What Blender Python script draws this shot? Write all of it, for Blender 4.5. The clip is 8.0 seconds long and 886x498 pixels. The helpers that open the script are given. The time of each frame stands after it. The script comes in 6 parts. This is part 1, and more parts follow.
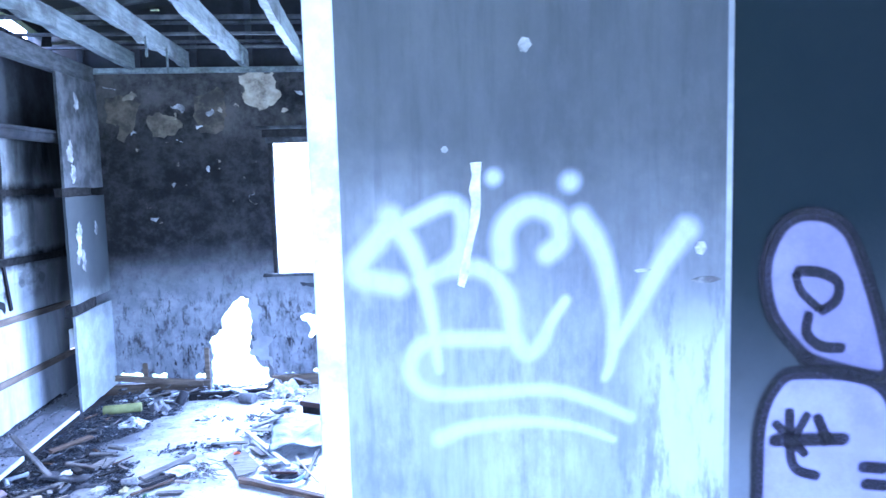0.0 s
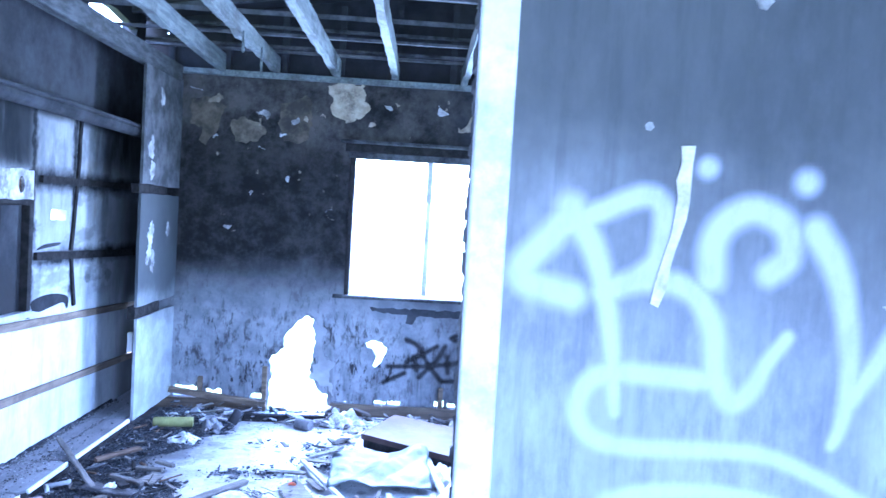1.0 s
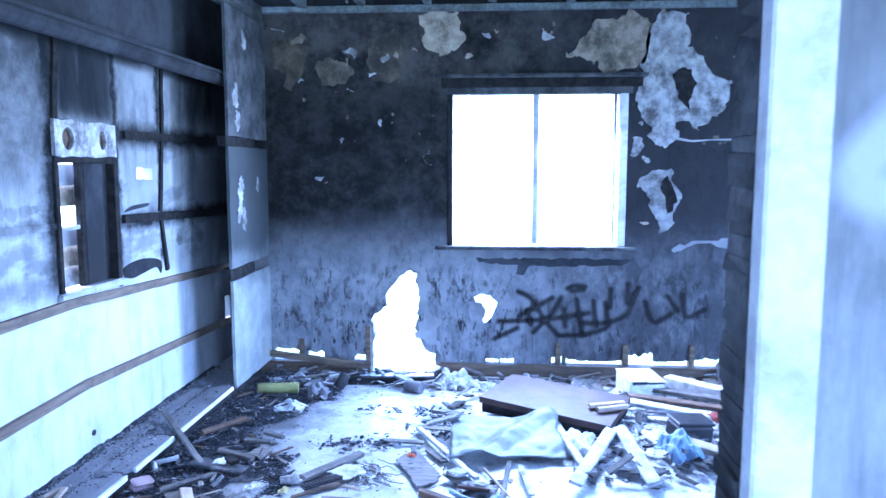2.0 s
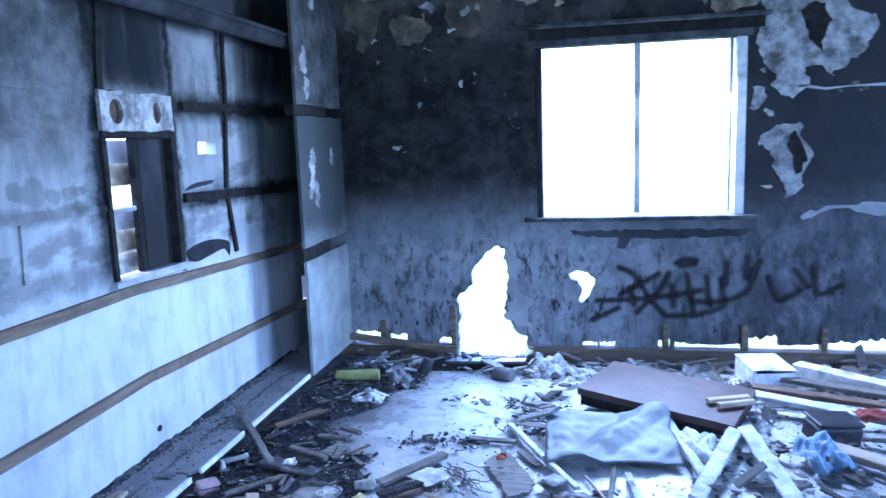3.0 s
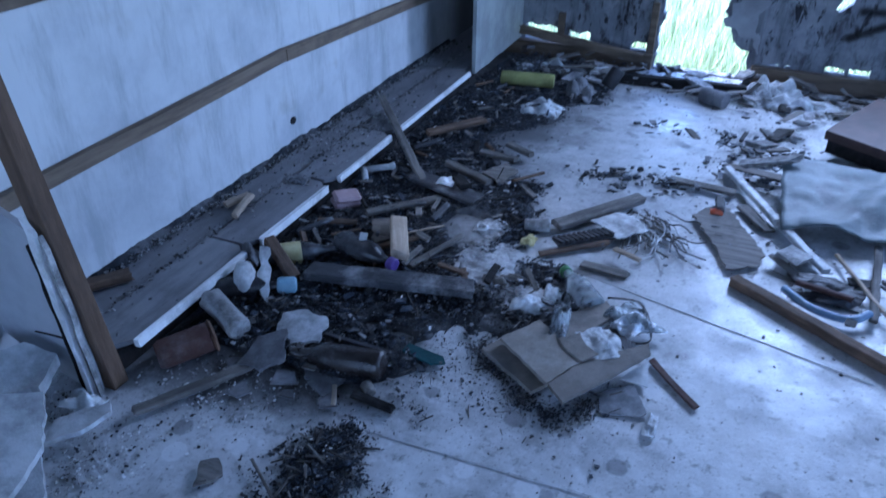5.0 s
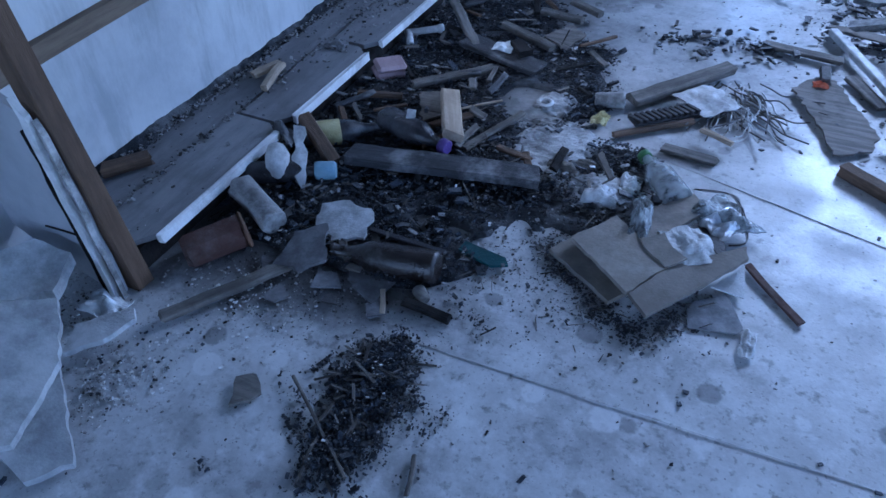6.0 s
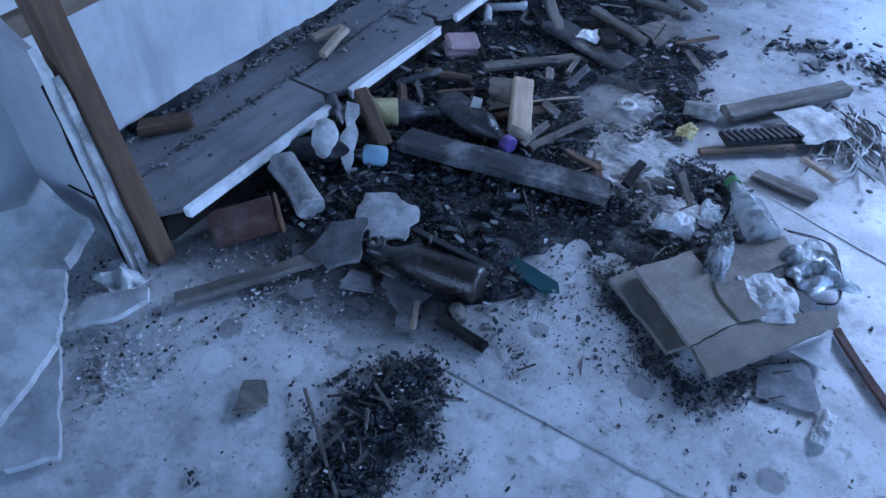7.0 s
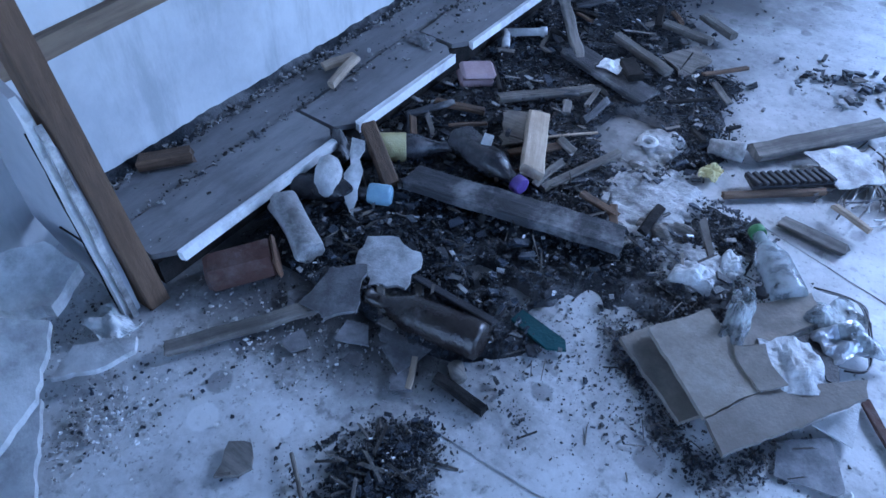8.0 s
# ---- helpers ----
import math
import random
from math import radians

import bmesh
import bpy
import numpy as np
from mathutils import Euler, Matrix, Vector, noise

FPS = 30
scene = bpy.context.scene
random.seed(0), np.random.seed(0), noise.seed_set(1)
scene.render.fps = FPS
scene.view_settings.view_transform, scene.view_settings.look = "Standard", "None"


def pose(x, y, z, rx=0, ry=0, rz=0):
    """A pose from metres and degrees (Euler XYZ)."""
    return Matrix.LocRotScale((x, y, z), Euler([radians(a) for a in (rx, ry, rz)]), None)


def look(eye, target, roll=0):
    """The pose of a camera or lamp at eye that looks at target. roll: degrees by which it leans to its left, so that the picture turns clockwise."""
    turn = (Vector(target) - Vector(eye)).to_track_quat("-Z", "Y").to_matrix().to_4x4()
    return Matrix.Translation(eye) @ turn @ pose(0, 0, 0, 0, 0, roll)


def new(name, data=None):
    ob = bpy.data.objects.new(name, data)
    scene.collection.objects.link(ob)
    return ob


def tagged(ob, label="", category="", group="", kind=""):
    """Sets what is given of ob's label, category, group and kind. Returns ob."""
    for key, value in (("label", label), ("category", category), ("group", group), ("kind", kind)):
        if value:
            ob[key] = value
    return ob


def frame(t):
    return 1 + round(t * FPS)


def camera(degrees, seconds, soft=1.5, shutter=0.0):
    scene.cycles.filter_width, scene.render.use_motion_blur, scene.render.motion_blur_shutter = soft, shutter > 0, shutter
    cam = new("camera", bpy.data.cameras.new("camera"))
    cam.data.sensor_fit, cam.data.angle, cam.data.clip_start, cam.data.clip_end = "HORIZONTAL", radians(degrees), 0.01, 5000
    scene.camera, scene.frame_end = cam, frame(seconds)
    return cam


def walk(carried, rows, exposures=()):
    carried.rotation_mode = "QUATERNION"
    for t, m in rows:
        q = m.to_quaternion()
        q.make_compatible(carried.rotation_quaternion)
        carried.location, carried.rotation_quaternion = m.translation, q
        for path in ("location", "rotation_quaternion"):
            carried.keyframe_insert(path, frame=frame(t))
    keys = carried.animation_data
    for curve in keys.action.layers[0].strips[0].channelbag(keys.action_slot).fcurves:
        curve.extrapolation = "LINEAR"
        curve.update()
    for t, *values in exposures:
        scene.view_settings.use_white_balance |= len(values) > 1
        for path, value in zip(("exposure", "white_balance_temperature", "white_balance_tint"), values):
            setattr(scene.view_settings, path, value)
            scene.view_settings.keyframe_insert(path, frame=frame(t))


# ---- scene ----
cam = camera(62.9, 8.0, shutter=0.25)
PATH = [
    (0, (0.186, 0.064, 1.624), (0.394, 2.042, 1.419), -1.6),
    (0.5, (0.09, 0.308, 1.558), (0.209, 2.295, 1.371), -0.6),
    (1, (-0.028, 0.447, 1.497), (0.044, 2.444, 1.411), 3.4),
    (1.5, (-0.107, 0.682, 1.445), (-0.196, 2.672, 1.261), 2.7),
    (1.7, (-0.183, 0.793, 1.433), (-0.284, 2.781, 1.238), 1.3),
    (2.8, (-0.247, 1.273, 1.391), (-0.568, 3.222, 1.075), -2.7),
    (3, (-0.251, 1.376, 1.387), (-0.645, 3.314, 1.085), -2.1),
    (3.5, (-0.277, 1.528, 1.34), (-0.81, 3.421, 0.974), -0.4),
    (4, (-0.372, 1.685, 1.294), (-1.004, 3.497, 0.731), 0.8),
    (4.5, (-0.492, 1.887, 1.238), (-1.182, 3.581, 0.43), -0.3),
    (5, (-0.632, 2.041, 1.171), (-1.298, 3.602, 0.111), 0.4),
    (5.2, (-0.661, 2.084, 1.143), (-1.325, 3.573, -0.016), -0.5),
    (6.3, (-0.811, 2.289, 1.064), (-1.489, 3.555, -0.329), -0.1),
    (6.5, (-0.821, 2.33, 1.055), (-1.522, 3.561, -0.357), 0.9),
    (7, (-0.851, 2.399, 1.043), (-1.604, 3.569, -0.394), 2.0),
    (7.2, (-0.855, 2.421, 1.047), (-1.619, 3.576, -0.396), 2.1),
    (7.5, (-0.871, 2.458, 1.045), (-1.654, 3.595, -0.402), 1.6),
    (8, (-0.877, 2.525, 1.063), (-1.695, 3.644, -0.379), 0.8),
]
EXPOSURES = [(0, 5.25, 4430, 26), (1.5, 4.95, 4330, 25), (3, 4.05, 4400, 20), (3.5, 3.65, 4480, 19), (4.5, 3.1, 4520, 18), (5.2, 2.92, 4520, 18), (6.3, 2.98, 4520, 17), (7, 3.3, 4550, 17), (8, 3.58, 4560, 17)]
walk(cam, [(t, look(eye, target, roll)) for t, eye, target, roll in PATH], EXPOSURES)

# ---- light ----
world = bpy.data.worlds.new("sky")
scene.world = world
world.use_nodes = True
wn = world.node_tree
sky = wn.nodes.new("ShaderNodeTexSky")
sky.sky_type = "NISHITA"
sky.sun_disc = False
sky.sun_elevation, sky.sun_rotation = radians(50), radians(-80)
sky.air_density, sky.dust_density = 1.0, 3.0
wn.nodes["Background"].inputs["Strength"].default_value = 0.15
wn.links.new(sky.outputs["Color"], wn.nodes["Background"].inputs["Color"])

sun_data = bpy.data.lights.new("sun", "SUN")
sun_data.energy, sun_data.angle, sun_data.color = 1.5, radians(30), (1.0, 0.96, 0.9)
sun = new("sun", sun_data)
sun.matrix_world = look((-7, 6, 9.0), (0, 5, 0))


def window_light(name, eye, target, w, h, watts):
    """An area lamp that stands in an opening and gives the sky's light."""
    d = bpy.data.lights.new(name, "AREA")
    d.shape, d.size, d.size_y, d.energy, d.color = "RECTANGLE", w, h, watts, (0.86, 0.93, 1.0)
    o = new(name, d)
    o.matrix_world = look(eye, target)
    return o


window_light("sky_in_far_window", (0.05, 6.03, 1.4), (0.05, 4.0, 0.6), 1.1, 0.95, 8.8)
window_light("sky_in_side_door", (3.13, 3.9, 1.1), (-2.0, 3.7, 0.4), 1.7, 2.0, 2.6)
window_light("sky_in_front_door", (-0.2, -2.13, 1.2), (-0.2, 1.0, 0.7), 2.4, 2.0, 4.6)

# ---- materials ----


class Mat:
    """A small builder of node materials in object-space metres."""

    def __init__(self, name, rough=0.8, metal=0.0, spec=0.3, local=False):
        self.m = bpy.data.materials.new(name)
        self.m.use_nodes = True
        self.t = self.m.node_tree
        self.b = self.t.nodes["Principled BSDF"]
        self.b.inputs["Roughness"].default_value = rough
        self.b.inputs["Metallic"].default_value = metal
        self.b.inputs["Specular IOR Level"].default_value = spec
        geo = self.t.nodes.new("ShaderNodeNewGeometry")
        self.pos = geo.outputs["Position"]
        self.island = geo.outputs["Random Per Island"]
        if local:
            self.pos = self.t.nodes.new("ShaderNodeTexCoord").outputs["Object"]

    def n(self, kind, **kw):
        node = self.t.nodes.new(kind)
        for k, v in kw.items():
            setattr(node, k, v)
        return node

    def link(self, a, b):
        self.t.links.new(a, b)

    def mapped(self, scale=(1, 1, 1), loc=(0, 0, 0)):
        mp = self.n("ShaderNodeMapping")
        mp.inputs["Scale"].default_value = scale
        mp.inputs["Location"].default_value = loc
        self.link(self.pos, mp.inputs["Vector"])
        return mp.outputs["Vector"]

    def noise(self, scale, detail=4, rough=0.6, stretch=(1, 1, 1), loc=(0, 0, 0), distort=0.0):
        t = self.n("ShaderNodeTexNoise")
        t.inputs["Scale"].default_value = scale
        t.inputs["Detail"].default_value = detail
        t.inputs["Roughness"].default_value = rough
        t.inputs["Distortion"].default_value = distort
        self.link(self.mapped(stretch, loc), t.inputs["Vector"])
        return t.outputs["Fac"]

    def ramp(self, fac, lo, hi, a=0.0, b=1.0):
        r = self.n("ShaderNodeMapRange")
        r.interpolation_type = "SMOOTHSTEP"
        for key, v in (("From Min", lo), ("From Max", hi), ("To Min", a), ("To Max", b)):
            r.inputs[key].default_value = v
        self.link(fac, r.inputs["Value"])
        return r.outputs["Result"]

    def math(self, op, a, b=None, clamp=False):
        m = self.n("ShaderNodeMath", operation=op, use_clamp=clamp)
        for i, v in enumerate((a, b)):
            if v is None:
                continue
            if isinstance(v, (int, float)):
                m.inputs[i].default_value = v
            else:
                self.link(v, m.inputs[i])
        return m.outputs[0]

    def peak(self, coord, centre, width):
        """1 on a line, falling off to 0 at width from it."""
        off = self.math("ABSOLUTE", self.math("SUBTRACT", coord, centre))
        return self.math("SUBTRACT", 1.25, self.math("DIVIDE", off, width), True)

    def axis(self, i):
        s = self.n("ShaderNodeSeparateXYZ")
        self.link(self.pos, s.inputs[0])
        return s.outputs[i]

    def mix(self, fac, a, b):
        m = self.n("ShaderNodeMix", data_type="RGBA")
        for sock, v in ((m.inputs[0], fac), (m.inputs[6], a), (m.inputs[7], b)):
            if isinstance(v, (int, float)):
                sock.default_value = v
            elif isinstance(v, tuple):
                sock.default_value = (*v, 1)
            else:
                self.link(v, sock)
        return m.outputs[2]

    def done(self, colour, bump=None, depth=0.003, rough=None):
        if isinstance(colour, tuple):
            self.b.inputs["Base Color"].default_value = (*colour, 1)
        else:
            self.link(colour, self.b.inputs["Base Color"])
        if bump is not None:
            bp = self.n("ShaderNodeBump")
            bp.inputs["Strength"].default_value = 0.7
            bp.inputs["Distance"].default_value = depth
            self.link(bump, bp.inputs["Height"])
            self.link(bp.outputs["Normal"], self.b.inputs["Normal"])
        if rough is not None:
            self.link(rough, self.b.inputs["Roughness"])
        return self.m


def worn(name, a, b, dirt=(0.03, 0.028, 0.026), scale=9.0, amount=0.5, rough=0.8, grain=(1, 1, 1), depth=0.002, metal=0.0, spec=0.3, vary=0.25, local=False):
    """A worn surface: two tones, fine grain, dirt blotches, and a tone of its own for every loose piece."""
    m = Mat(name, rough, metal, spec, local)
    base = m.mix(m.ramp(m.noise(scale, 6, 0.7, grain), 0.34, 0.66), a, b)
    rnd = m.ramp(m.island, 0, 1, 1 - vary, 1 + vary * 0.6)
    info = m.n("ShaderNodeObjectInfo")
    base = m.mix(m.ramp(info.outputs["Random"], 0.0, 1.0, 0.0, vary), base, b)
    hsv = m.n("ShaderNodeHueSaturation")
    m.link(base, hsv.inputs["Color"])
    m.link(rnd, hsv.inputs["Value"])
    d = m.math("MULTIPLY", m.ramp(m.noise(scale * 0.45, 6, 0.7, loc=(7, 3, 1)), 0.46, 0.66), amount)
    col = m.mix(d, hsv.outputs["Color"], dirt)
    fine = m.noise(scale * 14, 3, 0.6, grain)
    return m.done(col, m.math("ADD", fine, m.noise(scale * 3, 4, 0.6, grain)), depth)


def sooty_far_wall():
    m = Mat("sooty_plaster", 0.92, spec=0.12)
    z = m.axis(2)
    base = m.mix(m.ramp(m.noise(5, 6, 0.7), 0.35, 0.65), (0.19, 0.2, 0.22), (0.3, 0.31, 0.33))
    # soot line, wavering round the height of the sill
    hz = m.math("ADD", z, m.math("MULTIPLY", m.math("SUBTRACT", m.noise(1.6, 4, 0.55), 0.5), 0.5))
    soot = m.ramp(hz, 0.62, 1.15)
    soot_col = m.mix(m.ramp(m.noise(7, 8, 0.75, loc=(3, 0, 0)), 0.38, 0.68), (0.014, 0.014, 0.015), (0.046, 0.045, 0.044))
    # lighter scoured band over the window's head
    up = m.math("MULTIPLY", m.ramp(hz, 1.75, 2.15), m.ramp(m.noise(2.3, 6, 0.7, loc=(1, 5, 2)), 0.4, 0.65))
    soot_col = m.mix(m.math("MULTIPLY", up, 0.75), soot_col, (0.12, 0.11, 0.1))
    col = m.mix(soot, base, soot_col)
    # blistered flakes on the lower part
    bl = m.ramp(m.noise(19, 7, 0.72, (1.0, 1.0, 0.5), (0, 2, 0), 0.3), 0.48, 0.66)
    low = m.math("MULTIPLY", bl, m.ramp(z, 0.86, 0.62))
    low = m.math("MULTIPLY", low, m.ramp(m.noise(2.2, 3, 0.6, loc=(4, 4, 4)), 0.36, 0.56))
    col = m.mix(m.math("MULTIPLY", low, 0.85), col, (0.04, 0.036, 0.04))
    # dark runs and blisters, densest near the floor
    run = m.ramp(m.noise(30, 5, 0.7, (1.0, 1.0, 0.35), (1, 6, 3), 0.5), 0.55, 0.63)
    run = m.math("MULTIPLY", run, m.math("MULTIPLY", m.ramp(hz, 0.95, 0.35, 0.25, 1.0), m.ramp(m.noise(3.5, 3, 0.6, loc=(2, 8, 4)), 0.38, 0.55)))
    col = m.mix(m.math("MULTIPLY", run, 0.9), col, (0.02, 0.02, 0.023))
    fallen = m.math("MULTIPLY", m.ramp(m.math("ADD", m.axis(0), m.math("MULTIPLY", m.noise(2.4, 6, 0.7), 1.2)), 0.35, 1.3), m.ramp(m.noise(5, 6, 0.7, (1, 1, 0.6), (6, 2, 9)), 0.3, 0.6, 0.35, 0.85))
    col = m.mix(fallen, col, (0.04, 0.041, 0.045))
    # flecks of bare board in the soot
    fl = m.math("MULTIPLY", m.ramp(m.noise(11, 4, 0.6, loc=(9, 1, 5)), 0.66, 0.7), m.ramp(z, 1.2, 2.1))
    col = m.mix(fl, col, (0.3, 0.26, 0.2))
    drip = m.math("MULTIPLY", m.ramp(m.noise(12, 4, 0.6, (1, 1, 0.09)), 0.52, 0.68), m.ramp(z, 0.7, 0.1))
    col = m.mix(m.math("MULTIPLY", drip, 0.6), col, (0.05, 0.05, 0.055))
    return m.done(col, m.math("ADD", m.noise(45, 4), m.math("MULTIPLY", bl, 1.5)), 0.004)


def left_wall_paint():
    m = Mat("smoke_stained_white_board", 0.9, spec=0.1)
    z, y = m.axis(2), m.axis(1)
    base = m.mix(m.ramp(m.noise(3.5, 6, 0.65), 0.38, 0.7), (0.57, 0.59, 0.61), (0.43, 0.45, 0.48))
    streak = m.math("MULTIPLY", m.ramp(m.noise(9, 6, 0.7, (1, 1, 0.22)), 0.46, 0.7), 0.6)
    col = m.mix(streak, base, (0.3, 0.32, 0.34))
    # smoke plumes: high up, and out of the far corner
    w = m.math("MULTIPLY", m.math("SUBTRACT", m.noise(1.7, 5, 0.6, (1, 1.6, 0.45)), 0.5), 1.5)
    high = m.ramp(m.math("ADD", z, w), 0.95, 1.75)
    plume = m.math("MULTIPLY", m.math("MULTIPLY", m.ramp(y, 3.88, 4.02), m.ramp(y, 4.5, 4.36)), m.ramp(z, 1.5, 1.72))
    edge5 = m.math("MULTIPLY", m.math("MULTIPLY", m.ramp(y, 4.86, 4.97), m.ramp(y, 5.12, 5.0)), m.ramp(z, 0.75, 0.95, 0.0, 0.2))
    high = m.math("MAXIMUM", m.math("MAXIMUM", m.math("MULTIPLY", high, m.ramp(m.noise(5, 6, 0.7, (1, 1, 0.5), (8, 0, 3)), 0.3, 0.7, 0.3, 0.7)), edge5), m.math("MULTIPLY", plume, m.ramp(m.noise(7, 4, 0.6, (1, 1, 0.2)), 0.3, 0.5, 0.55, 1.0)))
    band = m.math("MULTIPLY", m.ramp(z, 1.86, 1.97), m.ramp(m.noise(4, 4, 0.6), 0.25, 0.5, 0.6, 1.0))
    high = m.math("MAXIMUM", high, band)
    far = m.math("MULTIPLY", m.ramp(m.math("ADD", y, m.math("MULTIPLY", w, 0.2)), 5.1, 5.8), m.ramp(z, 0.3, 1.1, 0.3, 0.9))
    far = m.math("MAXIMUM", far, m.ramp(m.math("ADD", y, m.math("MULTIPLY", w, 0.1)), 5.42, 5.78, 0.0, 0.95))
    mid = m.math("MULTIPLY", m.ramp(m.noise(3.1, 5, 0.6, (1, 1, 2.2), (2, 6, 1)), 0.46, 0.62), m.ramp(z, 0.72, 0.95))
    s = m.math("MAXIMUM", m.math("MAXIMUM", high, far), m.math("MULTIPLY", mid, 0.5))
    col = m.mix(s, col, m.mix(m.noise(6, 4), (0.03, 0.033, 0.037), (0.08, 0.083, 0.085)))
    # smoke drawn along the joints of the boards, broken up by the grain
    yy = m.math("ADD", y, m.math("MULTIPLY", m.math("SUBTRACT", m.noise(9, 5, 0.7), 0.5), 0.12))
    zz = m.math("ADD", z, m.math("MULTIPLY", m.math("SUBTRACT", m.noise(9, 5, 0.7, loc=(3, 3, 3)), 0.5), 0.1))
    right = m.ramp(y, 4.38, 4.46)
    lines = m.math("MULTIPLY", right, m.math("MAXIMUM", m.peak(zz, 1.58, 0.09), m.peak(zz, 1.13, 0.07)))
    for c, w in ((3.9, 0.12), (4.43, 0.05), (4.9, 0.045), (3.2, 0.06)):
        lines = m.math("MAXIMUM", lines, m.math("MULTIPLY", m.peak(yy, c, w), m.ramp(z, 0.8, 0.95)))
    # shadow lines along the pale battens, painted dark into the near boards
    for c, w in ((1.63, 0.06), (1.45, 0.05), (1.17, 0.05), (0.93, 0.07)):
        lines = m.math("MAXIMUM", lines, m.math("MULTIPLY", m.math("MULTIPLY", m.peak(zz, c, w), m.ramp(y, 3.98, 3.9)), 0.6))
    brown = m.math("MULTIPLY", m.ramp(m.noise(4, 4, loc=(1, 1, 8)), 0.6, 0.75), 0.3)
    col = m.mix(brown, col, (0.22, 0.19, 0.12))
    veil = m.math("MULTIPLY", m.ramp(zz, 0.74, 0.95), 0.24)
    # a row of soft smoke rings round old fixings
    dots = None
    for cy, cz, r in ((3.461, 1.262, 0.05), (3.534, 1.247, 0.075), (3.628, 1.239, 0.045), (3.715, 1.242, 0.05), (3.793, 1.247, 0.035), (3.7, 0.975, 0.025), (3.79, 0.97, 0.025), (5.12, 0.98, 0.05), (5.42, 0.98, 0.06), (3.36, 1.03, 0.05), (3.35, 0.9, 0.05)):
        d2 = m.math("ADD", m.math("POWER", m.math("DIVIDE", m.math("SUBTRACT", yy, cy), r), 2.0), m.math("POWER", m.math("DIVIDE", m.math("SUBTRACT", zz, cz), r * 0.8), 2.0))
        one = m.ramp(d2, 1.5, 0.35, 0.0, 0.5)
        dots = one if dots is None else m.math("MAXIMUM", dots, one)
    near_boards = m.math("MULTIPLY", m.math("MULTIPLY", m.ramp(zz, 1.1, 1.6), m.ramp(y, 4.0, 3.85)), m.ramp(m.noise(4, 5, 0.65, loc=(6, 2, 2)), 0.3, 0.65, 0.45, 0.88))
    veil = m.math("MAXIMUM", m.math("MAXIMUM", veil, near_boards), dots)
    # the black plumes over the slot and in the far upper bay
    over = m.math("MULTIPLY", m.math("MULTIPLY", m.ramp(yy, 3.88, 3.97), m.ramp(yy, 4.55, 4.38)), m.ramp(zz, 1.56, 1.68))
    bay = m.math("MULTIPLY", m.ramp(yy, 4.9, 5.3), m.ramp(zz, 1.5, 1.8))
    crown = m.math("MULTIPLY", m.ramp(zz, 1.8, 2.1), m.ramp(m.noise(5, 5, 0.65, loc=(2, 9, 4)), 0.3, 0.6, 0.5, 1.0))
    plumes = m.math("MULTIPLY", m.math("MAXIMUM", m.math("MAXIMUM", over, bay), crown), m.ramp(m.noise(8, 5, 0.65, (1, 1, 0.25)), 0.3, 0.6, 1.0, 0.72))
    lines = m.math("MULTIPLY", lines, m.ramp(m.noise(6, 5, 0.7, loc=(4, 1, 7)), 0.3, 0.6, 0.8, 1.0))
    col = m.mix(m.math("MAXIMUM", m.math("MAXIMUM", lines, plumes), veil), col, (0.012, 0.014, 0.016))
    return m.done(col, m.noise(60, 4), 0.0012)


def graffiti_wall_paint():
    m = Mat("grey_streaked_plaster", 0.7, spec=0.3)
    z, x = m.axis(2), m.axis(0)
    base = m.mix(m.ramp(m.noise(2.4, 6, 0.65, (1, 1, 0.5)), 0.3, 0.7), (0.19, 0.2, 0.22), (0.36, 0.37, 0.4))
    drips = m.ramp(m.noise(26, 6, 0.7, (1, 1, 0.08)), 0.42, 0.72)
    col = m.mix(m.math("MULTIPLY", drips, 0.55), base, (0.14, 0.15, 0.17))
    soot = m.ramp(m.math("ADD", z, m.math("MULTIPLY", m.noise(2.2, 5, 0.65), 0.7)), 1.45, 2.1)
    col = m.mix(m.math("MULTIPLY", soot, 0.85), col, (0.03, 0.036, 0.04))
    mott = m.ramp(m.noise(9, 8, 0.75, (1, 1, 0.45), (5, 5, 2)), 0.42, 0.68)
    col = m.mix(m.math("MULTIPLY", mott, 0.45), col, (0.1, 0.105, 0.115))
    # chalky bare patches low down
    chalk = m.math("MULTIPLY", m.ramp(m.noise(13, 7, 0.72, (1, 1, 0.22), (3, 1, 0)), 0.44, 0.56),
                   m.math("MULTIPLY", m.ramp(z, 1.4, 1.1), m.ramp(m.math("ADD", x, m.math("MULTIPLY", m.noise(3, 4), 0.3)), 0.88, 1.02)))
    col = m.mix(m.math("MULTIPLY", chalk, 0.7), col, (0.5, 0.52, 0.55))
    low = m.math("MULTIPLY", m.ramp(z, 1.15, 0.75), m.ramp(m.noise(6, 5, 0.7, (1, 1, 0.3)), 0.42, 0.62))
    col = m.mix(m.math("MULTIPLY", low, 0.3), col, (0.46, 0.48, 0.51))
    paint = m.n("ShaderNodeAttribute", attribute_name="paint").outputs["Fac"]
    paint = m.math("MULTIPLY", paint, m.ramp(m.noise(18, 6, 0.7, (1, 1, 0.4)), 0.3, 0.55, 0.72, 0.95))
    col = m.mix(paint, col, (0.44, 0.46, 0.57))
    return m.done(col, m.noise(50, 4), 0.0015)


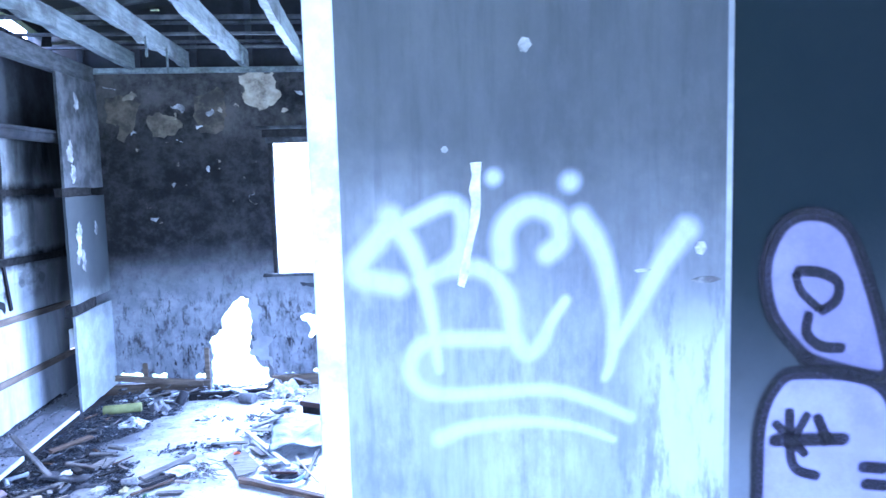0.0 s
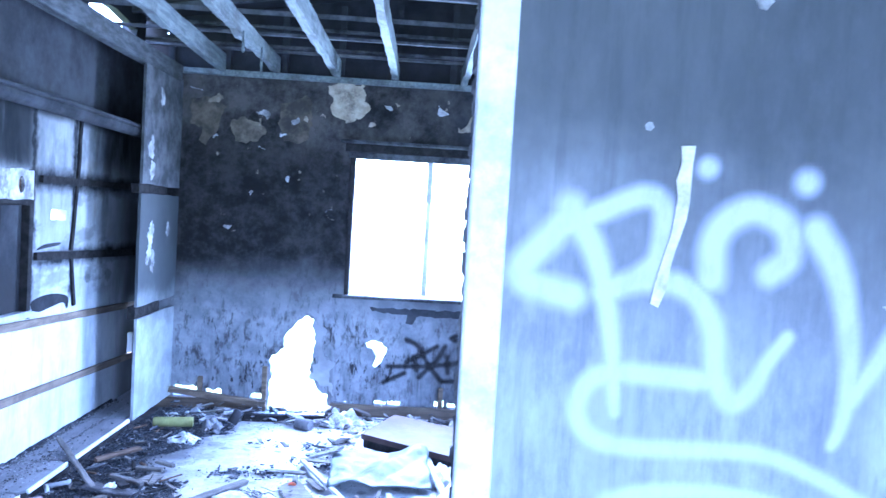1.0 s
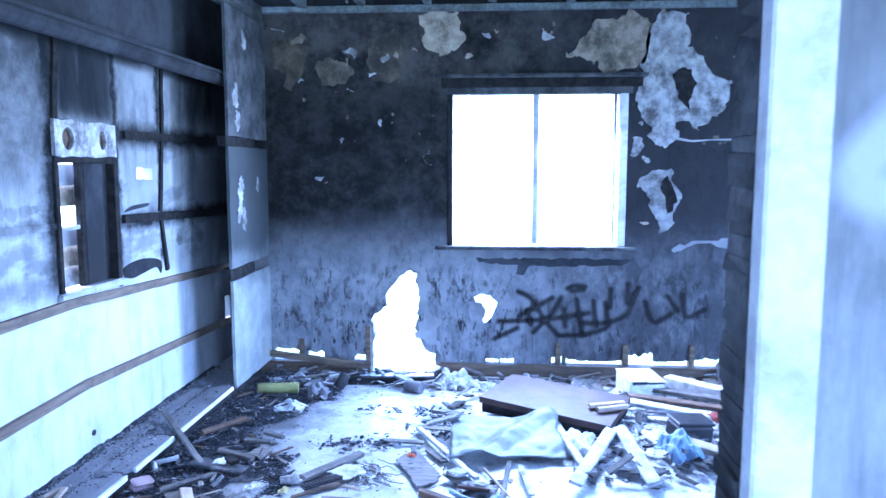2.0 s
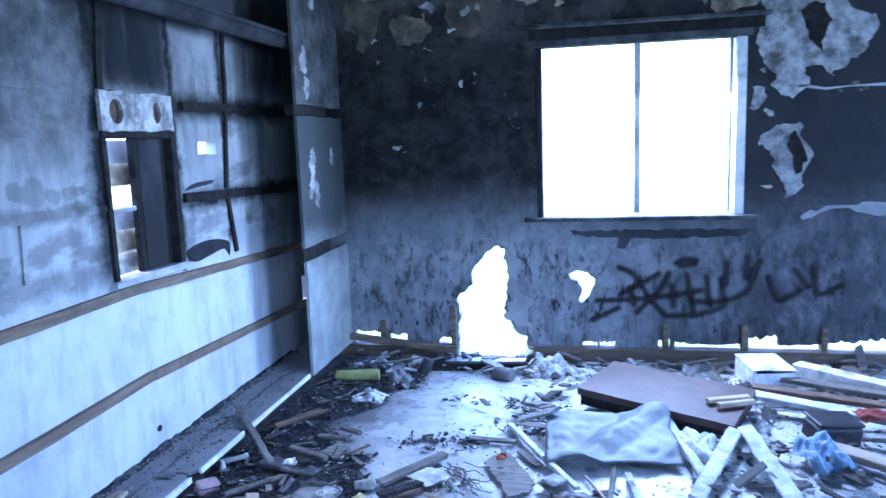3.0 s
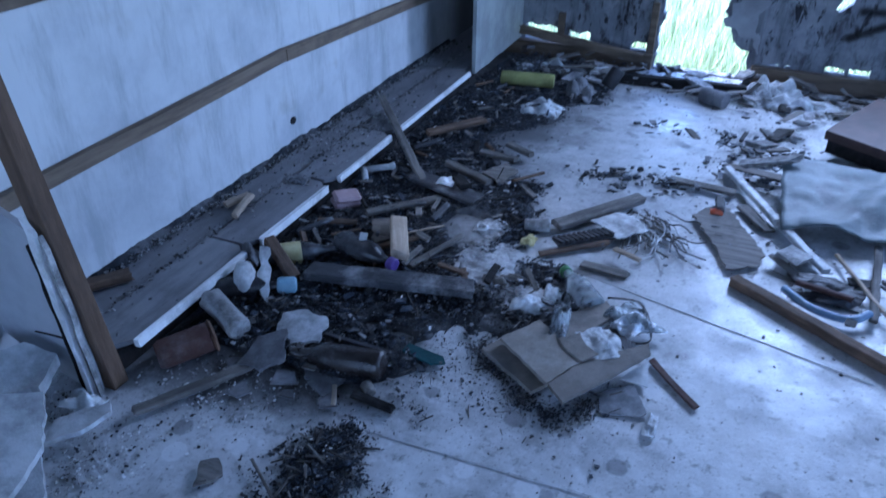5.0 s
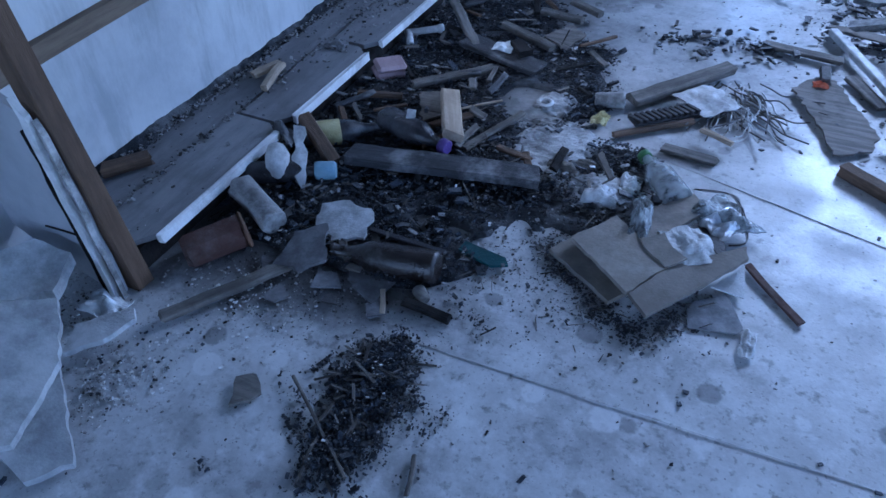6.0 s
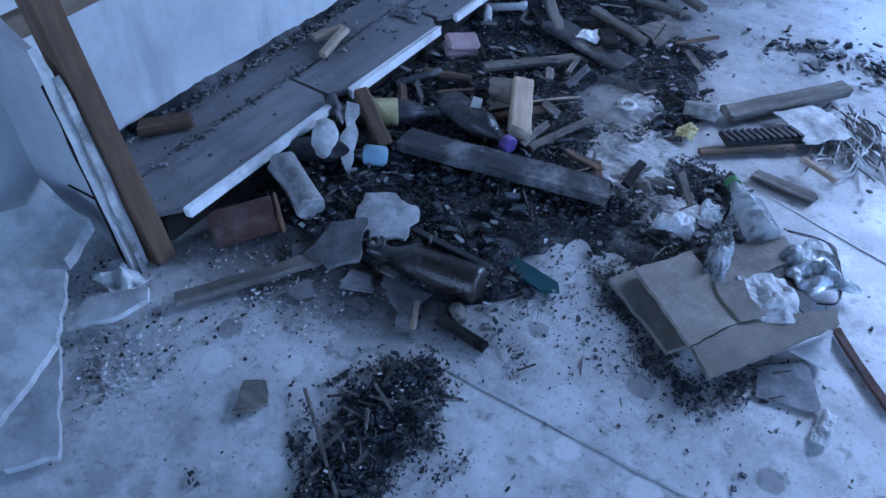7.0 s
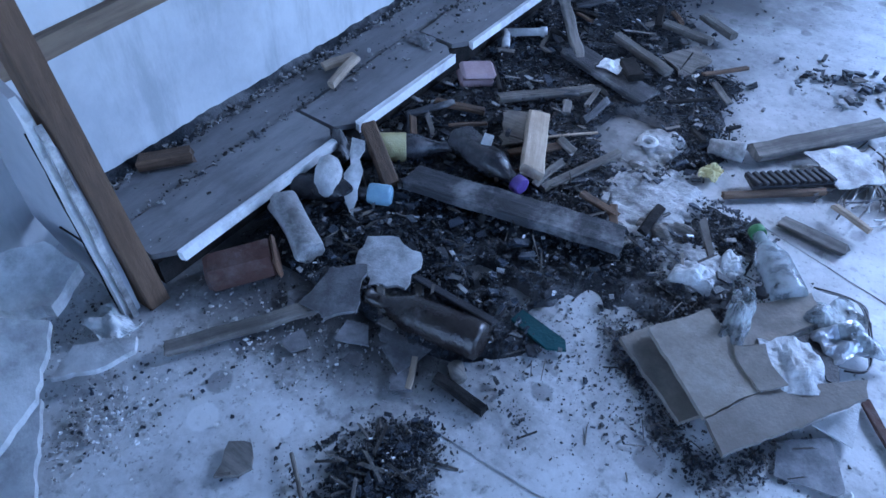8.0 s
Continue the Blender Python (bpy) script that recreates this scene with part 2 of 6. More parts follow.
def floor_lino():
    m = Mat("dirty_pale_lino", 0.45, spec=0.28)
    y, x = m.axis(1), m.axis(0)
    base = m.mix(m.ramp(m.noise(7, 9, 0.78), 0.33, 0.67), (0.46, 0.465, 0.47), (0.64, 0.65, 0.66))
    spots = m.ramp(m.noise(23, 4, 0.6), 0.58, 0.68)
    col = m.mix(m.math("MULTIPLY", spots, 0.5), base, (0.1, 0.1, 0.1))
    tiny = m.ramp(m.noise(95, 3, 0.6, loc=(2, 2, 0)), 0.58, 0.68)
    col = m.mix(m.math("MULTIPLY", tiny, 0.4), col, (0.06, 0.06, 0.06))
    pale = m.ramp(m.noise(15, 5, 0.65, loc=(5, 8, 0)), 0.54, 0.66)
    col = m.mix(m.math("MULTIPLY", pale, 0.6), col, (0.72, 0.73, 0.74))
    stain = m.ramp(m.noise(3.4, 7, 0.75, loc=(1, 7, 0)), 0.47, 0.65)
    col = m.mix(m.math("MULTIPLY", stain, 0.62), col, (0.23, 0.23, 0.235))
    drop = m.n("ShaderNodeTexVoronoi")
    drop.inputs["Scale"].default_value = 9
    m.link(m.mapped((1, 1, 0), (0.3, 0.7, 0)), drop.inputs["Vector"])
    size = m.math("MULTIPLY", m.ramp(m.noise(2.6, 2, 0.5, loc=(9, 9, 0)), 0.25, 0.6), 0.34)
    ring = m.math("ADD", drop.outputs["Distance"], m.math("MULTIPLY", m.noise(60, 3, 0.6), 0.12))
    blob = m.math("MULTIPLY", m.ramp(m.math("SUBTRACT", size, ring), 0.0, 0.06), 0.5)
    tone = m.n("ShaderNodeSeparateColor")
    m.link(drop.outputs["Color"], tone.inputs[0])
    col = m.mix(blob, col, m.mix(m.math("GREATER_THAN", tone.outputs[0], 0.55), (0.07, 0.07, 0.075), (0.78, 0.79, 0.8)))
    # soot trodden in along the recess and over by the rubble
    band = m.math("MULTIPLY", m.ramp(m.math("ADD", x, m.math("MULTIPLY", m.noise(3, 5, 0.7, loc=(0, 3, 0)), 0.9)), -0.66, -1.0),
                  m.ramp(m.math("ADD", y, m.math("MULTIPLY", m.noise(4, 6, 0.75), 0.7)), 3.2, 3.55))
    col = m.mix(m.math("MULTIPLY", band, 0.85), col, (0.04, 0.04, 0.042))
    trod = m.math("MULTIPLY", m.ramp(m.math("ADD", x, m.math("MULTIPLY", m.noise(4, 6, 0.75, loc=(5, 3, 0)), 0.8)), 0.2, -0.5),
                  m.ramp(m.math("ADD", y, m.math("MULTIPLY", m.noise(5, 6, 0.75, loc=(1, 4, 0)), 0.8)), 3.9, 4.25))
    col = m.mix(m.math("MULTIPLY", trod, 0.32), col, (0.15, 0.15, 0.155))
    foot = m.math("MULTIPLY", m.ramp(m.math("ADD", x, m.math("MULTIPLY", m.noise(7, 6, 0.75, loc=(2, 3, 4)), 0.5)), -0.98, -1.25),
                  m.ramp(m.math("ADD", y, m.math("MULTIPLY", m.noise(9, 6, 0.75, loc=(7, 4, 0)), 0.3)), 3.03, 3.16))
    col = m.mix(m.math("MULTIPLY", foot, 0.6), col, (0.09, 0.09, 0.093))
    rough = m.ramp(m.noise(6, 4, loc=(4, 0, 0)), 0.35, 0.65, 0.26, 0.6)
    return m.done(col, m.math("ADD", m.noise(30, 4), m.noise(140, 2)), 0.0006, rough)


def dark_panel_paint():
    m = Mat("sooted_grey_panel", 0.9, spec=0.12)
    z = m.axis(2)
    base = m.mix(m.ramp(m.noise(3, 6, 0.65), 0.3, 0.7), (0.13, 0.14, 0.16), (0.22, 0.23, 0.25))
    soot = m.ramp(m.math("ADD", z, m.math("MULTIPLY", m.noise(1.5, 5, 0.6), 0.8)), 0.9, 1.9)
    col = m.mix(m.math("MULTIPLY", soot, 0.97), base, (0.007, 0.013, 0.016))
    return m.done(col, m.noise(50, 4), 0.0015)


PLASTER = sooty_far_wall()
DARKPANEL = dark_panel_paint()
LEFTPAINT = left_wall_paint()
GRAF = graffiti_wall_paint()
LINO = floor_lino()
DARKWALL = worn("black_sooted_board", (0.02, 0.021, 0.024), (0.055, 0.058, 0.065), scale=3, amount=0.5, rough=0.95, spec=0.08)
PLAINWALL = worn("grey_plain_plaster", (0.3, 0.31, 0.33), (0.42, 0.43, 0.45), scale=3, amount=0.35)
WHITEPAINT = worn("chipped_white_paint", (0.62, 0.63, 0.64), (0.78, 0.79, 0.8), scale=12, amount=0.35)
def fin_paint():
    m = Mat("grey_partition_paint", 0.6, spec=0.35)
    z = m.axis(2)
    base = m.mix(m.ramp(m.noise(5, 6, 0.65), 0.35, 0.65), (0.24, 0.26, 0.265), (0.36, 0.385, 0.385))
    soot = m.ramp(m.math("ADD", z, m.math("MULTIPLY", m.noise(3, 5, 0.65), 0.6)), 0.85, 1.3)
    col = m.mix(m.math("MULTIPLY", soot, 0.92), base, (0.026, 0.032, 0.035))
    return m.done(col, m.noise(60, 4), 0.001)


FINPAINT = fin_paint()
FINTOP = worn("smoked_flaking_paint", (0.025, 0.027, 0.03), (0.12, 0.125, 0.13), scale=6, amount=0.5, rough=0.92, spec=0.12)
RAWWOOD = worn("raw_brown_timber", (0.085, 0.055, 0.035), (0.15, 0.1, 0.065), scale=7, amount=0.3, grain=(6, 6, 0.5))
BATTEN = worn("raw_brown_batten", (0.13, 0.1, 0.075), (0.24, 0.19, 0.14), scale=7, amount=0.45, grain=(6, 0.5, 6))
PLATE = worn("brown_bottom_plate", (0.11, 0.085, 0.06), (0.2, 0.155, 0.11), scale=7, amount=0.35, grain=(0.5, 6, 6))
CHAR = worn("charred_timber", (0.012, 0.012, 0.013), (0.035, 0.033, 0.032), scale=18, amount=0.3, depth=0.004, rough=0.95, spec=0.1)
JOIST = worn("smoked_joist_timber", (0.11, 0.13, 0.13), (0.24, 0.27, 0.26), scale=8, amount=0.6, grain=(5, 0.6, 5))
HEADER = worn("ash_grey_header_timber", (0.03, 0.033, 0.036), (0.1, 0.108, 0.112), scale=9, amount=0.6, grain=(3, 0.7, 3))
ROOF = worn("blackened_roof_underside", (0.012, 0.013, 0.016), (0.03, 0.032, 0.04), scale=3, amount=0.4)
LEDGE = worn("grey_dusty_ledge_board", (0.15, 0.15, 0.16), (0.24, 0.24, 0.25), scale=6, amount=0.25, grain=(3, 0.6, 3))
ALU = worn("smoked_aluminium", (0.3, 0.31, 0.33), (0.5, 0.52, 0.55), scale=9, amount=0.4, rough=0.4, metal=0.6)
PEEL = worn("bare_tan_board", (0.2, 0.17, 0.12), (0.42, 0.37, 0.29), scale=12, amount=0.75)
PEELWHITE = worn("peeled_white_paper", (0.2, 0.205, 0.21), (0.52, 0.52, 0.52), scale=13, amount=0.75)

# ---- mesh helpers ----


def mesh_of(name, bm):
    me = bpy.data.meshes.new(name)
    bm.normal_update()
    bm.to_mesh(me)
    bm.free()
    return me


def thing(name, label, category, bm=None, material=None, kind="", group=""):
    ob = new(name, mesh_of(name, bm) if bm is not None else None)
    if material is not None and bm is not None:
        ob.data.materials.append(material)
    return tagged(ob, label, category, group, kind)


def part(name, bm, material, parent, label=""):
    ob = new(name, mesh_of(name, bm))
    if material is not None:
        ob.data.materials.append(material)
    ob.parent = parent
    return tagged(ob, label)


def box(bm, lo, hi, m=None, bevel=0.0, jag=0.0):
    """A box between two corners, bevelled and knocked about a little."""
    c = [(a + b) / 2 for a, b in zip(lo, hi)]
    s = [abs(b - a) for a, b in zip(lo, hi)]
    made = bmesh.ops.create_cube(bm, size=1, matrix=Matrix.Translation(c) @ Matrix.Diagonal((*s, 1)))
    vs = made["verts"]
    if bevel:
        es = {e for v in vs for e in v.link_edges}
        got = bmesh.ops.bevel(bm, geom=list(es), offset=bevel, segments=1, affect="EDGES")
        vs = list({v for f in got["faces"] for v in f.verts} | {v for v in vs if v.is_valid})
    if jag:
        for v in vs:
            v.co += Vector((random.uniform(-jag, jag), random.uniform(-jag, jag), random.uniform(-jag, jag)))
    if m is not None:
        bmesh.ops.transform(bm, matrix=m, verts=vs)
    return vs


def boxed(*args, **kw):
    bm = bmesh.new()
    box(bm, *args, **kw)
    return bm


def inside(p, poly):
    hit = False
    for (x0, y0), (x1, y1) in zip(poly, poly[1:] + poly[:1]):
        if (y0 > p[1]) != (y1 > p[1]) and p[0] < (x1 - x0) * (p[1] - y0) / (y1 - y0) + x0:
            hit = not hit
    return hit


def sheet(outer, holes, depth, place):
    """A board with openings through it, cut from an outline in 2D; place(u, v, d) gives its points."""
    from mathutils.geometry import delaunay_2d_cdt
    pts, edges = [], []
    for loop in [outer, *holes]:
        k = len(pts)
        pts += [Vector(p) for p in loop]
        edges += [(k + i, k + (i + 1) % len(loop)) for i in range(len(loop))]
    vs, _, fs, *_ = delaunay_2d_cdt(pts, edges, [], 0, 1e-5)
    keep = []
    for f in fs:
        c = sum((vs[i] for i in f), Vector((0, 0))) / len(f)
        if inside(c, outer) and not any(inside(c, h) for h in holes):
            keep.append(f)
    bm = bmesh.new()
    front = [bm.verts.new(place(v.x, v.y, 0)) for v in vs]
    back = [bm.verts.new(place(v.x, v.y, depth)) for v in vs]
    count = {}
    for f in keep:
        bm.faces.new([front[i] for i in f])
        bm.faces.new([back[i] for i in reversed(f)])
        for i, j in zip(f, f[1:] + f[:1]):
            count[(i, j)] = 1
    for i, j in list(count):
        if (j, i) not in count:
            bm.faces.new([front[j], front[i], back[i], back[j]])
    loose = [v for v in bm.verts if not v.link_faces]
    bmesh.ops.delete(bm, geom=loose, context="VERTS")
    bmesh.ops.recalc_face_normals(bm, faces=bm.faces)
    return bm


def ragged(points, amount=0.012, step=0.03, seed=1):
    """A closed outline broken up into small uneven steps."""
    r = random.Random(seed)
    out = []
    for (x0, y0), (x1, y1) in zip(points, points[1:] + points[:1]):
        n = max(1, int(math.hypot(x1 - x0, y1 - y0) / step))
        for i in range(n):
            f = i / n
            j = amount if i else amount * 0.4
            out.append((x0 + (x1 - x0) * f + r.uniform(-j, j), y0 + (y1 - y0) * f + r.uniform(-j, j)))
    return out


def rect(x0, z0, x1, z1):
    return [(x0, z0), (x1, z0), (x1, z1), (x0, z1)]


# ---- the structure ----
LW, FW, GW = -2.11, 5.92, 1.73          # left wall, far wall, graffiti wall
FIN = -1.82                             # the front plane of the recess
RX, BY, TOP = 3.2, -2.2, 2.47           # unseen right wall, unseen wall behind, wall height


def ground_z(y):
    f = min(1, max(0, (y - 4.6) / 1.3))
    return -0.04 * f * f * (3 - 2 * f)


bm = bmesh.new()
bmesh.ops.create_grid(bm, x_segments=60, y_segments=90, size=0.5)
for v in bm.verts:
    v.co = Vector((LW - 0.05 + (v.co.x + 0.5) * (RX - LW + 0.1), BY - 0.1 + (v.co.y + 0.5) * (FW + 0.08 - BY + 0.1), 0))
    v.co.z = ground_z(v.co.y) + 0.004 * noise.noise(v.co * 2.5)
floor = thing("floor", "pale dirty lino floor strewn with soot and rubble", "floor", bm, LINO, "structure")

bm = bmesh.new()
bmesh.ops.create_grid(bm, x_segments=40, y_segments=40, size=600)
for v in bm.verts:
    v.co.z = -0.35
GRASSMAT = worn("rough_green_ground", (0.13, 0.17, 0.06), (0.22, 0.26, 0.1), scale=1.2, amount=0.2)
ground = thing("ground", "rough green grassy ground outside the house", "ground", bm, GRASSMAT, "structure")



def grass(count, field, height, seed):
    """Bent three-sided blades of grass in one mesh, thickest by the house."""
    r = np.random.default_rng(seed)
    verts, faces = [], []
    for _ in range(count):
        x = r.uniform(field[0], field[2])
        y = field[1] + (field[3] - field[1]) * r.random() ** 2
        h = r.uniform(*height) * (0.7 + 0.5 * math.sin(x * 2.1 + y * 1.3) ** 2)
        a, lean, w = r.uniform(0, 6.283), r.uniform(0.1, 0.6), r.uniform(0.0015, 0.004)
        ca, sa, k = math.cos(a), math.sin(a), len(verts)
        for f, q in ((0.0, 1.0), (0.55, 0.8), (1.0, 0.1)):
            ox, oy = ca * lean * h * f * f, sa * lean * h * f * f
            verts += [(x + ox - sa * w * q, y + oy + ca * w * q, -0.36 + h * f), (x + ox + sa * w * q, y + oy - ca * w * q, -0.36 + h * f)]
        faces += [(k, k + 1, k + 3, k + 2), (k + 2, k + 3, k + 5, k + 4)]
    me = bpy.data.meshes.new("grass")
    me.from_pydata(verts, [], faces)
    me.materials.append(worn("fresh_grass_blades", (0.3, 0.4, 0.2), (0.5, 0.56, 0.38), scale=6, amount=0.1, rough=0.6, vary=0.25))
    return tagged(new("grass", me), "tall fresh green grass outside the broken wall", "grass", kind="stuff")


grass(20000, (-4.0, 6.7, 2.5, 11.0), (0.06, 0.26), 7)

# far wall with its window, two kicked holes and gaps along the foot
big_hole = ragged([(-0.648, -0.03), (-0.635, 0.0), (-0.645, 0.106), (-0.687, 0.114), (-0.73, 0.154), (-0.763, 0.242), (-0.792, 0.284), (-0.769, 0.35), (-0.771, 0.449), (-0.745, 0.51), (-0.756, 0.555),
                   (-0.789, 0.614), (-0.776, 0.677), (-0.818, 0.696), (-0.862, 0.671), (-0.913, 0.634), (-0.961, 0.572), (-0.996, 0.517), (-0.988, 0.446), (-1.023, 0.408), (-1.076, 0.384), (-1.101, 0.339),
                   (-1.082, 0.285), (-1.075, 0.216), (-1.095, 0.13), (-1.084, 0.075), (-1.094, -0.03)], 0.008, 0.022, 3)
small_hole = ragged([(-0.376, 0.516), (-0.331, 0.536), (-0.256, 0.525), (-0.212, 0.476), (-0.229, 0.42), (-0.265, 0.356), (-0.296, 0.33), (-0.317, 0.339), (-0.29, 0.417), (-0.319, 0.471), (-0.361, 0.476)], 0.006, 0.02, 4)
window_hole = rect(-0.545, 0.878, 0.65, 1.908)


def gap(x0, x1, z, up, seed):
    r = random.Random(seed)
    n = max(3, int((x1 - x0) / 0.04))
    top, k = [], 0.6
    for i in range(n * 2 + 1):
        k = min(1.0, max(0.15, k + r.uniform(-0.22, 0.22)))
        top.append((x1 + (x0 - x1) * i / (n * 2), z + up * k))
    return [(x0, 0.045), (x1, 0.045)] + top


gaps = [gap(-1.8, -1.62, 0.085, 0.06, 1), gap(-1.56, -1.44, 0.06, 0.055, 2), gap(-1.225, -1.13, 0.06, 0.06, 3), gap(-0.6, -0.5, 0.05, 0.025, 4), gap(-0.47, -0.44, 0.052, 0.012, 14), gap(-0.29, -0.2, 0.055, 0.025, 5), gap(-0.185, -0.09, 0.05, 0.045, 15),
        gap(0.17, 0.245, 0.065, 0.05, 6), gap(0.27, 0.67, 0.066, 0.04, 7), gap(0.7, 0.87, 0.075, 0.1, 8), gap(0.87, 1.11, 0.07, 0.035, 18), gap(1.14, 1.5, 0.08, 0.1, 9), gap(1.54, 1.9, 0.08, 0.09, 10)]
bm = sheet(rect(LW - 0.1, -0.06, RX + 0.1, 2.46), [window_hole, big_hole, small_hole, *gaps], 0.05, lambda u, v, d: (u, FW + d, v))
wall_far = thing("wall_far", "soot-blackened plaster wall with kicked-in holes and peeling patches", "wall", bm, PLASTER, "structure")
studs = thing("wall_stud_frame", "brown timber studs and bottom plate behind the broken wall", "framing", kind="structure")
part("bottom_plate", boxed((LW, FW - 0.035, -0.05), (-1.1, FW + 0.045, 0.04), bevel=0.004, jag=0.002), PLATE, studs, "brown timber plate")
part("bottom_plate", boxed((-0.62, FW - 0.035, -0.05), (RX, FW + 0.045, 0.045), bevel=0.004, jag=0.002), PLATE, studs, "brown timber plate")
for sx in (-1.6, -1.12, 0.215, 0.675, 1.125, 1.52):
    part("stud", boxed((sx - 0.018, FW - 0.02, 0.045), (sx + 0.018, FW + 0.07, 0.2 if sx != -1.12 else 0.3), bevel=0.003), PLATE, studs)
part("top_plate", boxed((LW, FW - 0.045, 2.45), (RX, FW + 0.1, 2.492), bevel=0.004, jag=0.003), JOIST, studs, "pale ash-covered top plate")

# window: aluminium slider frame, sill board and head ledge
window_1 = thing("window_1", "open aluminium sliding window frame in the sooted wall", "window", kind="structure")
part("window_frame", boxed((-0.575, FW - 0.006, 1.905), (0.68, FW + 0.09, 1.95), bevel=0.003), FINTOP, window_1)
part("window_frame", boxed((-0.56, FW - 0.006, 0.86), (-0.525, FW + 0.09, 1.905), bevel=0.003), CHAR, window_1, "charred jamb")
part("window_frame", boxed((0.595, FW + 0.0, 0.88), (0.655, FW + 0.1, 1.905), bevel=0.003), WHITEPAINT, window_1, "pale jamb")
part("mullion", boxed((0.02, FW + 0.03, 0.89), (0.062, FW + 0.075, 1.905), bevel=0.004), ALU, window_1)
part("sash_stile", boxed((0.562, FW + 0.035, 0.89), (0.585, FW + 0.075, 1.905), bevel=0.003), ALU, window_1)
part("window_sill", boxed((-0.645, FW - 0.022, 0.848), (0.73, FW + 0.12, 0.876), bevel=0.006, jag=0.003), FINTOP, window_1, "smoked sill board")
part("apron", sheet(ragged([(-0.36, 0.79), (0.735, 0.79), (0.66, 0.755), (0.5, 0.745), (0.2, 0.74), (0.0, 0.735), (-0.03, 0.675), (-0.08, 0.68), (-0.07, 0.745), (-0.34, 0.76)], 0.008, 0.03, 8), [], -0.004, lambda u, v, d: (u, FW - 0.002 + d, v)), DARKWALL, window_1, "charred board below the sill")
part("head_ledge", boxed((-0.64, FW - 0.045, 2.012), (0.77, FW - 0.001, 2.036), bevel=0.005, jag=0.003), FINTOP, window_1)
part("head_board", boxed((-0.6, FW - 0.018, 1.95), (0.74, FW - 0.002, 2.01), bevel=0.003), CHAR, window_1)

# left wall behind the recess
slot_hole = rect(3.93, 0.862, 4.395, 1.44)
pin_hole = ragged([(4.635, 1.352), (4.81, 1.348), (4.815, 1.412), (4.64, 1.418)], 0.004, 0.03, 5)
corner_hole = ragged([(5.79, 0.35), (5.9, 0.33), (5.9, 0.51), (5.8, 0.52)], 0.008, 0.04, 6)
eave_gaps = [rect(3.3, 2.65, 3.85, 2.78), rect(4.45, 2.7, 4.9, 2.78), [(5.0, 2.665), (5.72, 2.625), (5.76, 2.71), (5.4, 2.755), (5.02, 2.745)]]
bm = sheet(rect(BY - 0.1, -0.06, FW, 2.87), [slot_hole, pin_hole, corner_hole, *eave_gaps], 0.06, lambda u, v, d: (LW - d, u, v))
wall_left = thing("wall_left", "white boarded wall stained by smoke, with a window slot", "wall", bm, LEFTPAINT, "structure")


def batten(y0, z0, y1, z1, w, t, mat, label, jag=0.003):
    """A batten on the left wall from (y0, z0) to (y1, z1)."""
    bm = bmesh.new()
    n = max(2, int(math.hypot(y1 - y0, z1 - z0) / 0.12))
    a, b = Vector((0, y0, z0)), Vector((0, y1, z1))
    side = Vector((0, -(z1 - z0), y1 - y0)).normalized() * w / 2
    rings = []
    for i in range(n + 1):
        p = a.lerp(b, i / n)
        k = [random.uniform(-jag, jag) for _ in range(4)]
        rings.append([bm.verts.new(v) for v in ((LW - 0.004, *(p - side * (1 + k[0] * 20))[1:]), (LW + t + k[1], *(p - side * (1 + k[2] * 20))[1:]),
                                                (LW + t + k[1], *(p + side * (1 + k[3] * 20))[1:]), (LW - 0.004, *(p + side * (1 + k[0] * 20))[1:]))])
    for r0, r1 in zip(rings, rings[1:]):
        for i in range(4):
            bm.faces.new((r0[i], r0[(i + 1) % 4], r1[(i + 1) % 4], r1[i]))
    bm.faces.new(rings[0][::-1])
    bm.faces.new(rings[-1])
    bmesh.ops.recalc_face_normals(bm, faces=bm.faces)
    return thing("wall_batten", label, "batten", bm, mat, "structure")


batten(1.6, 0.79, 4.06, 0.812, 0.042, 0.022, BATTEN, "raw brown timber batten nailed along the white wall")
batten(4.065, 0.808, 5.85, 0.725, 0.042, 0.022, BATTEN, "raw brown timber batten nailed along the white wall")
batten(1.6, 0.358, 4.08, 0.42, 0.042, 0.022, BATTEN, "raw brown timber batten nailed along the white wall")
batten(4.085, 0.418, 5.85, 0.345, 0.042, 0.022, BATTEN, "raw brown timber batten nailed along the white wall")
dark = "charred black batten on the smoke-stained wall"
batten(4.5, 1.58, 5.9, 1.585, 0.04, 0.02, CHAR, dark)
batten(4.46, 1.155, 5.88, 1.11, 0.045, 0.022, CHAR, dark)
batten(4.93, 1.6, 4.95, 1.96, 0.03, 0.012, CHAR, dark)
batten(4.87, 1.17, 4.93, 1.56, 0.03, 0.012, CHAR, dark)
batten(4.93, 0.83, 4.88, 1.12, 0.03, 0.012, CHAR, dark)
batten(3.93, 1.62, 3.97, 2.0, 0.035, 0.012, CHAR, dark)
pale = "grey smoke-marked batten on the white wall"
for z0, z1 in ((1.62, 1.61), (1.44, 1.45), (1.19, 1.16)):
    batten(1.6, z0 + 0.03, 3.92, z1, 0.03, 0.008, LEFTPAINT, pale)
for y0, z0, z1 in ((3.3, 1.2, 1.43), (3.45, 0.95, 1.15), (3.1, 1.46, 1.6)):
    batten(y0, z0, y0 + 0.01, z1, 0.022, 0.006, LEFTPAINT, pale)

# black disc laid on the wall for the dark inside of a drain hole
part("drain_ring", sheet([(4.105 + 0.017 * math.cos(a * math.pi / 8), 0.170 + 0.014 * math.sin(a * math.pi / 8)) for a in range(16)], [], -0.003, lambda u, v, d: (LW + 0.001 - d, u, v)), CHAR, wall_left, "black disc in place of a drain hole")

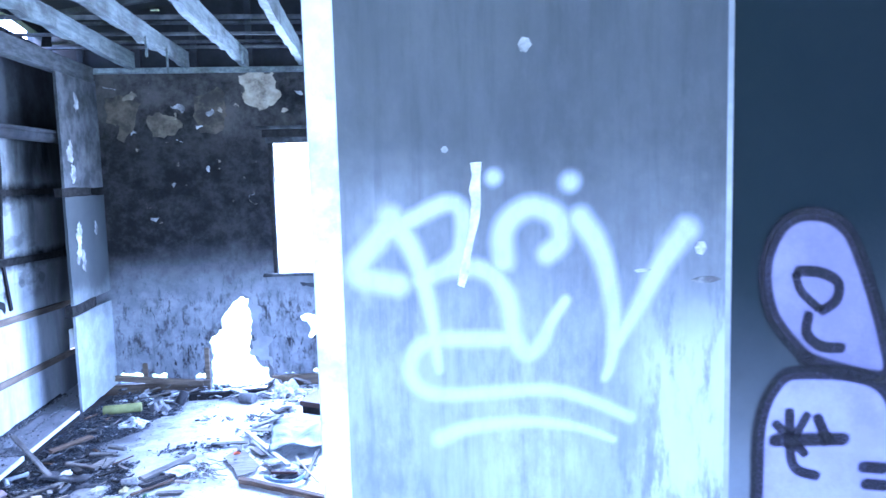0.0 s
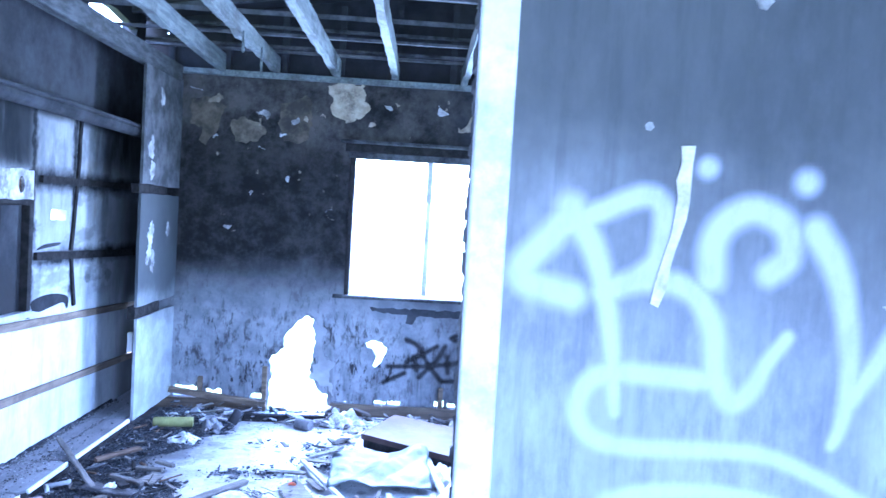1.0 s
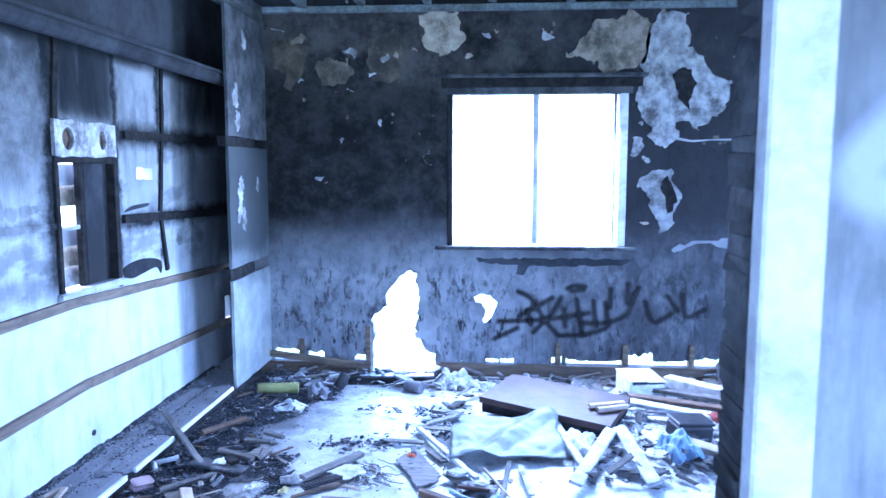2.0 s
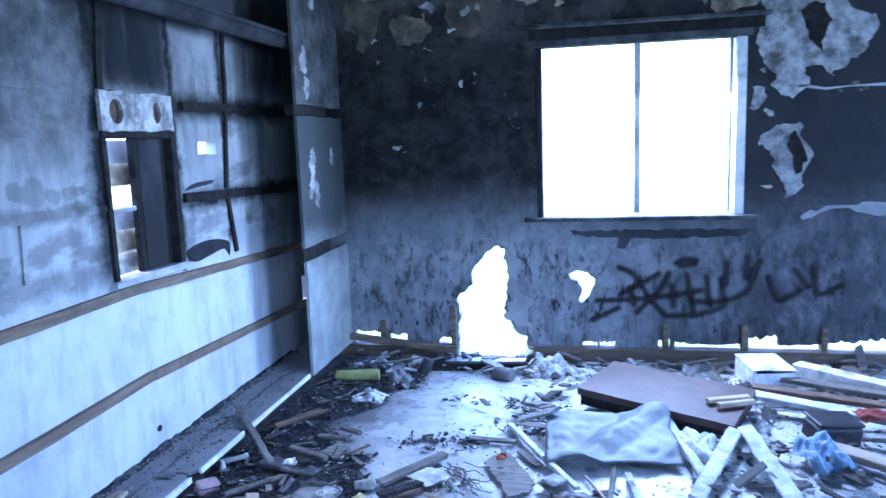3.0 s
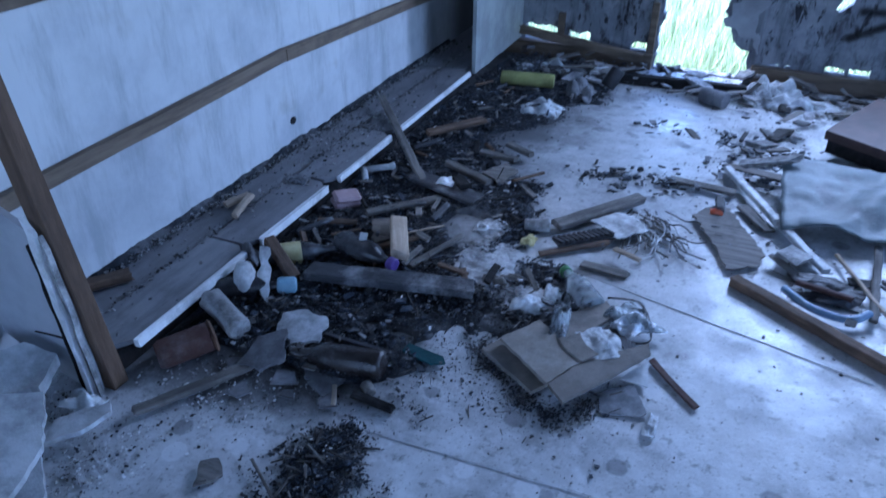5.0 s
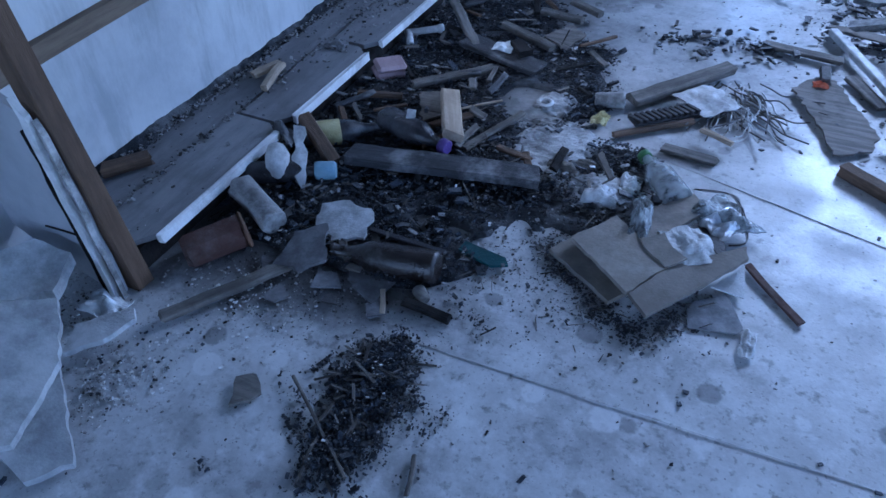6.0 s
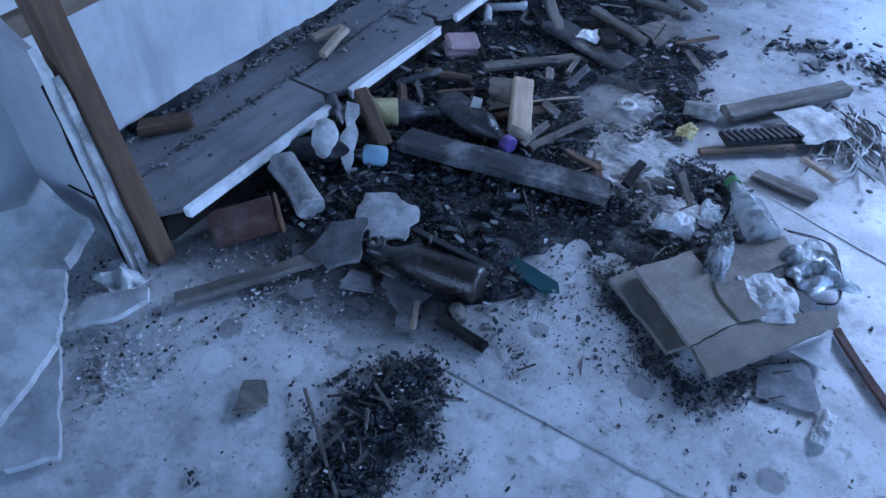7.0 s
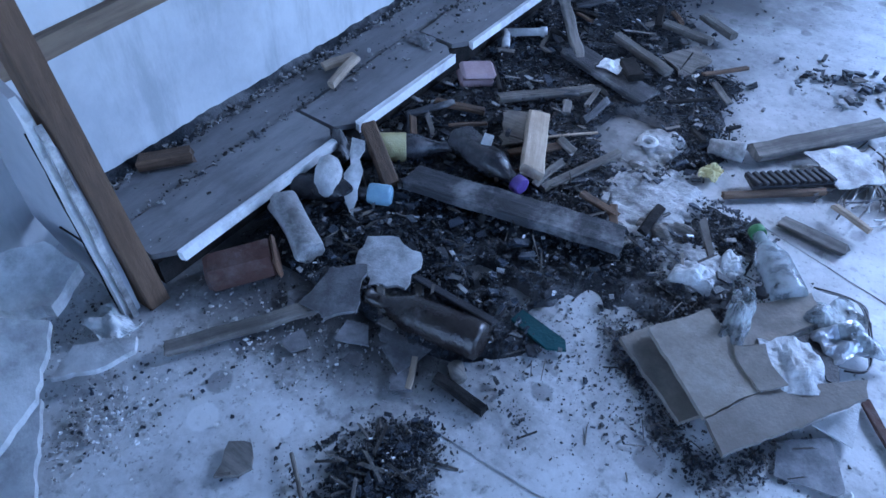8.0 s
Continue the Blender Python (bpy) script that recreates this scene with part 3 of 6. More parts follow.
# slot window in the left wall
window_2 = thing("window_2", "narrow window slot with charred frame and dark board", "window", kind="structure")
for lo, hi in (((LW - 0.07, 3.905, 0.84), (LW + 0.012, 3.935, 1.46)), ((LW - 0.07, 4.385, 0.82), (LW + 0.014, 4.425, 1.62))):
    part("window_frame", boxed(lo, hi, bevel=0.004, jag=0.003), CHAR, window_2, "charred frame")
part("window_frame", boxed((LW - 0.07, 3.9, 1.435), (LW + 0.016, 4.42, 1.465), bevel=0.004, jag=0.004), CHAR, window_2, "charred frame")
part("window_sill", boxed((LW - 0.07, 3.89, 0.83), (LW + 0.02, 4.43, 0.862), bevel=0.005, jag=0.006), LEFTPAINT, window_2, "chipped white sill")
part("shutter_board", boxed((LW - 0.055, 4.19, 0.862), (LW - 0.03, 4.386, 1.436), bevel=0.003), DARKWALL, window_2, "dark grey board")
part("reveal", boxed((LW - 0.19, 3.945, 0.86), (LW - 0.07, 3.975, 1.44), bevel=0.003, jag=0.003), RAWWOOD, window_2, "brown timber reveal")
part("mullion", boxed((LW - 0.06, 4.155, 0.862), (LW - 0.03, 4.188, 1.436), bevel=0.003), CHAR, window_2)
part("transom", boxed((LW - 0.052, 3.936, 1.13), (LW - 0.036, 4.155, 1.15), bevel=0.003), PLAINWALL, window_2)
for k in (0, 1, 2, 4, 5):
    part("louvre_blade", boxed((-0.05, -0.1, -0.003), (0.05, 0.42, 0.003), m=pose(LW - 0.1, 4.064, 0.91 + k * 0.094, 0, 78, 0), bevel=0.001), (PEELWHITE, PEEL, PLAINWALL)[k % 3], window_2, "dirty louvre blade")
plate = thing("vent_plate", "pale board with two rust-stained holes above the slot", "wall board", kind="structure")
part("board", sheet(ragged(rect(3.9, 1.463, 4.4, 1.62), 0.006, 0.06, 2), [ragged([(4.0 + 0.045 * math.cos(a), 1.54 + 0.05 * math.sin(a)) for a in [k * 0.45 for k in range(14)]], 0.004, 0.012, 7),
     ragged([(4.28 + 0.03 * math.cos(a), 1.54 + 0.045 * math.sin(a)) for a in [k * 0.45 for k in range(14)]], 0.004, 0.012, 8)], -0.018, lambda u, v, d: (LW + 0.022 + d, u, v)), PEELWHITE, plate)
RUST = worn("rust_brown_paper", (0.05, 0.03, 0.022), (0.2, 0.12, 0.075), scale=16, amount=0.6)
part("stained_backing", boxed((LW + 0.001, 3.94, 1.48), (LW + 0.003, 4.34, 1.6)), RUST, plate, "rust-brown stained backing")

# a scorched tear in the boarding beside the slot, and lumps of plaster on the batten joints
WALL_SCARS = ([(4.46, 0.855), (4.45, 0.905), (4.58, 0.928), (4.74, 0.922), (4.862, 0.888), (4.855, 0.82), (4.8, 0.862), (4.65, 0.85), (4.54, 0.84)],
              [(4.47, 1.185), (4.56, 1.215), (4.74, 1.222), (4.72, 1.205), (4.58, 1.195)])

# recess: fins, post, header, shelf, ledge
fin = thing("partition_fin", "grey painted partition end, smoked black towards the top", "partition", kind="structure")
part("panel", sheet(ragged(rect(5.2, 0.05, FW - 0.001, 0.72), 0.004, 0.1, 3), [], 0.018, lambda u, v, d: (FIN - d, u, v)), FINPAINT, fin)
part("panel", sheet(ragged(rect(5.19, 0.8, FW - 0.001, 1.54), 0.004, 0.1, 4), [], 0.018, lambda u, v, d: (FIN - d, u, v)), FINPAINT, fin)
part("panel", sheet(ragged(rect(5.2, 1.6, FW - 0.001, 2.4), 0.005, 0.1, 5), [], 0.018, lambda u, v, d: (FIN - d, u, v)), FINTOP, fin, "smoked flaking upper panel")
part("cross_rail", boxed((FIN - 0.06, 5.18, 0.72), (FIN - 0.006, 5.62, 0.8), bevel=0.004, jag=0.004), CHAR, fin, "charred rail")
part("cross_rail", boxed((FIN - 0.06, 5.17, 1.54), (FIN - 0.004, 5.68, 1.6), bevel=0.004, jag=0.004), CHAR, fin, "charred rail")
part("stud", boxed((FIN - 0.065, 5.62, 0.06), (FIN - 0.02, 5.66, 2.4), bevel=0.004, jag=0.003), CHAR, fin, "charred stud")
for k, (py, pz, s) in enumerate(((5.38, 1.28, 0.06), (5.36, 1.17, 0.05), (5.42, 1.08, 0.06), (5.33, 1.1, 0.03), (5.7, 1.3, 0.04), (5.36, 1.7, 0.05), (5.33, 1.85, 0.06), (5.5, 2.2, 0.05))):
    outl = ragged([(py + s * math.cos(a) * 0.8, pz + s * 1.3 * math.sin(a)) for a in (0, 0.9, 1.8, 2.7, 3.6, 4.5, 5.4)], 0.02, 0.014, 20 + k)
    part("paint_flake", sheet(outl, [], -0.002, lambda u, v, d: (FIN + 0.003 + d, u, v)), PEELWHITE, fin, "white bare patch")

bm = boxed((-1.862, 2.89, -0.005), (-1.817, 2.935, 2.37), bevel=0.004, jag=0.002)
for v in bm.verts:
    v.co.x -= 0.085 * v.co.z
    v.co.y -= 0.035 * v.co.z
post = thing("post", "raw brown timber post at the end of the recess", "post", bm, RAWWOOD, "structure")
header = thing("header_beam", "ash-grey smoked timber header over the recess", "beam", boxed((FIN - 0.06, BY, 2.372), (FIN + 0.012, FW - 0.05, 2.5), bevel=0.008, jag=0.004), HEADER, "structure")
shelf = thing("recess_shelf", "smoked shelf board with a rounded front rail", "shelf", kind="structure")
part("shelf_board", boxed((LW, 2.95, 1.965), (FIN - 0.03, 5.9, 1.985), bevel=0.003), DARKWALL, shelf)
bm = bmesh.new()
bmesh.ops.create_cone(bm, cap_ends=True, segments=14, radius1=0.04, radius2=0.04, depth=3.0, matrix=pose(FIN - 0.075, 4.42, 1.945, 90, 0, 0))
part("front_rail", bm, DARKWALL, shelf, "rounded smoked rail")
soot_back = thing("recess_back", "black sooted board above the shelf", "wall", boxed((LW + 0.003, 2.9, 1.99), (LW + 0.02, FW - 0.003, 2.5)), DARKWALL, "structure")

# kick ledge, broken in three
ledge = thing("ledge", "grey dusty boxed ledge with a chipped white edge", "ledge", kind="structure")
part("board", sheet(ragged([(LW, 2.95), (-1.975, 2.95), (-1.985, 3.6), (-1.99, 4.5), (-1.99, 5.17), (LW, 5.17)], 0.003, 0.09, 3), [], -0.014, lambda u, v, d: (u, v, 0.07 + d)), LEDGE, ledge)
for y0, y1 in ((2.95, 3.44), (3.45, 3.885), (3.9, 4.345), (4.36, 5.17)):
    front = FIN - 0.013
    outl = [(-1.968, y0), (front - 0.03, y0), (front, y0 + 0.04), (front, y1 - 0.03), (front - 0.035, y1), (-1.98, y1)]
    part("board", sheet(ragged(outl, 0.003, 0.06, int(y0 * 9)), [], -0.014, lambda u, v, d: (u, v, 0.074 + d)), LEDGE, ledge)
    part("edge_trim", boxed((FIN - 0.012, y0 + 0.035, 0.055), (FIN + 0.002, y1 - 0.025, 0.079), bevel=0.003, jag=0.003), WHITEPAINT, ledge, "chipped white edge strip")
part("board", boxed((LW, 5.17, 0.058), (FIN - 0.045, FW, 0.073)), LEDGE, ledge)
part("riser", boxed((FIN - 0.05, 2.95, 0.0), (FIN - 0.03, 5.2, 0.058)), CHAR, ledge, "dark riser board")

# broken end panel on the near side of the post
fin2 = thing("end_panel", "broken white plasterboard end panel beside the post", "partition", kind="structure")
part("panel", sheet(ragged([(-2.108, 0.1), (-2.05, 0.065), (-1.89, 0.002), (-1.84, 0.0), (-1.85, 0.37), (-1.9, 0.42), (-1.97, 0.455), (-2.108, 0.56)], 0.004, 0.05, 9), [], -0.014, lambda u, v, d: (u - 0.03 * v, 2.884 + d, v)), PLAINWALL, fin2)
for k, (x0, x1, yy, top, mat, lab) in enumerate(((-1.87, -1.846, 2.866, 0.43, WHITEPAINT, "chipped white edge"), (-1.842, -1.83, 2.872, 0.39, PEELWHITE, "torn paper edge"), (-1.884, -1.874, 2.868, 0.36, CHAR, "dark split"))):
    part("torn_edge", sheet(ragged([(x0 + 0.01, 0.0), (x1, 0.0), (x1 - 0.004, top), (x0, top + 0.03)], 0.004, 0.035, 10 + k), [], -0.012, lambda u, v, d: (u - 0.045 * v, yy + d, v)), mat, fin2, lab)
part("seam", sheet(ragged([(-1.99, 0.134), (-1.885, 0.144), (-1.885, 0.148), (-1.99, 0.137)], 0.001, 0.04, 14), [], -0.003, lambda u, v, d: (u, 2.869 + d, v)), CHAR, fin2, "dark split across the panel")

# the graffiti wall
bm = boxed((0.078, GW, -0.02), (1.052, GW + 0.115, 2.47))
wall_graffiti = thing("wall_graffiti", "grey streaked plaster wall sprayed with pale blue graffiti", "wall", bm, GRAF, "structure")
wall_dark = thing("wall_dark", "dark sooted wall panel with lavender graffiti", "wall", boxed((1.052, GW + 0.008, -0.02), (RX + 0.05, GW + 0.12, 2.47)), DARKPANEL, "structure")
trim_1 = thing("trim", "bright chipped white corner trim on the wall end", "trim", kind="structure")
part("board", boxed((0.062, GW - 0.006, -0.01), (0.13, GW + 0.03, 2.468), bevel=0.004, jag=0.0015), WHITEPAINT, trim_1)
bm = bmesh.new()
r = random.Random(5)
for i in range(120):
    z = 0.02 + i * 0.0202
    box(bm, (0.066 - r.uniform(0.0, 0.006), GW + 0.035, z), (0.076, GW + 0.12, z + r.uniform(0.019, 0.026)), jag=0.003)
part("flaked_plaster_end", bm, FINTOP, trim_1, "flaking dark plaster edge")
trim_2 = thing("trim", "thin pale strip between two wall panels", "trim", boxed((1.048, GW - 0.003, 0), (1.066, GW + 0.02, 2.468), bevel=0.002), PLAINWALL, "structure")

# walls that close the place, with the two openings that light it
bm = sheet(rect(BY, -0.05, FW, 2.47), [rect(3.05, 0.0, 4.75, 2.05)], 0.1, lambda u, v, d: (RX + d, u, v))
wall_right = thing("wall_right", "plain grey plaster wall with a door opening", "wall", bm, PLAINWALL, "structure")
bm = sheet(rect(LW - 0.1, -0.05, RX + 0.1, 2.47), [rect(-1.4, 0.0, 1.0, 2.15)], 0.1, lambda u, v, d: (u, BY - d, v))
wall_back = thing("wall_back", "plain grey plaster wall with a wide doorway", "wall", bm, PLAINWALL, "structure")

# open roof: joists, thin cross rods, dark sheets with gaps
for k, jx in enumerate((-1.52, -1.13, -0.69, -0.265, 0.25, 0.68, 1.1, 1.52, 1.95, 2.4, 2.85)):
    bm = bmesh.new()
    rings, r = [], random.Random(40 + k)
    for i in range(60):
        y = BY + (FW - 0.06 - BY) * i / 59
        w = 0.024 + r.uniform(-0.004, 0.004)
        lo = 2.485 + r.uniform(-0.012, 0.012)
        rings.append([bm.verts.new((jx + s * w + 0.006 * math.sin(y * 2 + k), y, z)) for s, z in ((-1, lo), (1, lo + r.uniform(-0.01, 0.01)), (1, 2.6), (-1, 2.6))])
    for r0, r1 in zip(rings, rings[1:]):
        for i in range(4):
            bm.faces.new((r0[i], r0[(i + 1) % 4], r1[(i + 1) % 4], r1[i]))
    bm.faces.new(rings[0][::-1])
    bm.faces.new(rings[-1])
    bmesh.ops.recalc_face_normals(bm, faces=bm.faces)
    thing("ceiling_joist", "smoked bare timber ceiling joist with ragged underside", "joist", bm, JOIST, "structure", "bare ceiling joists")
for k in range(16):
    y = -1.8 + k * 0.5
    thing("ceiling_batten", "thin dark batten across the joists", "batten", boxed((LW, y, 2.602), (RX, y + 0.022, 2.622), jag=0.006), FINTOP, "structure", "thin roof battens")
# the roof rises from the low eave over the recess; an added gable shuts the void over the far wall
def roof_z(x):
    return 2.86 + 0.16 * (x - LW)


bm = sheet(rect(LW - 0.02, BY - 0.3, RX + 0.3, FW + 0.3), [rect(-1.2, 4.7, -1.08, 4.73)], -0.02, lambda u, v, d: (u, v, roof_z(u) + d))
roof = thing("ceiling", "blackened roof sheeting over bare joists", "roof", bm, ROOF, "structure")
for k in range(14):
    y = -1.9 + k * 0.58
    bm = boxed((LW - 0.05, y, -0.06), (RX, y + 0.045, -0.002), jag=0.003)
    for v in bm.verts:
        v.co.z += roof_z(v.co.x)
    thing("rafter", "dark smoked rafter under the roof", "rafter", bm, FINTOP, "structure", "dark rafters")
# added sheet, coloured near black for the unlit depth of the roof void
bm = sheet([(LW - 0.2, 2.49), (RX + 0.1, 2.49), (RX + 0.1, roof_z(RX + 0.1)), (LW - 0.2, roof_z(LW - 0.2))],
           [rect(-1.93, 2.83, -1.85, 2.85), rect(-1.8, 2.9, -1.74, 2.91), rect(-1.4, 2.93, -1.33, 2.945), rect(-1.98, 2.74, -1.95, 2.76)], 0.03, lambda u, v, d: (u, FW + 0.06 + d, v))
gable = thing("gable", "added dark boards closing the roof void above the wall plate", "gable", bm, ROOF, "structure")
for k in range(12):
    x = -1.95 + k * 0.42
    thing("gable_stud", "dark stud of the gable", "stud", boxed((x, FW + 0.02, 2.494), (x + 0.045, FW + 0.058, roof_z(x) - 0.06), jag=0.003), DARKWALL, "structure", "dark gable studs")
for z in (2.68, 2.82):
    thing("gable_batten", "thin grey batten across the gable", "batten", boxed((LW, FW - 0.01, z), (RX, FW + 0.018, z + 0.02), jag=0.005), FINTOP, "structure", "gable battens")
bm = sheet(rect(BY, 2.86 + 0.16 * 5.31 - 0.9, FW, 3.72), [], 0.03, lambda u, v, d: (RX + 0.02 + d, u, v))
thing("wall_right_top", "dark boards closing the roof space", "wall", bm, ROOF, "structure")
bm = sheet([(LW - 0.2, 2.47), (RX + 0.1, 2.47), (RX + 0.1, roof_z(RX + 0.1)), (LW - 0.2, roof_z(LW - 0.2))], [], 0.03, lambda u, v, d: (u, BY - 0.02 - d, v))
thing("wall_back_top", "dark boards closing the roof space", "wall", bm, ROOF, "structure")
# a bent rod and splinters hanging from the joists
for jx, y, l in ((-1.08, 5.1, 0.16), (-0.62, 5.25, 0.08), (-1.1, 4.7, 0.12), (0.3, 5.4, 0.1)):
    thing("hanging_splinter", "splinter hanging from a burnt joist", "splinter", boxed((jx, y, 2.5 - l), (jx + 0.012, y + 0.01, 2.5), bevel=0.002, jag=0.004), JOIST, "structure")

# ---- graffiti and peeled patches ----


def spray(name, colour, soft=0.45):
    """Sprayed paint: full in the middle of a stroke, speckled and thin at its edge."""
    m = Mat(name, 0.6, spec=0.3)
    uv = m.n("ShaderNodeAttribute", attribute_name="across")
    core = m.math("POWER", m.ramp(uv.outputs["Fac"], 1.0, 1.0 - soft), 1.0)
    speck = m.ramp(m.noise(260, 2, 0.6), 0.3, 0.7, 0.75, 1.0)
    worn_off = m.ramp(m.noise(16, 6, 0.7, (1, 1, 0.4)), 0.3, 0.5, 0.8, 1.0)
    a = m.math("MULTIPLY", m.math("MULTIPLY", core, speck), worn_off)
    m.link(a, m.b.inputs["Alpha"])
    return m.done(m.mix(m.noise(9, 4), colour, tuple(min(1, c * 1.15) for c in colour)))


BLACKSPRAY = spray("black_spray", (0.012, 0.011, 0.016), 0.5)
LAVENDER = worn("lavender_paint", (0.23, 0.21, 0.37), (0.31, 0.285, 0.45), scale=6, amount=0.2)
SOOTSPRAY = spray("charcoal_scrawl", (0.012, 0.012, 0.014), 0.9)


def smooth(points, n=8):
    p = [points[0], *points, points[-1]]
    out = []
    for a, b, c, d in zip(p, p[1:], p[2:], p[3:]):
        for i in range(n):
            t = i / n
            out.append(tuple(0.5 * (2 * b[k] + (c[k] - a[k]) * t + (2 * a[k] - 5 * b[k] + 4 * c[k] - d[k]) * t * t + (3 * b[k] - a[k] - 3 * c[k] + d[k]) * t ** 3) for k in (0, 1)))
    return out + [points[-1]]


def stroke(points, width, y, material, parent, wall, tail=None):
    """A sprayed line with round soft ends along points (x, z), on a wall that faces -y; its width runs to tail at the far end."""
    tail = width if tail is None else tail
    line = [Vector(p) for p in (smooth(points, 14) if len(points) > 2 else points)]
    # even steps along the line, led on half a width past both ends
    line = [line[0] + (line[0] - line[1]).normalized() * width / 2, *line, line[-1] + (line[-1] - line[-2]).normalized() * tail / 2]
    run = [0.0]
    for a, b in zip(line, line[1:]):
        run.append(run[-1] + (b - a).length)
    n = max(10, int(run[-1] / 0.011))
    pts, k = [], 0
    for i in range(n + 1):
        d = run[-1] * i / n
        while k < len(run) - 2 and run[k + 1] < d:
            k += 1
        pts.append(line[k].lerp(line[k + 1], (d - run[k]) / max(1e-6, run[k + 1] - run[k])))
    verts, faces, across = [], [], []
    fan = 9
    for i, p in enumerate(pts):
        d = (pts[min(n, i + 3)] - pts[max(0, i - 3)]).normalized()
        half = (width + (tail - width) * i / n) / 2
        s = run[-1] * min(i, n - i) / n
        end = max(0.0, 1 - s / half)
        for q in range(fan):
            f = q / (fan - 1) * 2 - 1
            verts.append((p.x - d.y * f * half, y + 0.000004 * i, p.y + d.x * f * half))
            across.append(min(1.0, math.hypot(f, end)))
    for i in range(n):
        for q in range(fan - 1):
            c = i * fan + q
            faces.append((c, c + 1, c + fan + 1, c + fan))
    me = bpy.data.meshes.new(parent)
    me.from_pydata(verts, [], faces)
    me.attributes.new("across", "FLOAT", "POINT").data.foreach_set("value", across)
    me.materials.append(material)
    ob = new(parent, me)
    ob.parent = wall
    return ob


SCARCREAM = worn("cream_gouged_plaster", (0.5, 0.48, 0.42), (0.68, 0.66, 0.6), scale=20, amount=0.4)
TAG = (
    ([(0.255, 1.371), (0.171, 1.392), (0.162, 1.421), (0.206, 1.472), (0.243, 1.52)], 0.073, 0.065),
    ([(0.241, 1.529), (0.288, 1.455), (0.316, 1.362), (0.333, 1.267), (0.345, 1.165)], 0.073, 0.029),
    ([(0.239, 1.497), (0.292, 1.523), (0.372, 1.557), (0.408, 1.533), (0.404, 1.451), (0.368, 1.41), (0.308, 1.378)], 0.055, 0.055),
    ([(0.308, 1.382), (0.381, 1.407), (0.461, 1.395), (0.507, 1.34), (0.519, 1.271), (0.512, 1.233), (0.43, 1.235), (0.336, 1.237), (0.289, 1.213), (0.275, 1.162), (0.304, 1.119), (0.373, 1.103), (0.509, 1.104), (0.62, 1.1), (0.718, 1.066), (0.81, 1.02)], 0.062, 0.039),
    ([(0.502, 1.418), (0.503, 1.484), (0.531, 1.526), (0.578, 1.543), (0.632, 1.516), (0.641, 1.462), (0.608, 1.43)], 0.073, 0.065),
    ([(0.519, 1.244), (0.552, 1.194), (0.587, 1.213), (0.615, 1.266), (0.65, 1.317)], 0.06, 0.034),
    ([(0.687, 1.51), (0.728, 1.452), (0.758, 1.356), (0.77, 1.245), (0.762, 1.162), (0.747, 1.123)], 0.078, 0.029),
    ([(0.95, 1.476), (0.895, 1.405), (0.832, 1.297), (0.772, 1.2)], 0.081, 0.039),
    ([(0.343, 0.998), (0.412, 1.02), (0.55, 1.026), (0.675, 1.005), (0.767, 0.967)], 0.055, 0.023),
)


def sprayed_face(x0, x1, z0, z1, y, step, marks):
    """The plaster skin of a wall with how thickly it is sprayed kept at every point: soft round strokes of changing width."""
    nx, nz = int((x1 - x0) / step), int((z1 - z0) / step)
    gx, gz = np.meshgrid(np.linspace(x0, x1, nx + 1), np.linspace(z0, z1, nz + 1))
    paint = np.zeros_like(gx)
    for points, w0, w1 in marks:
        line = smooth(points, 10) if len(points) > 2 else list(points)
        for i, (px, pz) in enumerate(line):
            half = (w0 + (w1 - w0) * i / max(1, len(line) - 1)) * 0.58
            d = np.hypot(gx - px, gz - pz) / half
            paint = np.maximum(paint, np.clip((1 - d) * 1.5, 0, 1) ** 1.3)
    verts = np.stack((gx.ravel(), np.full(gx.size, y), gz.ravel()), 1)
    c = (np.arange(nz)[:, None] * (nx + 1) + np.arange(nx)[None, :]).ravel()
    me = bpy.data.meshes.new("sprayed_plaster")
    me.from_pydata(verts.tolist(), [], np.stack((c, c + 1, c + nx + 2, c + nx + 1), 1).tolist())
    me.attributes.new("paint", "FLOAT", "POINT").data.foreach_set("value", paint.ravel().astype(np.float32))
    return me


DOTS = (([(0.482, 1.613), (0.483, 1.614)], 0.05, 0.05), ([(0.664, 1.598), (0.665, 1.599)], 0.062, 0.062))
skin = new("sprayed_plaster", sprayed_face(0.125, 1.05, 0.002, 2.466, GW - 0.003, 0.006, TAG + DOTS))
skin.data.materials.append(GRAF)
skin.parent = wall_graffiti
part("plaster_scar", sheet(ragged([(0.43, 1.65), (0.455, 1.65), (0.452, 1.55), (0.425, 1.43), (0.408, 1.36), (0.393, 1.365), (0.41, 1.45), (0.425, 1.52)], 0.004, 0.03, 31), [], -0.003, lambda u, v, d: (u, GW - 0.0075 + d, v)), SCARCREAM, wall_graffiti, "pale gouged scar")
for k, (cx, cz, s) in enumerate(((0.561, 1.913, 0.02), (0.985, 1.43, 0.02), (1.0, 1.353, 0.028), (0.84, 1.382, 0.016), (0.37, 1.68, 0.01))):
    part("plaster_chip", sheet(ragged([(cx + s * math.cos(a) * (1.4 if k in (2, 3) else 0.8), cz + s * 0.6 * math.sin(a) * (0.5 if k in (2, 3) else 1.5)) for a in range(6)], 0.003, 0.02, 50 + k), [], -0.003, lambda u, v, d: (u, GW - 0.004 + d, v)), PEELWHITE, wall_graffiti, "white chip")

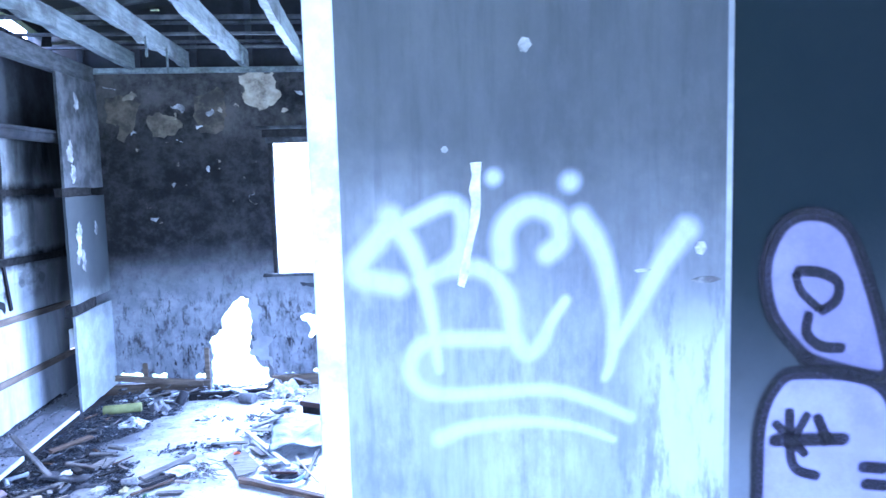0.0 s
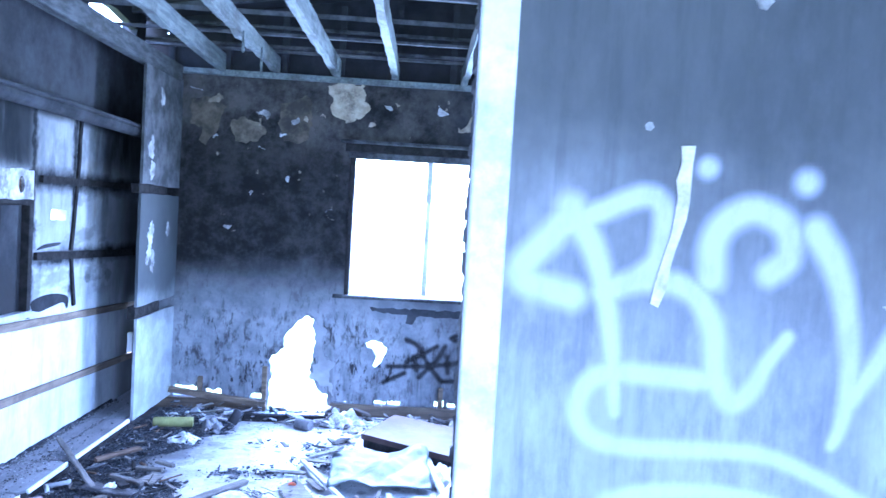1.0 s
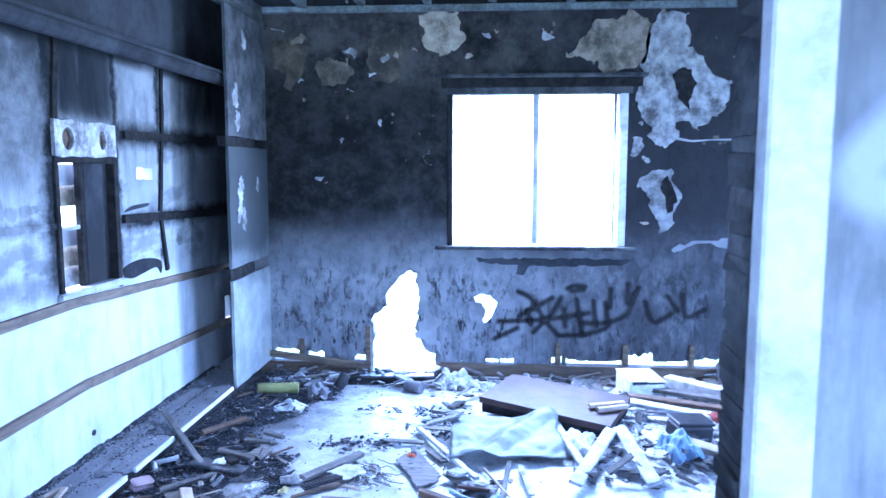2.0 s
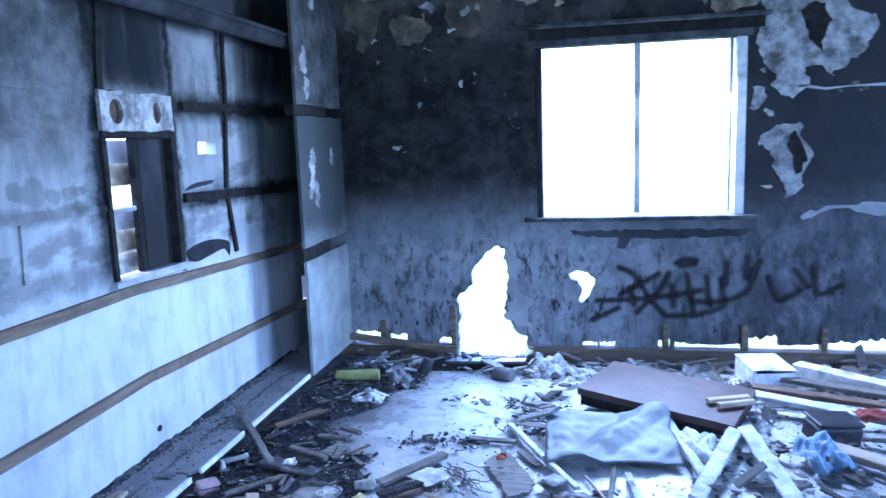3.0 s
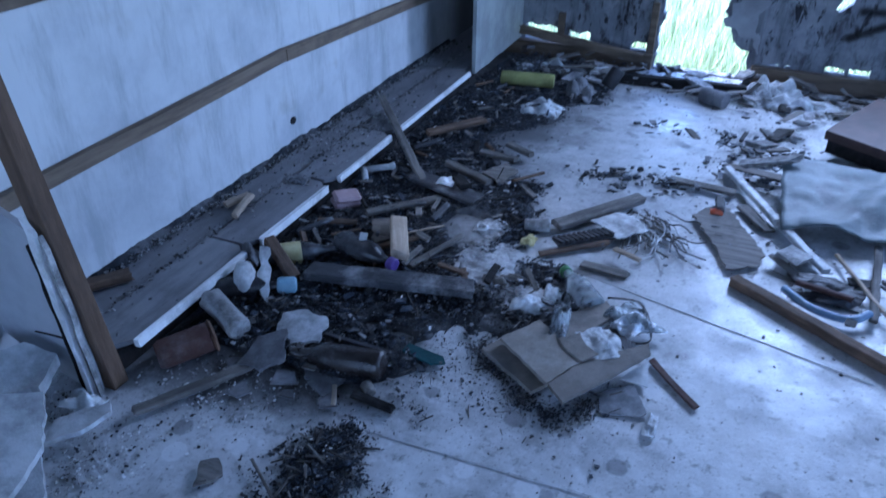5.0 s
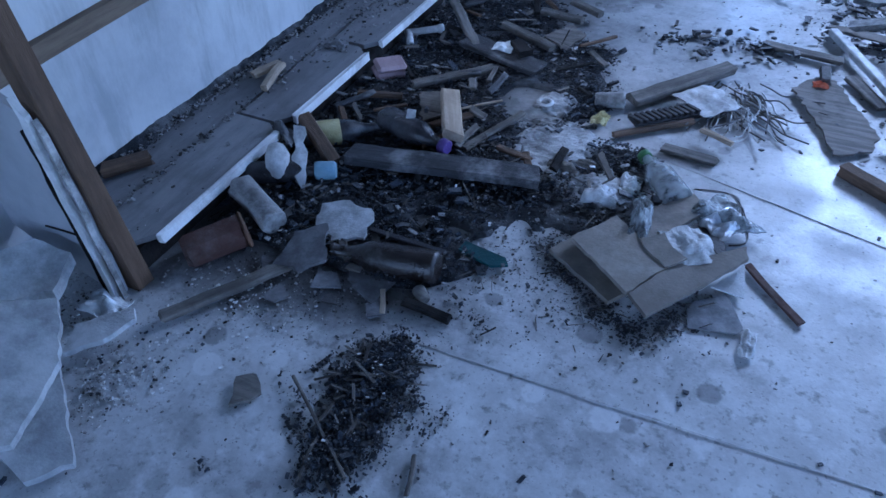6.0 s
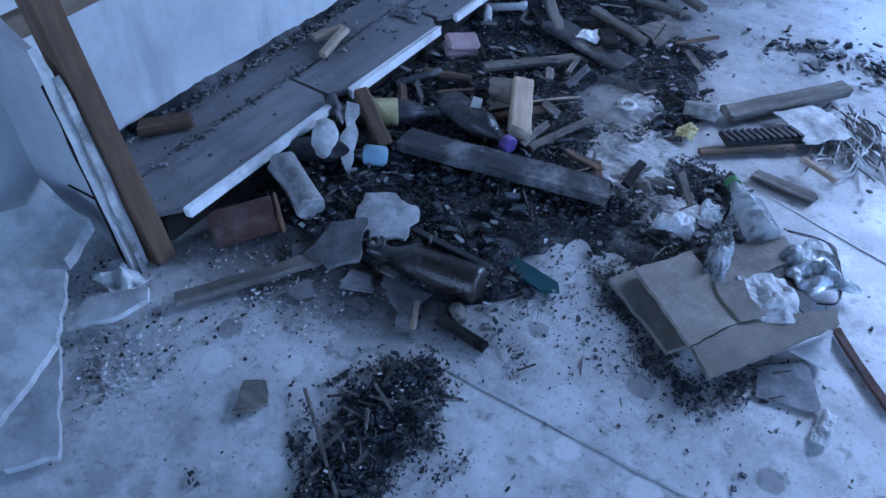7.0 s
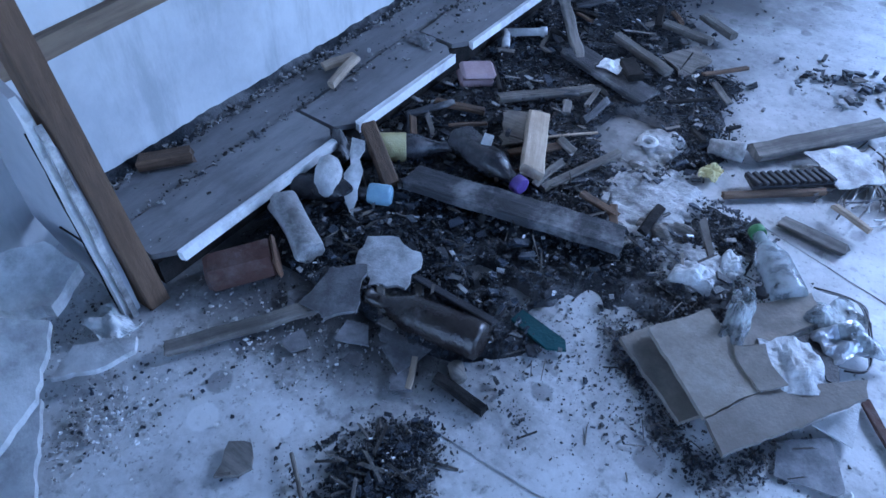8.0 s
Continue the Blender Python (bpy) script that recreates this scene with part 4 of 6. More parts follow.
dy = GW + 0.005
bub1 = [(1.265, 1.142), (1.178, 1.25), (1.156, 1.37), (1.19, 1.466), (1.258, 1.503), (1.346, 1.48), (1.402, 1.4), (1.478, 1.18), (1.482, 1.085), (1.361, 1.106)]
bub2 = [(1.13, 0.62), (1.142, 0.787), (1.147, 0.966), (1.182, 1.066), (1.256, 1.105), (1.483, 1.048), (1.53, 0.8), (1.5, 0.6)]
for outline in (bub1, bub2):
    ring = smooth(outline + outline[:1], 5)[:-1]
    part("lavender_fill", sheet(ring, [], -0.0015, lambda u, v, d: (u, GW + 0.0065 + d, v)), LAVENDER, wall_dark, "lavender bubble letter")
    stroke(outline + outline[:1], 0.046, dy - 0.002, BLACKSPRAY, "black_outline", wall_dark)
for pts, w in (([(1.243, 1.362), (1.3, 1.356), (1.346, 1.329), (1.344, 1.286), (1.31, 1.262)], 0.036), ([(1.27, 1.247), (1.267, 1.204), (1.305, 1.17), (1.358, 1.163)], 0.036), ([(1.235, 1.35), (1.25, 1.31), (1.295, 1.268)], 0.028), ([(1.19, 0.934), (1.373, 0.925)], 0.045),
               ([(1.226, 1.003), (1.237, 0.869), (1.299, 0.834)], 0.034), ([(1.303, 0.983), (1.327, 0.929)], 0.036), ([(1.43, 0.847), (1.485, 0.839)], 0.04), ([(1.439, 0.801), (1.49, 0.793)], 0.04), ([(1.192, 0.975), (1.267, 0.896)], 0.03), ([(1.272, 0.992), (1.235, 0.928)], 0.03)):
    stroke(pts, w, dy - 0.0035, BLACKSPRAY, "black_mark", wall_dark)

fy = FW - 0.003
SCRAWL = (
    [(-0.066, 0.557), (0.021, 0.511), (0.117, 0.364), (0.216, 0.251)], [(-0.057, 0.388), (0.08, 0.463), (0.169, 0.518)], [(0.23, 0.521), (0.161, 0.4), (0.043, 0.274)], [(-0.199, 0.346), (0.117, 0.364), (0.418, 0.414)],
    [(0.337, 0.509), (0.363, 0.344), (0.383, 0.262)], [(0.378, 0.345), (0.541, 0.348), (0.682, 0.412), (0.715, 0.543)], [(0.247, 0.253), (0.398, 0.263), (0.53, 0.305)], [(0.27, 0.585), (0.32, 0.605), (0.39, 0.6)], [(0.38, 0.575), (0.3, 0.567)],
    [(0.531, 0.486), (0.558, 0.323)], [(0.567, 0.585), (0.563, 0.455)], [(0.68, 0.622), (0.676, 0.493)], [(0.753, 0.593), (0.71, 0.495)], [(-0.226, 0.223), (-0.069, 0.302)], [(0.0, 0.43), (0.02, 0.33)], [(0.25, 0.44), (0.26, 0.32)], [(0.45, 0.5), (0.47, 0.34)],
    [(0.8, 0.5), (0.86, 0.36), (0.98, 0.42)], [(0.95, 0.54), (1.02, 0.44)], [(1.05, 0.55), (1.08, 0.4), (1.2, 0.45)],
)
for k, pts in enumerate(SCRAWL):
    stroke(pts, 0.062, fy - 0.0003 * k, SOOTSPRAY, "scrawl_stroke", wall_far)


def peel(outline, material, lift, seed, label):
    """A patch where paint and paper have come off, with an uneven torn edge."""
    off = Vector((seed * 2.3, seed * 0.7, 0))
    torn = []
    for u, v in smooth([*outline, outline[0]], 9)[:-1]:
        p = Vector((u, v, 0))
        torn.append((u + 0.055 * noise.noise(p * 8 + off) + 0.03 * noise.noise(p * 20 + off) + 0.014 * noise.noise(p * 40 + off), v + 0.055 * noise.noise(p * 8 - off) + 0.03 * noise.noise(p * 20 - off) + 0.014 * noise.noise(p * 40 - off)))
    part("peeled_patch", sheet(torn, [], -0.004, lambda u, v, d: (u, FW - 0.003 - lift + d, v)), material, wall_far, label)


for pts in WALL_SCARS:
    part("soot_scar", sheet(smooth([*pts, pts[0]], 6)[:-1], [], 0.002, lambda u, v, d: (LW + 0.004 - d, u, v)), DARKWALL, wall_left, "dark torn scar")
peel([(-0.75, 2.44), (-0.5, 2.45), (-0.47, 2.3), (-0.52, 2.22), (-0.6, 2.14), (-0.66, 2.2), (-0.73, 2.27)], PEEL, 0, 1, "bare tan patch")
peel([(0.24, 2.16), (0.34, 2.25), (0.44, 2.36), (0.6, 2.4), (0.78, 2.38), (0.76, 2.16), (0.7, 2.07), (0.5, 2.06), (0.4, 2.14)], PEEL, 0, 2, "bare tan patch")
peel([(0.74, 2.12), (0.8, 2.38), (1.0, 2.42), (1.05, 2.2), (1.2, 2.05), (1.32, 1.9), (1.25, 1.76), (1.1, 1.68), (0.98, 1.7), (0.94, 1.58), (0.84, 1.56), (0.82, 1.68), (0.72, 1.8), (0.73, 1.95)], PEELWHITE, 0, 3, "torn white paper patch")
peel([(0.72, 1.32), (0.8, 1.36), (0.88, 1.4), (0.98, 1.36), (1.0, 1.2), (0.96, 1.06), (0.88, 1.0), (0.84, 1.12), (0.77, 1.24)], PEELWHITE, 0.001, 4, "torn white paper patch")
peel([(0.94, 2.0), (1.02, 2.06), (1.08, 1.92), (1.04, 1.82), (0.99, 1.86)], CHAR, 0.006, 5, "black hole in the paper")
peel([(0.9, 1.32), (0.94, 1.33), (0.96, 1.2), (0.92, 1.12), (0.9, 1.2)], CHAR, 0.007, 6, "black hole in the paper")
peel([(-0.772, 0.67), (-0.701, 0.66), (-0.691, 0.53), (-0.69, 0.4), (-0.625, 0.32), (-0.595, 0.12), (-0.635, 0.13), (-0.72, 0.19), (-0.775, 0.29), (-0.755, 0.36), (-0.735, 0.5)], PLAINWALL, 0, 15, "grey torn plaster edge")
peel([(0.68, 1.62), (0.72, 1.62), (0.71, 1.5), (0.67, 1.5)], PEELWHITE, 0, 7, "white flake")
peel([(0.98, 0.9), (1.3, 0.93), (1.6, 0.92), (1.6, 0.88), (1.2, 0.88), (0.99, 0.86)], PLAINWALL, 0, 8, "grey ragged strip")
peel([(0.96, 1.6), (2.4, 1.61), (2.4, 1.595), (0.96, 1.588)], PLAINWALL, 0, 9, "thin grey edge")
TANDULL = worn("smoked_tan_board", (0.06, 0.052, 0.04), (0.17, 0.145, 0.105), scale=9, amount=0.85)
peel([(-1.76, 2.26), (-1.6, 2.3), (-1.5, 2.2), (-1.55, 2.05), (-1.6, 1.95), (-1.68, 2.05), (-1.74, 2.12)], TANDULL, 0, 11, "smoked tan patch")
peel([(-1.5, 2.1), (-1.34, 2.15), (-1.2, 2.1), (-1.25, 2.02), (-1.4, 2.0)], TANDULL, 0, 12, "smoked tan patch")
peel([(-1.1, 2.25), (-0.95, 2.3), (-0.85, 2.2), (-0.9, 2.05), (-1.05, 2.0)], TANDULL, 0, 13, "smoked tan patch")
for k, (cx, cz, s) in enumerate(((-1.58, 2.27, 0.05), (-1.57, 2.0, 0.03), (-1.22, 2.2, 0.05), (-1.25, 2.12, 0.035), (-0.98, 2.14, 0.03), (-1.05, 2.03, 0.03), (-0.9, 2.17, 0.025), (-0.3, 2.3, 0.03), (0.12, 2.28, 0.045), (-0.42, 2.16, 0.02),
                                 (-1.25, 1.95, 0.02), (-0.72, 1.5, 0.03), (-0.7, 1.46, 0.02), (-1.28, 1.62, 0.02), (-1.45, 1.33, 0.025), (-1.4, 1.32, 0.012), (-1.72, 2.36, 0.03), (0.74, 1.7, 0.02), (0.78, 1.02, 0.02), (-1.05, 1.7, 0.015), (0.8, 1.44, 0.02))):
    peel([(cx + s * 0.9 * math.cos(a + k), cz + s * 0.7 * math.sin(a + k)) for a in (0, 1.2, 2.3, 3.5, 4.9)], PEELWHITE if k % 3 else PEEL, 0.001, 60 + k, "small bare flake")

# ---- things on the floor ----
CHARPLANK = worn("charred_plank_wood", (0.016, 0.017, 0.02), (0.065, 0.067, 0.075), dirt=(0.34, 0.34, 0.35), scale=15, amount=0.7, rough=0.6, grain=(0.45, 6, 6), local=True)
WOODPALE = worn("pale_split_wood", (0.34, 0.28, 0.21), (0.48, 0.4, 0.31), scale=14, amount=0.3, grain=(0.45, 6, 6), local=True)
WOODGREY = worn("weathered_grey_wood", (0.085, 0.08, 0.075), (0.23, 0.215, 0.195), scale=12, amount=0.55, grain=(0.45, 6, 6), local=True)
WOODBROWN = worn("brown_old_wood", (0.075, 0.05, 0.034), (0.2, 0.135, 0.09), scale=12, amount=0.45, grain=(0.45, 6, 6), local=True)
SLABWOOD = worn("red_brown_veneer", (0.035, 0.021, 0.018), (0.07, 0.043, 0.036), scale=5, amount=0.35, rough=0.6)
PLY = worn("faded_plywood", (0.2, 0.18, 0.155), (0.32, 0.295, 0.26), dirt=(0.1, 0.095, 0.09), scale=11, amount=0.6)
CARDGREY = worn("mottled_grey_card", (0.1, 0.105, 0.12), (0.42, 0.43, 0.45), scale=11, amount=0.2)
PLASTERB = worn("broken_plasterboard", (0.42, 0.435, 0.45), (0.66, 0.68, 0.69), scale=12, amount=0.45)
PAPER = worn("dirty_white_paper", (0.4, 0.41, 0.42), (0.68, 0.69, 0.7), scale=16, amount=0.5, rough=0.6)
TIN = worn("grey_blue_sheet_metal", (0.075, 0.095, 0.105), (0.15, 0.175, 0.185), scale=7, amount=0.35, rough=0.55)
SLATE = worn("grey_slate_shard", (0.07, 0.07, 0.075), (0.2, 0.2, 0.21), scale=16, amount=0.3)
BROWNGLASS = worn("dusty_brown_glass", (0.012, 0.009, 0.009), (0.035, 0.03, 0.028), dirt=(0.2, 0.2, 0.2), scale=16, amount=0.45, rough=0.22, spec=0.6)
DARKPET = worn("dark_dusty_plastic", (0.01, 0.01, 0.013), (0.03, 0.03, 0.035), dirt=(0.12, 0.12, 0.13), scale=16, amount=0.4, rough=0.25, spec=0.6)
TEAL = worn("teal_plastic", (0.015, 0.06, 0.07), (0.03, 0.095, 0.105), scale=14, amount=0.25, rough=0.4)
PINK = worn("pink_soap_plastic", (0.3, 0.21, 0.22), (0.4, 0.3, 0.31), scale=14, amount=0.3)
BLUEP = worn("blue_plastic", (0.16, 0.25, 0.4), (0.3, 0.4, 0.54), scale=12, amount=0.2, rough=0.35)
PALEBLUEP = worn("pale_blue_plastic", (0.2, 0.32, 0.42), (0.28, 0.42, 0.52), scale=12, amount=0.2, rough=0.4)
REDC = worn("red_cloth", (0.16, 0.03, 0.025), (0.26, 0.06, 0.05), scale=16, amount=0.25)
YELLOWP = worn("faded_yellow_label", (0.4, 0.36, 0.16), (0.5, 0.46, 0.26), scale=16, amount=0.3)
OLIVE = worn("yellow_green_tube", (0.24, 0.25, 0.08), (0.34, 0.35, 0.13), scale=12, amount=0.3)
BLACKP = worn("black_rubber", (0.014, 0.014, 0.016), (0.035, 0.035, 0.04), scale=14, amount=0.3, rough=0.5)
RUSTTIN = worn("rusty_red_tin", (0.035, 0.018, 0.015), (0.085, 0.045, 0.036), dirt=(0.26, 0.25, 0.24), scale=12, amount=0.35)
CANMETAL = worn("dull_white_can", (0.2, 0.2, 0.2), (0.45, 0.45, 0.45), scale=18, amount=0.7, rough=0.4)
GREENP = worn("green_plastic", (0.06, 0.16, 0.06), (0.1, 0.22, 0.09), scale=14, amount=0.2, rough=0.4)
ORANGE = worn("orange_red_plastic", (0.5, 0.1, 0.04), (0.6, 0.16, 0.08), scale=14, amount=0.2, rough=0.4)
PURPLE = worn("violet_cap_plastic", (0.09, 0.05, 0.22), (0.13, 0.08, 0.3), scale=14, amount=0.2, rough=0.4)


def clear_plastic():
    m = Mat("clear_scuffed_plastic", 0.18, spec=0.5)
    m.b.inputs["Transmission Weight"].default_value = 0.65
    m.b.inputs["IOR"].default_value = 1.2
    return m.done(m.mix(m.ramp(m.noise(30, 4), 0.4, 0.65), (0.7, 0.75, 0.78), (0.3, 0.32, 0.34)), m.noise(40, 3), 0.002)


CLEARP = clear_plastic()


def plank(name, label, category, p, q, width, thick, material, roll=0.0, jag=0.002, group=""):
    """A board or stick from p to q: its ends broken, its edges knocked, lying on its wide side."""
    p, q = Vector(p), Vector(q)
    d = (q - p)
    length = d.length
    d.normalize()
    side = d.cross(Vector((0, 0, 1))).normalized()
    up = side.cross(d)
    if roll:
        side, up = (side * math.cos(roll) + up * math.sin(roll)), (up * math.cos(roll) - side * math.sin(roll))
    bm = bmesh.new()
    n = max(3, int(length / 0.045))
    c = min(0.25 * thick, 0.004)
    prof = [(-1, -1, 0, c), (-1, -1, c, 0), (1, -1, -c, 0), (1, -1, 0, c), (1, 1, 0, -c), (1, 1, -c, 0), (-1, 1, c, 0), (-1, 1, 0, -c)]
    rings = []
    for i in range(n + 1):
        f = i / n
        k = random.uniform(-jag, jag)
        ring = []
        for sx, sz, ox, oz in prof:
            e = random.uniform(-0.008, 0.008) * min(1, width / 0.05) if i in (0, n) else 0
            ring.append(bm.verts.new((f * length + e, sx * width / 2 + ox + k + random.uniform(-jag, jag) * 0.4, sz * thick / 2 + oz + random.uniform(-jag, jag) * 0.3)))
        rings.append(ring)
    for r0, r1 in zip(rings, rings[1:]):
        for i in range(8):
            bm.faces.new((r0[i], r0[(i + 1) % 8], r1[(i + 1) % 8], r1[i]))
    bm.faces.new(rings[0][::-1])
    bm.faces.new(rings[-1])
    bmesh.ops.recalc_face_normals(bm, faces=bm.faces)
    ob = thing(name, label, category, bm, material, group=group)
    ob.matrix_world = Matrix.Translation(p) @ Matrix((d, side, up)).transposed().to_4x4()
    return ob


def flat(name, label, category, outline, z, thick, material, seed=1, tilt=(0, 0), rag=0.006):
    """A broken flat piece with a ragged outline, tilted about its middle."""
    cx = sum(p[0] for p in outline) / len(outline)
    cy = sum(p[1] for p in outline) / len(outline)
    r = random.Random(seed)
    bend = r.uniform(-0.3, 0.3)
    return thing(name, label, category, sheet(ragged(outline, rag, 0.016, seed), [], -thick,
                 lambda u, v, d: (u, v, z - d + (u - cx) * tilt[0] + (v - cy) * tilt[1] + bend * (u - cx) * (v - cy))), material)


def crumple(name, label, category, c, size, height, material, seed=0, yaw=0.0, n=22):
    """A crumpled sheet: a small grid thrown into folds, thick enough to have an edge."""
    bm = bmesh.new()
    bmesh.ops.create_grid(bm, x_segments=n, y_segments=n, size=0.5)
    off = Vector((seed * 3.7, seed * 1.3, 0))
    rot = Matrix.Rotation(yaw, 3, "Z")
    for v in bm.verts:
        u = v.co.copy()
        e = 1 + 0.28 * noise.noise(u * 3 + off)
        fall = max(0.0, 1 - 2.6 * (u.x * u.x + u.y * u.y))
        a = fall * (0.55 + 0.9 * noise.noise(u * 2.6 + off)) + 0.28 * abs(noise.noise(u * 5 + off * 2)) + 0.05 * noise.noise(u * 16 + off)
        w = rot @ Vector((u.x * size[0] * e, u.y * size[1] * e, 0))
        v.co = Vector((c[0] + w.x, c[1] + w.y, c[2] + height * a))
    got = bmesh.ops.extrude_face_region(bm, geom=list(bm.faces))
    for v in got["geom"]:
        if isinstance(v, bmesh.types.BMVert):
            v.co.z += 0.0025
    bmesh.ops.recalc_face_normals(bm, faces=bm.faces)
    return thing(name, label, category, bm, material)


def lathe(profile, p, q, dent=0.0, seg=18, seed=0):
    """A turned body along p to q from (part of the length, radius) pairs, dented if asked."""
    p, q = Vector(p), Vector(q)
    d = (q - p)
    length = d.length
    d.normalize()
    side = d.cross(Vector((0.01, 0, 1))).normalized()
    up = side.cross(d)
    bm = bmesh.new()
    rings = []
    for f, r in profile:
        ring = []
        for i in range(seg):
            a = i * 2 * math.pi / seg
            rr = r * (1 - dent * max(0, noise.noise(Vector((math.cos(a) * 1.2, math.sin(a) * 1.2, f * 4 + seed)))) * 2)
            ring.append(bm.verts.new(p + d * (f * length) + side * (math.cos(a) * rr) + up * (math.sin(a) * rr)))
        rings.append(ring)
    for r0, r1 in zip(rings, rings[1:]):
        for i in range(seg):
            f = bm.faces.new((r0[i], r0[(i + 1) % seg], r1[(i + 1) % seg], r1[i]))
            f.smooth = True
    bm.faces.new(rings[0][::-1])
    bm.faces.new(rings[-1])
    bmesh.ops.recalc_face_normals(bm, faces=bm.faces)
    return bm


def bottle(label, p, q, r, material, cap=None, band=None, dent=0.0, seed=0):
    """A bottle lying from its bottom p to its mouth q."""
    ob = thing("bottle", label, "bottle")
    body = part("body", lathe([(0, r * 0.75), (0.015, r * 0.95), (0.04, r), (0.55, r), (0.62, r * 0.93), (0.72, r * 0.62), (0.8, r * 0.42), (0.94, r * 0.38), (0.945, r * 0.46), (0.975, r * 0.46), (0.98, r * 0.38), (1, r * 0.36)], p, q, dent, seed=seed), material, ob)
    p, q = Vector(p), Vector(q)
    if band is not None:
        part("paper_label", lathe([(0, r * 1.012), (0.02, r * 1.022), (0.98, r * 1.022), (1, r * 1.012)], p.lerp(q, 0.14), p.lerp(q, 0.48), dent, seed=seed), band, body, "faded paper label")
    if cap is not None:
        part("cap", lathe([(0, r * 0.46), (0.05, r * 0.5), (0.9, r * 0.5), (1, r * 0.4)], p.lerp(q, 0.93), p.lerp(q, 1.03)), cap, ob, "screw cap")
    return ob


def tube(name, label, category, points, r, material, parent=None, seg=7):
    """A bent round strand through 3D points."""
    pts = [Vector(p) for p in points]
    fine = []
    q = [pts[0], *pts, pts[-1]]
    for a, b, c, d in zip(q, q[1:], q[2:], q[3:]):
        for i in range(5):
            t = i / 5
            fine.append(0.5 * (2 * b + (c - a) * t + (2 * a - 5 * b + 4 * c - d) * t * t + (3 * b - a - 3 * c + d) * t ** 3))
    fine.append(pts[-1])
    bm = bmesh.new()
    rings = []
    for i, p in enumerate(fine):
        d = (fine[min(len(fine) - 1, i + 1)] - fine[max(0, i - 1)]).normalized()
        side = d.cross(Vector((0.1, 0.2, 1))).normalized()
        up = side.cross(d)
        rings.append([bm.verts.new(p + side * (r * math.cos(k * 2 * math.pi / seg)) + up * (r * math.sin(k * 2 * math.pi / seg))) for k in range(seg)])
    for r0, r1 in zip(rings, rings[1:]):
        for i in range(seg):
            bm.faces.new((r0[i], r0[(i + 1) % seg], r1[(i + 1) % seg], r1[i])).smooth = True
    bm.faces.new(rings[0][::-1])
    bm.faces.new(rings[-1])
    bmesh.ops.recalc_face_normals(bm, faces=bm.faces)
    if parent is not None:
        return part(name, bm, material, parent)
    return thing(name, label, category, bm, material)


# on the ledge
plank("wood_block", "short brown timber offcut lying on the ledge", "wood block", (-2.085, 3.095, 0.09), (-2.02, 3.185, 0.09), 0.034, 0.028, WOODBROWN)
plank("wood_splinter", "split pale wood splinter lying on the ledge", "wood scrap", (-2.04, 3.605, 0.085), (-2.0, 3.675, 0.095), 0.025, 0.018, WOODPALE)
plank("wood_splinter", "split pale wood splinter lying on the ledge", "wood scrap", (-1.965, 3.55, 0.09), (-1.985, 3.665, 0.1), 0.022, 0.018, WOODPALE)
crumple("paper_scrap", "grey crumpled scrap lying on the ledge", "paper", (-1.93, 3.86, 0.075), (0.06, 0.05), 0.02, SLATE, 3)
# by the ledge
tin = thing("rusty_tin", "rust-red battered tin box half under the ledge", "tin")
part("body", boxed((-0.07, -0.036, 0), (0.07, 0.036, 0.055), m=pose(-1.745, 3.06, 0.004, 3, -6, 52), bevel=0.012, jag=0.002), RUSTTIN, tin)
part("lid_rim", boxed((0.062, -0.038, 0.0), (0.072, 0.038, 0.057), m=pose(-1.745, 3.06, 0.003, 3, -6, 52), bevel=0.006, jag=0.001), RUST, tin, "rusted rim")
can = thing("crushed_can", "crushed dull white can beside the ledge", "can")
part("body", lathe([(0, 0.028), (0.03, 0.033), (0.5, 0.03), (0.96, 0.033), (1, 0.029)], (-1.8, 3.22, 0.052), (-1.655, 3.155, 0.04), 0.3, seed=2), CANMETAL, can)
plank("slat", "old grey-brown slat lying on the lino", "slat", (-1.715, 2.845, 0.014), (-1.57, 3.075, 0.016), 0.032, 0.014, WOODGREY)
plank("wood_block", "brown timber offcut leaning by the ledge", "wood block", (-1.805, 3.5, 0.07), (-1.665, 3.41, 0.03), 0.036, 0.026, WOODBROWN)
cup = thing("white_bulb", "dirty white plastic bottle end by the ledge", "plastic")
part("body", lathe([(0, 0.006), (0.08, 0.02), (0.35, 0.031), (0.7, 0.03), (0.93, 0.018), (1, 0.006)], (-1.79, 3.36, 0.085), (-1.745, 3.295, 0.035), 0.1), PAPER, cup)
flat("paper_strip", "torn pale paper strip by the ledge", "paper", [(-1.77, 3.41), (-1.745, 3.42), (-1.69, 3.33), (-1.665, 3.29), (-1.72, 3.32)], 0.06, 0.003, PAPER, 5, (-0.4, 0.5))
crumple("rag", "grey crumpled rag hanging off the ledge", "rag", (-1.815, 3.43, 0.045), (0.06, 0.05), 0.05, SLATE, 6)
bottle("dark bottle with a pale blue cap by the ledge", (-1.83, 3.28, 0.034), (-1.665, 3.37, 0.034), 0.03, DARKPET)
part("cap", lathe([(0, 0.02), (0.1, 0.023), (0.9, 0.023), (1, 0.018)], (-1.685, 3.36, 0.034), (-1.64, 3.383, 0.034)), PALEBLUEP, bpy.data.objects["bottle"], "pale blue cap")
bottle("dusty clear bottle with a faded yellow label", (-1.8, 3.465, 0.036), (-1.63, 3.6, 0.034), 0.033, DARKPET, None, YELLOWP, 0.1, 3)
bottle("crushed dark soft drink bottle with violet cap", (-1.64, 3.625, 0.04), (-1.435, 3.565, 0.045), 0.04, DARKPET, PURPLE, None, 0.35, 5)
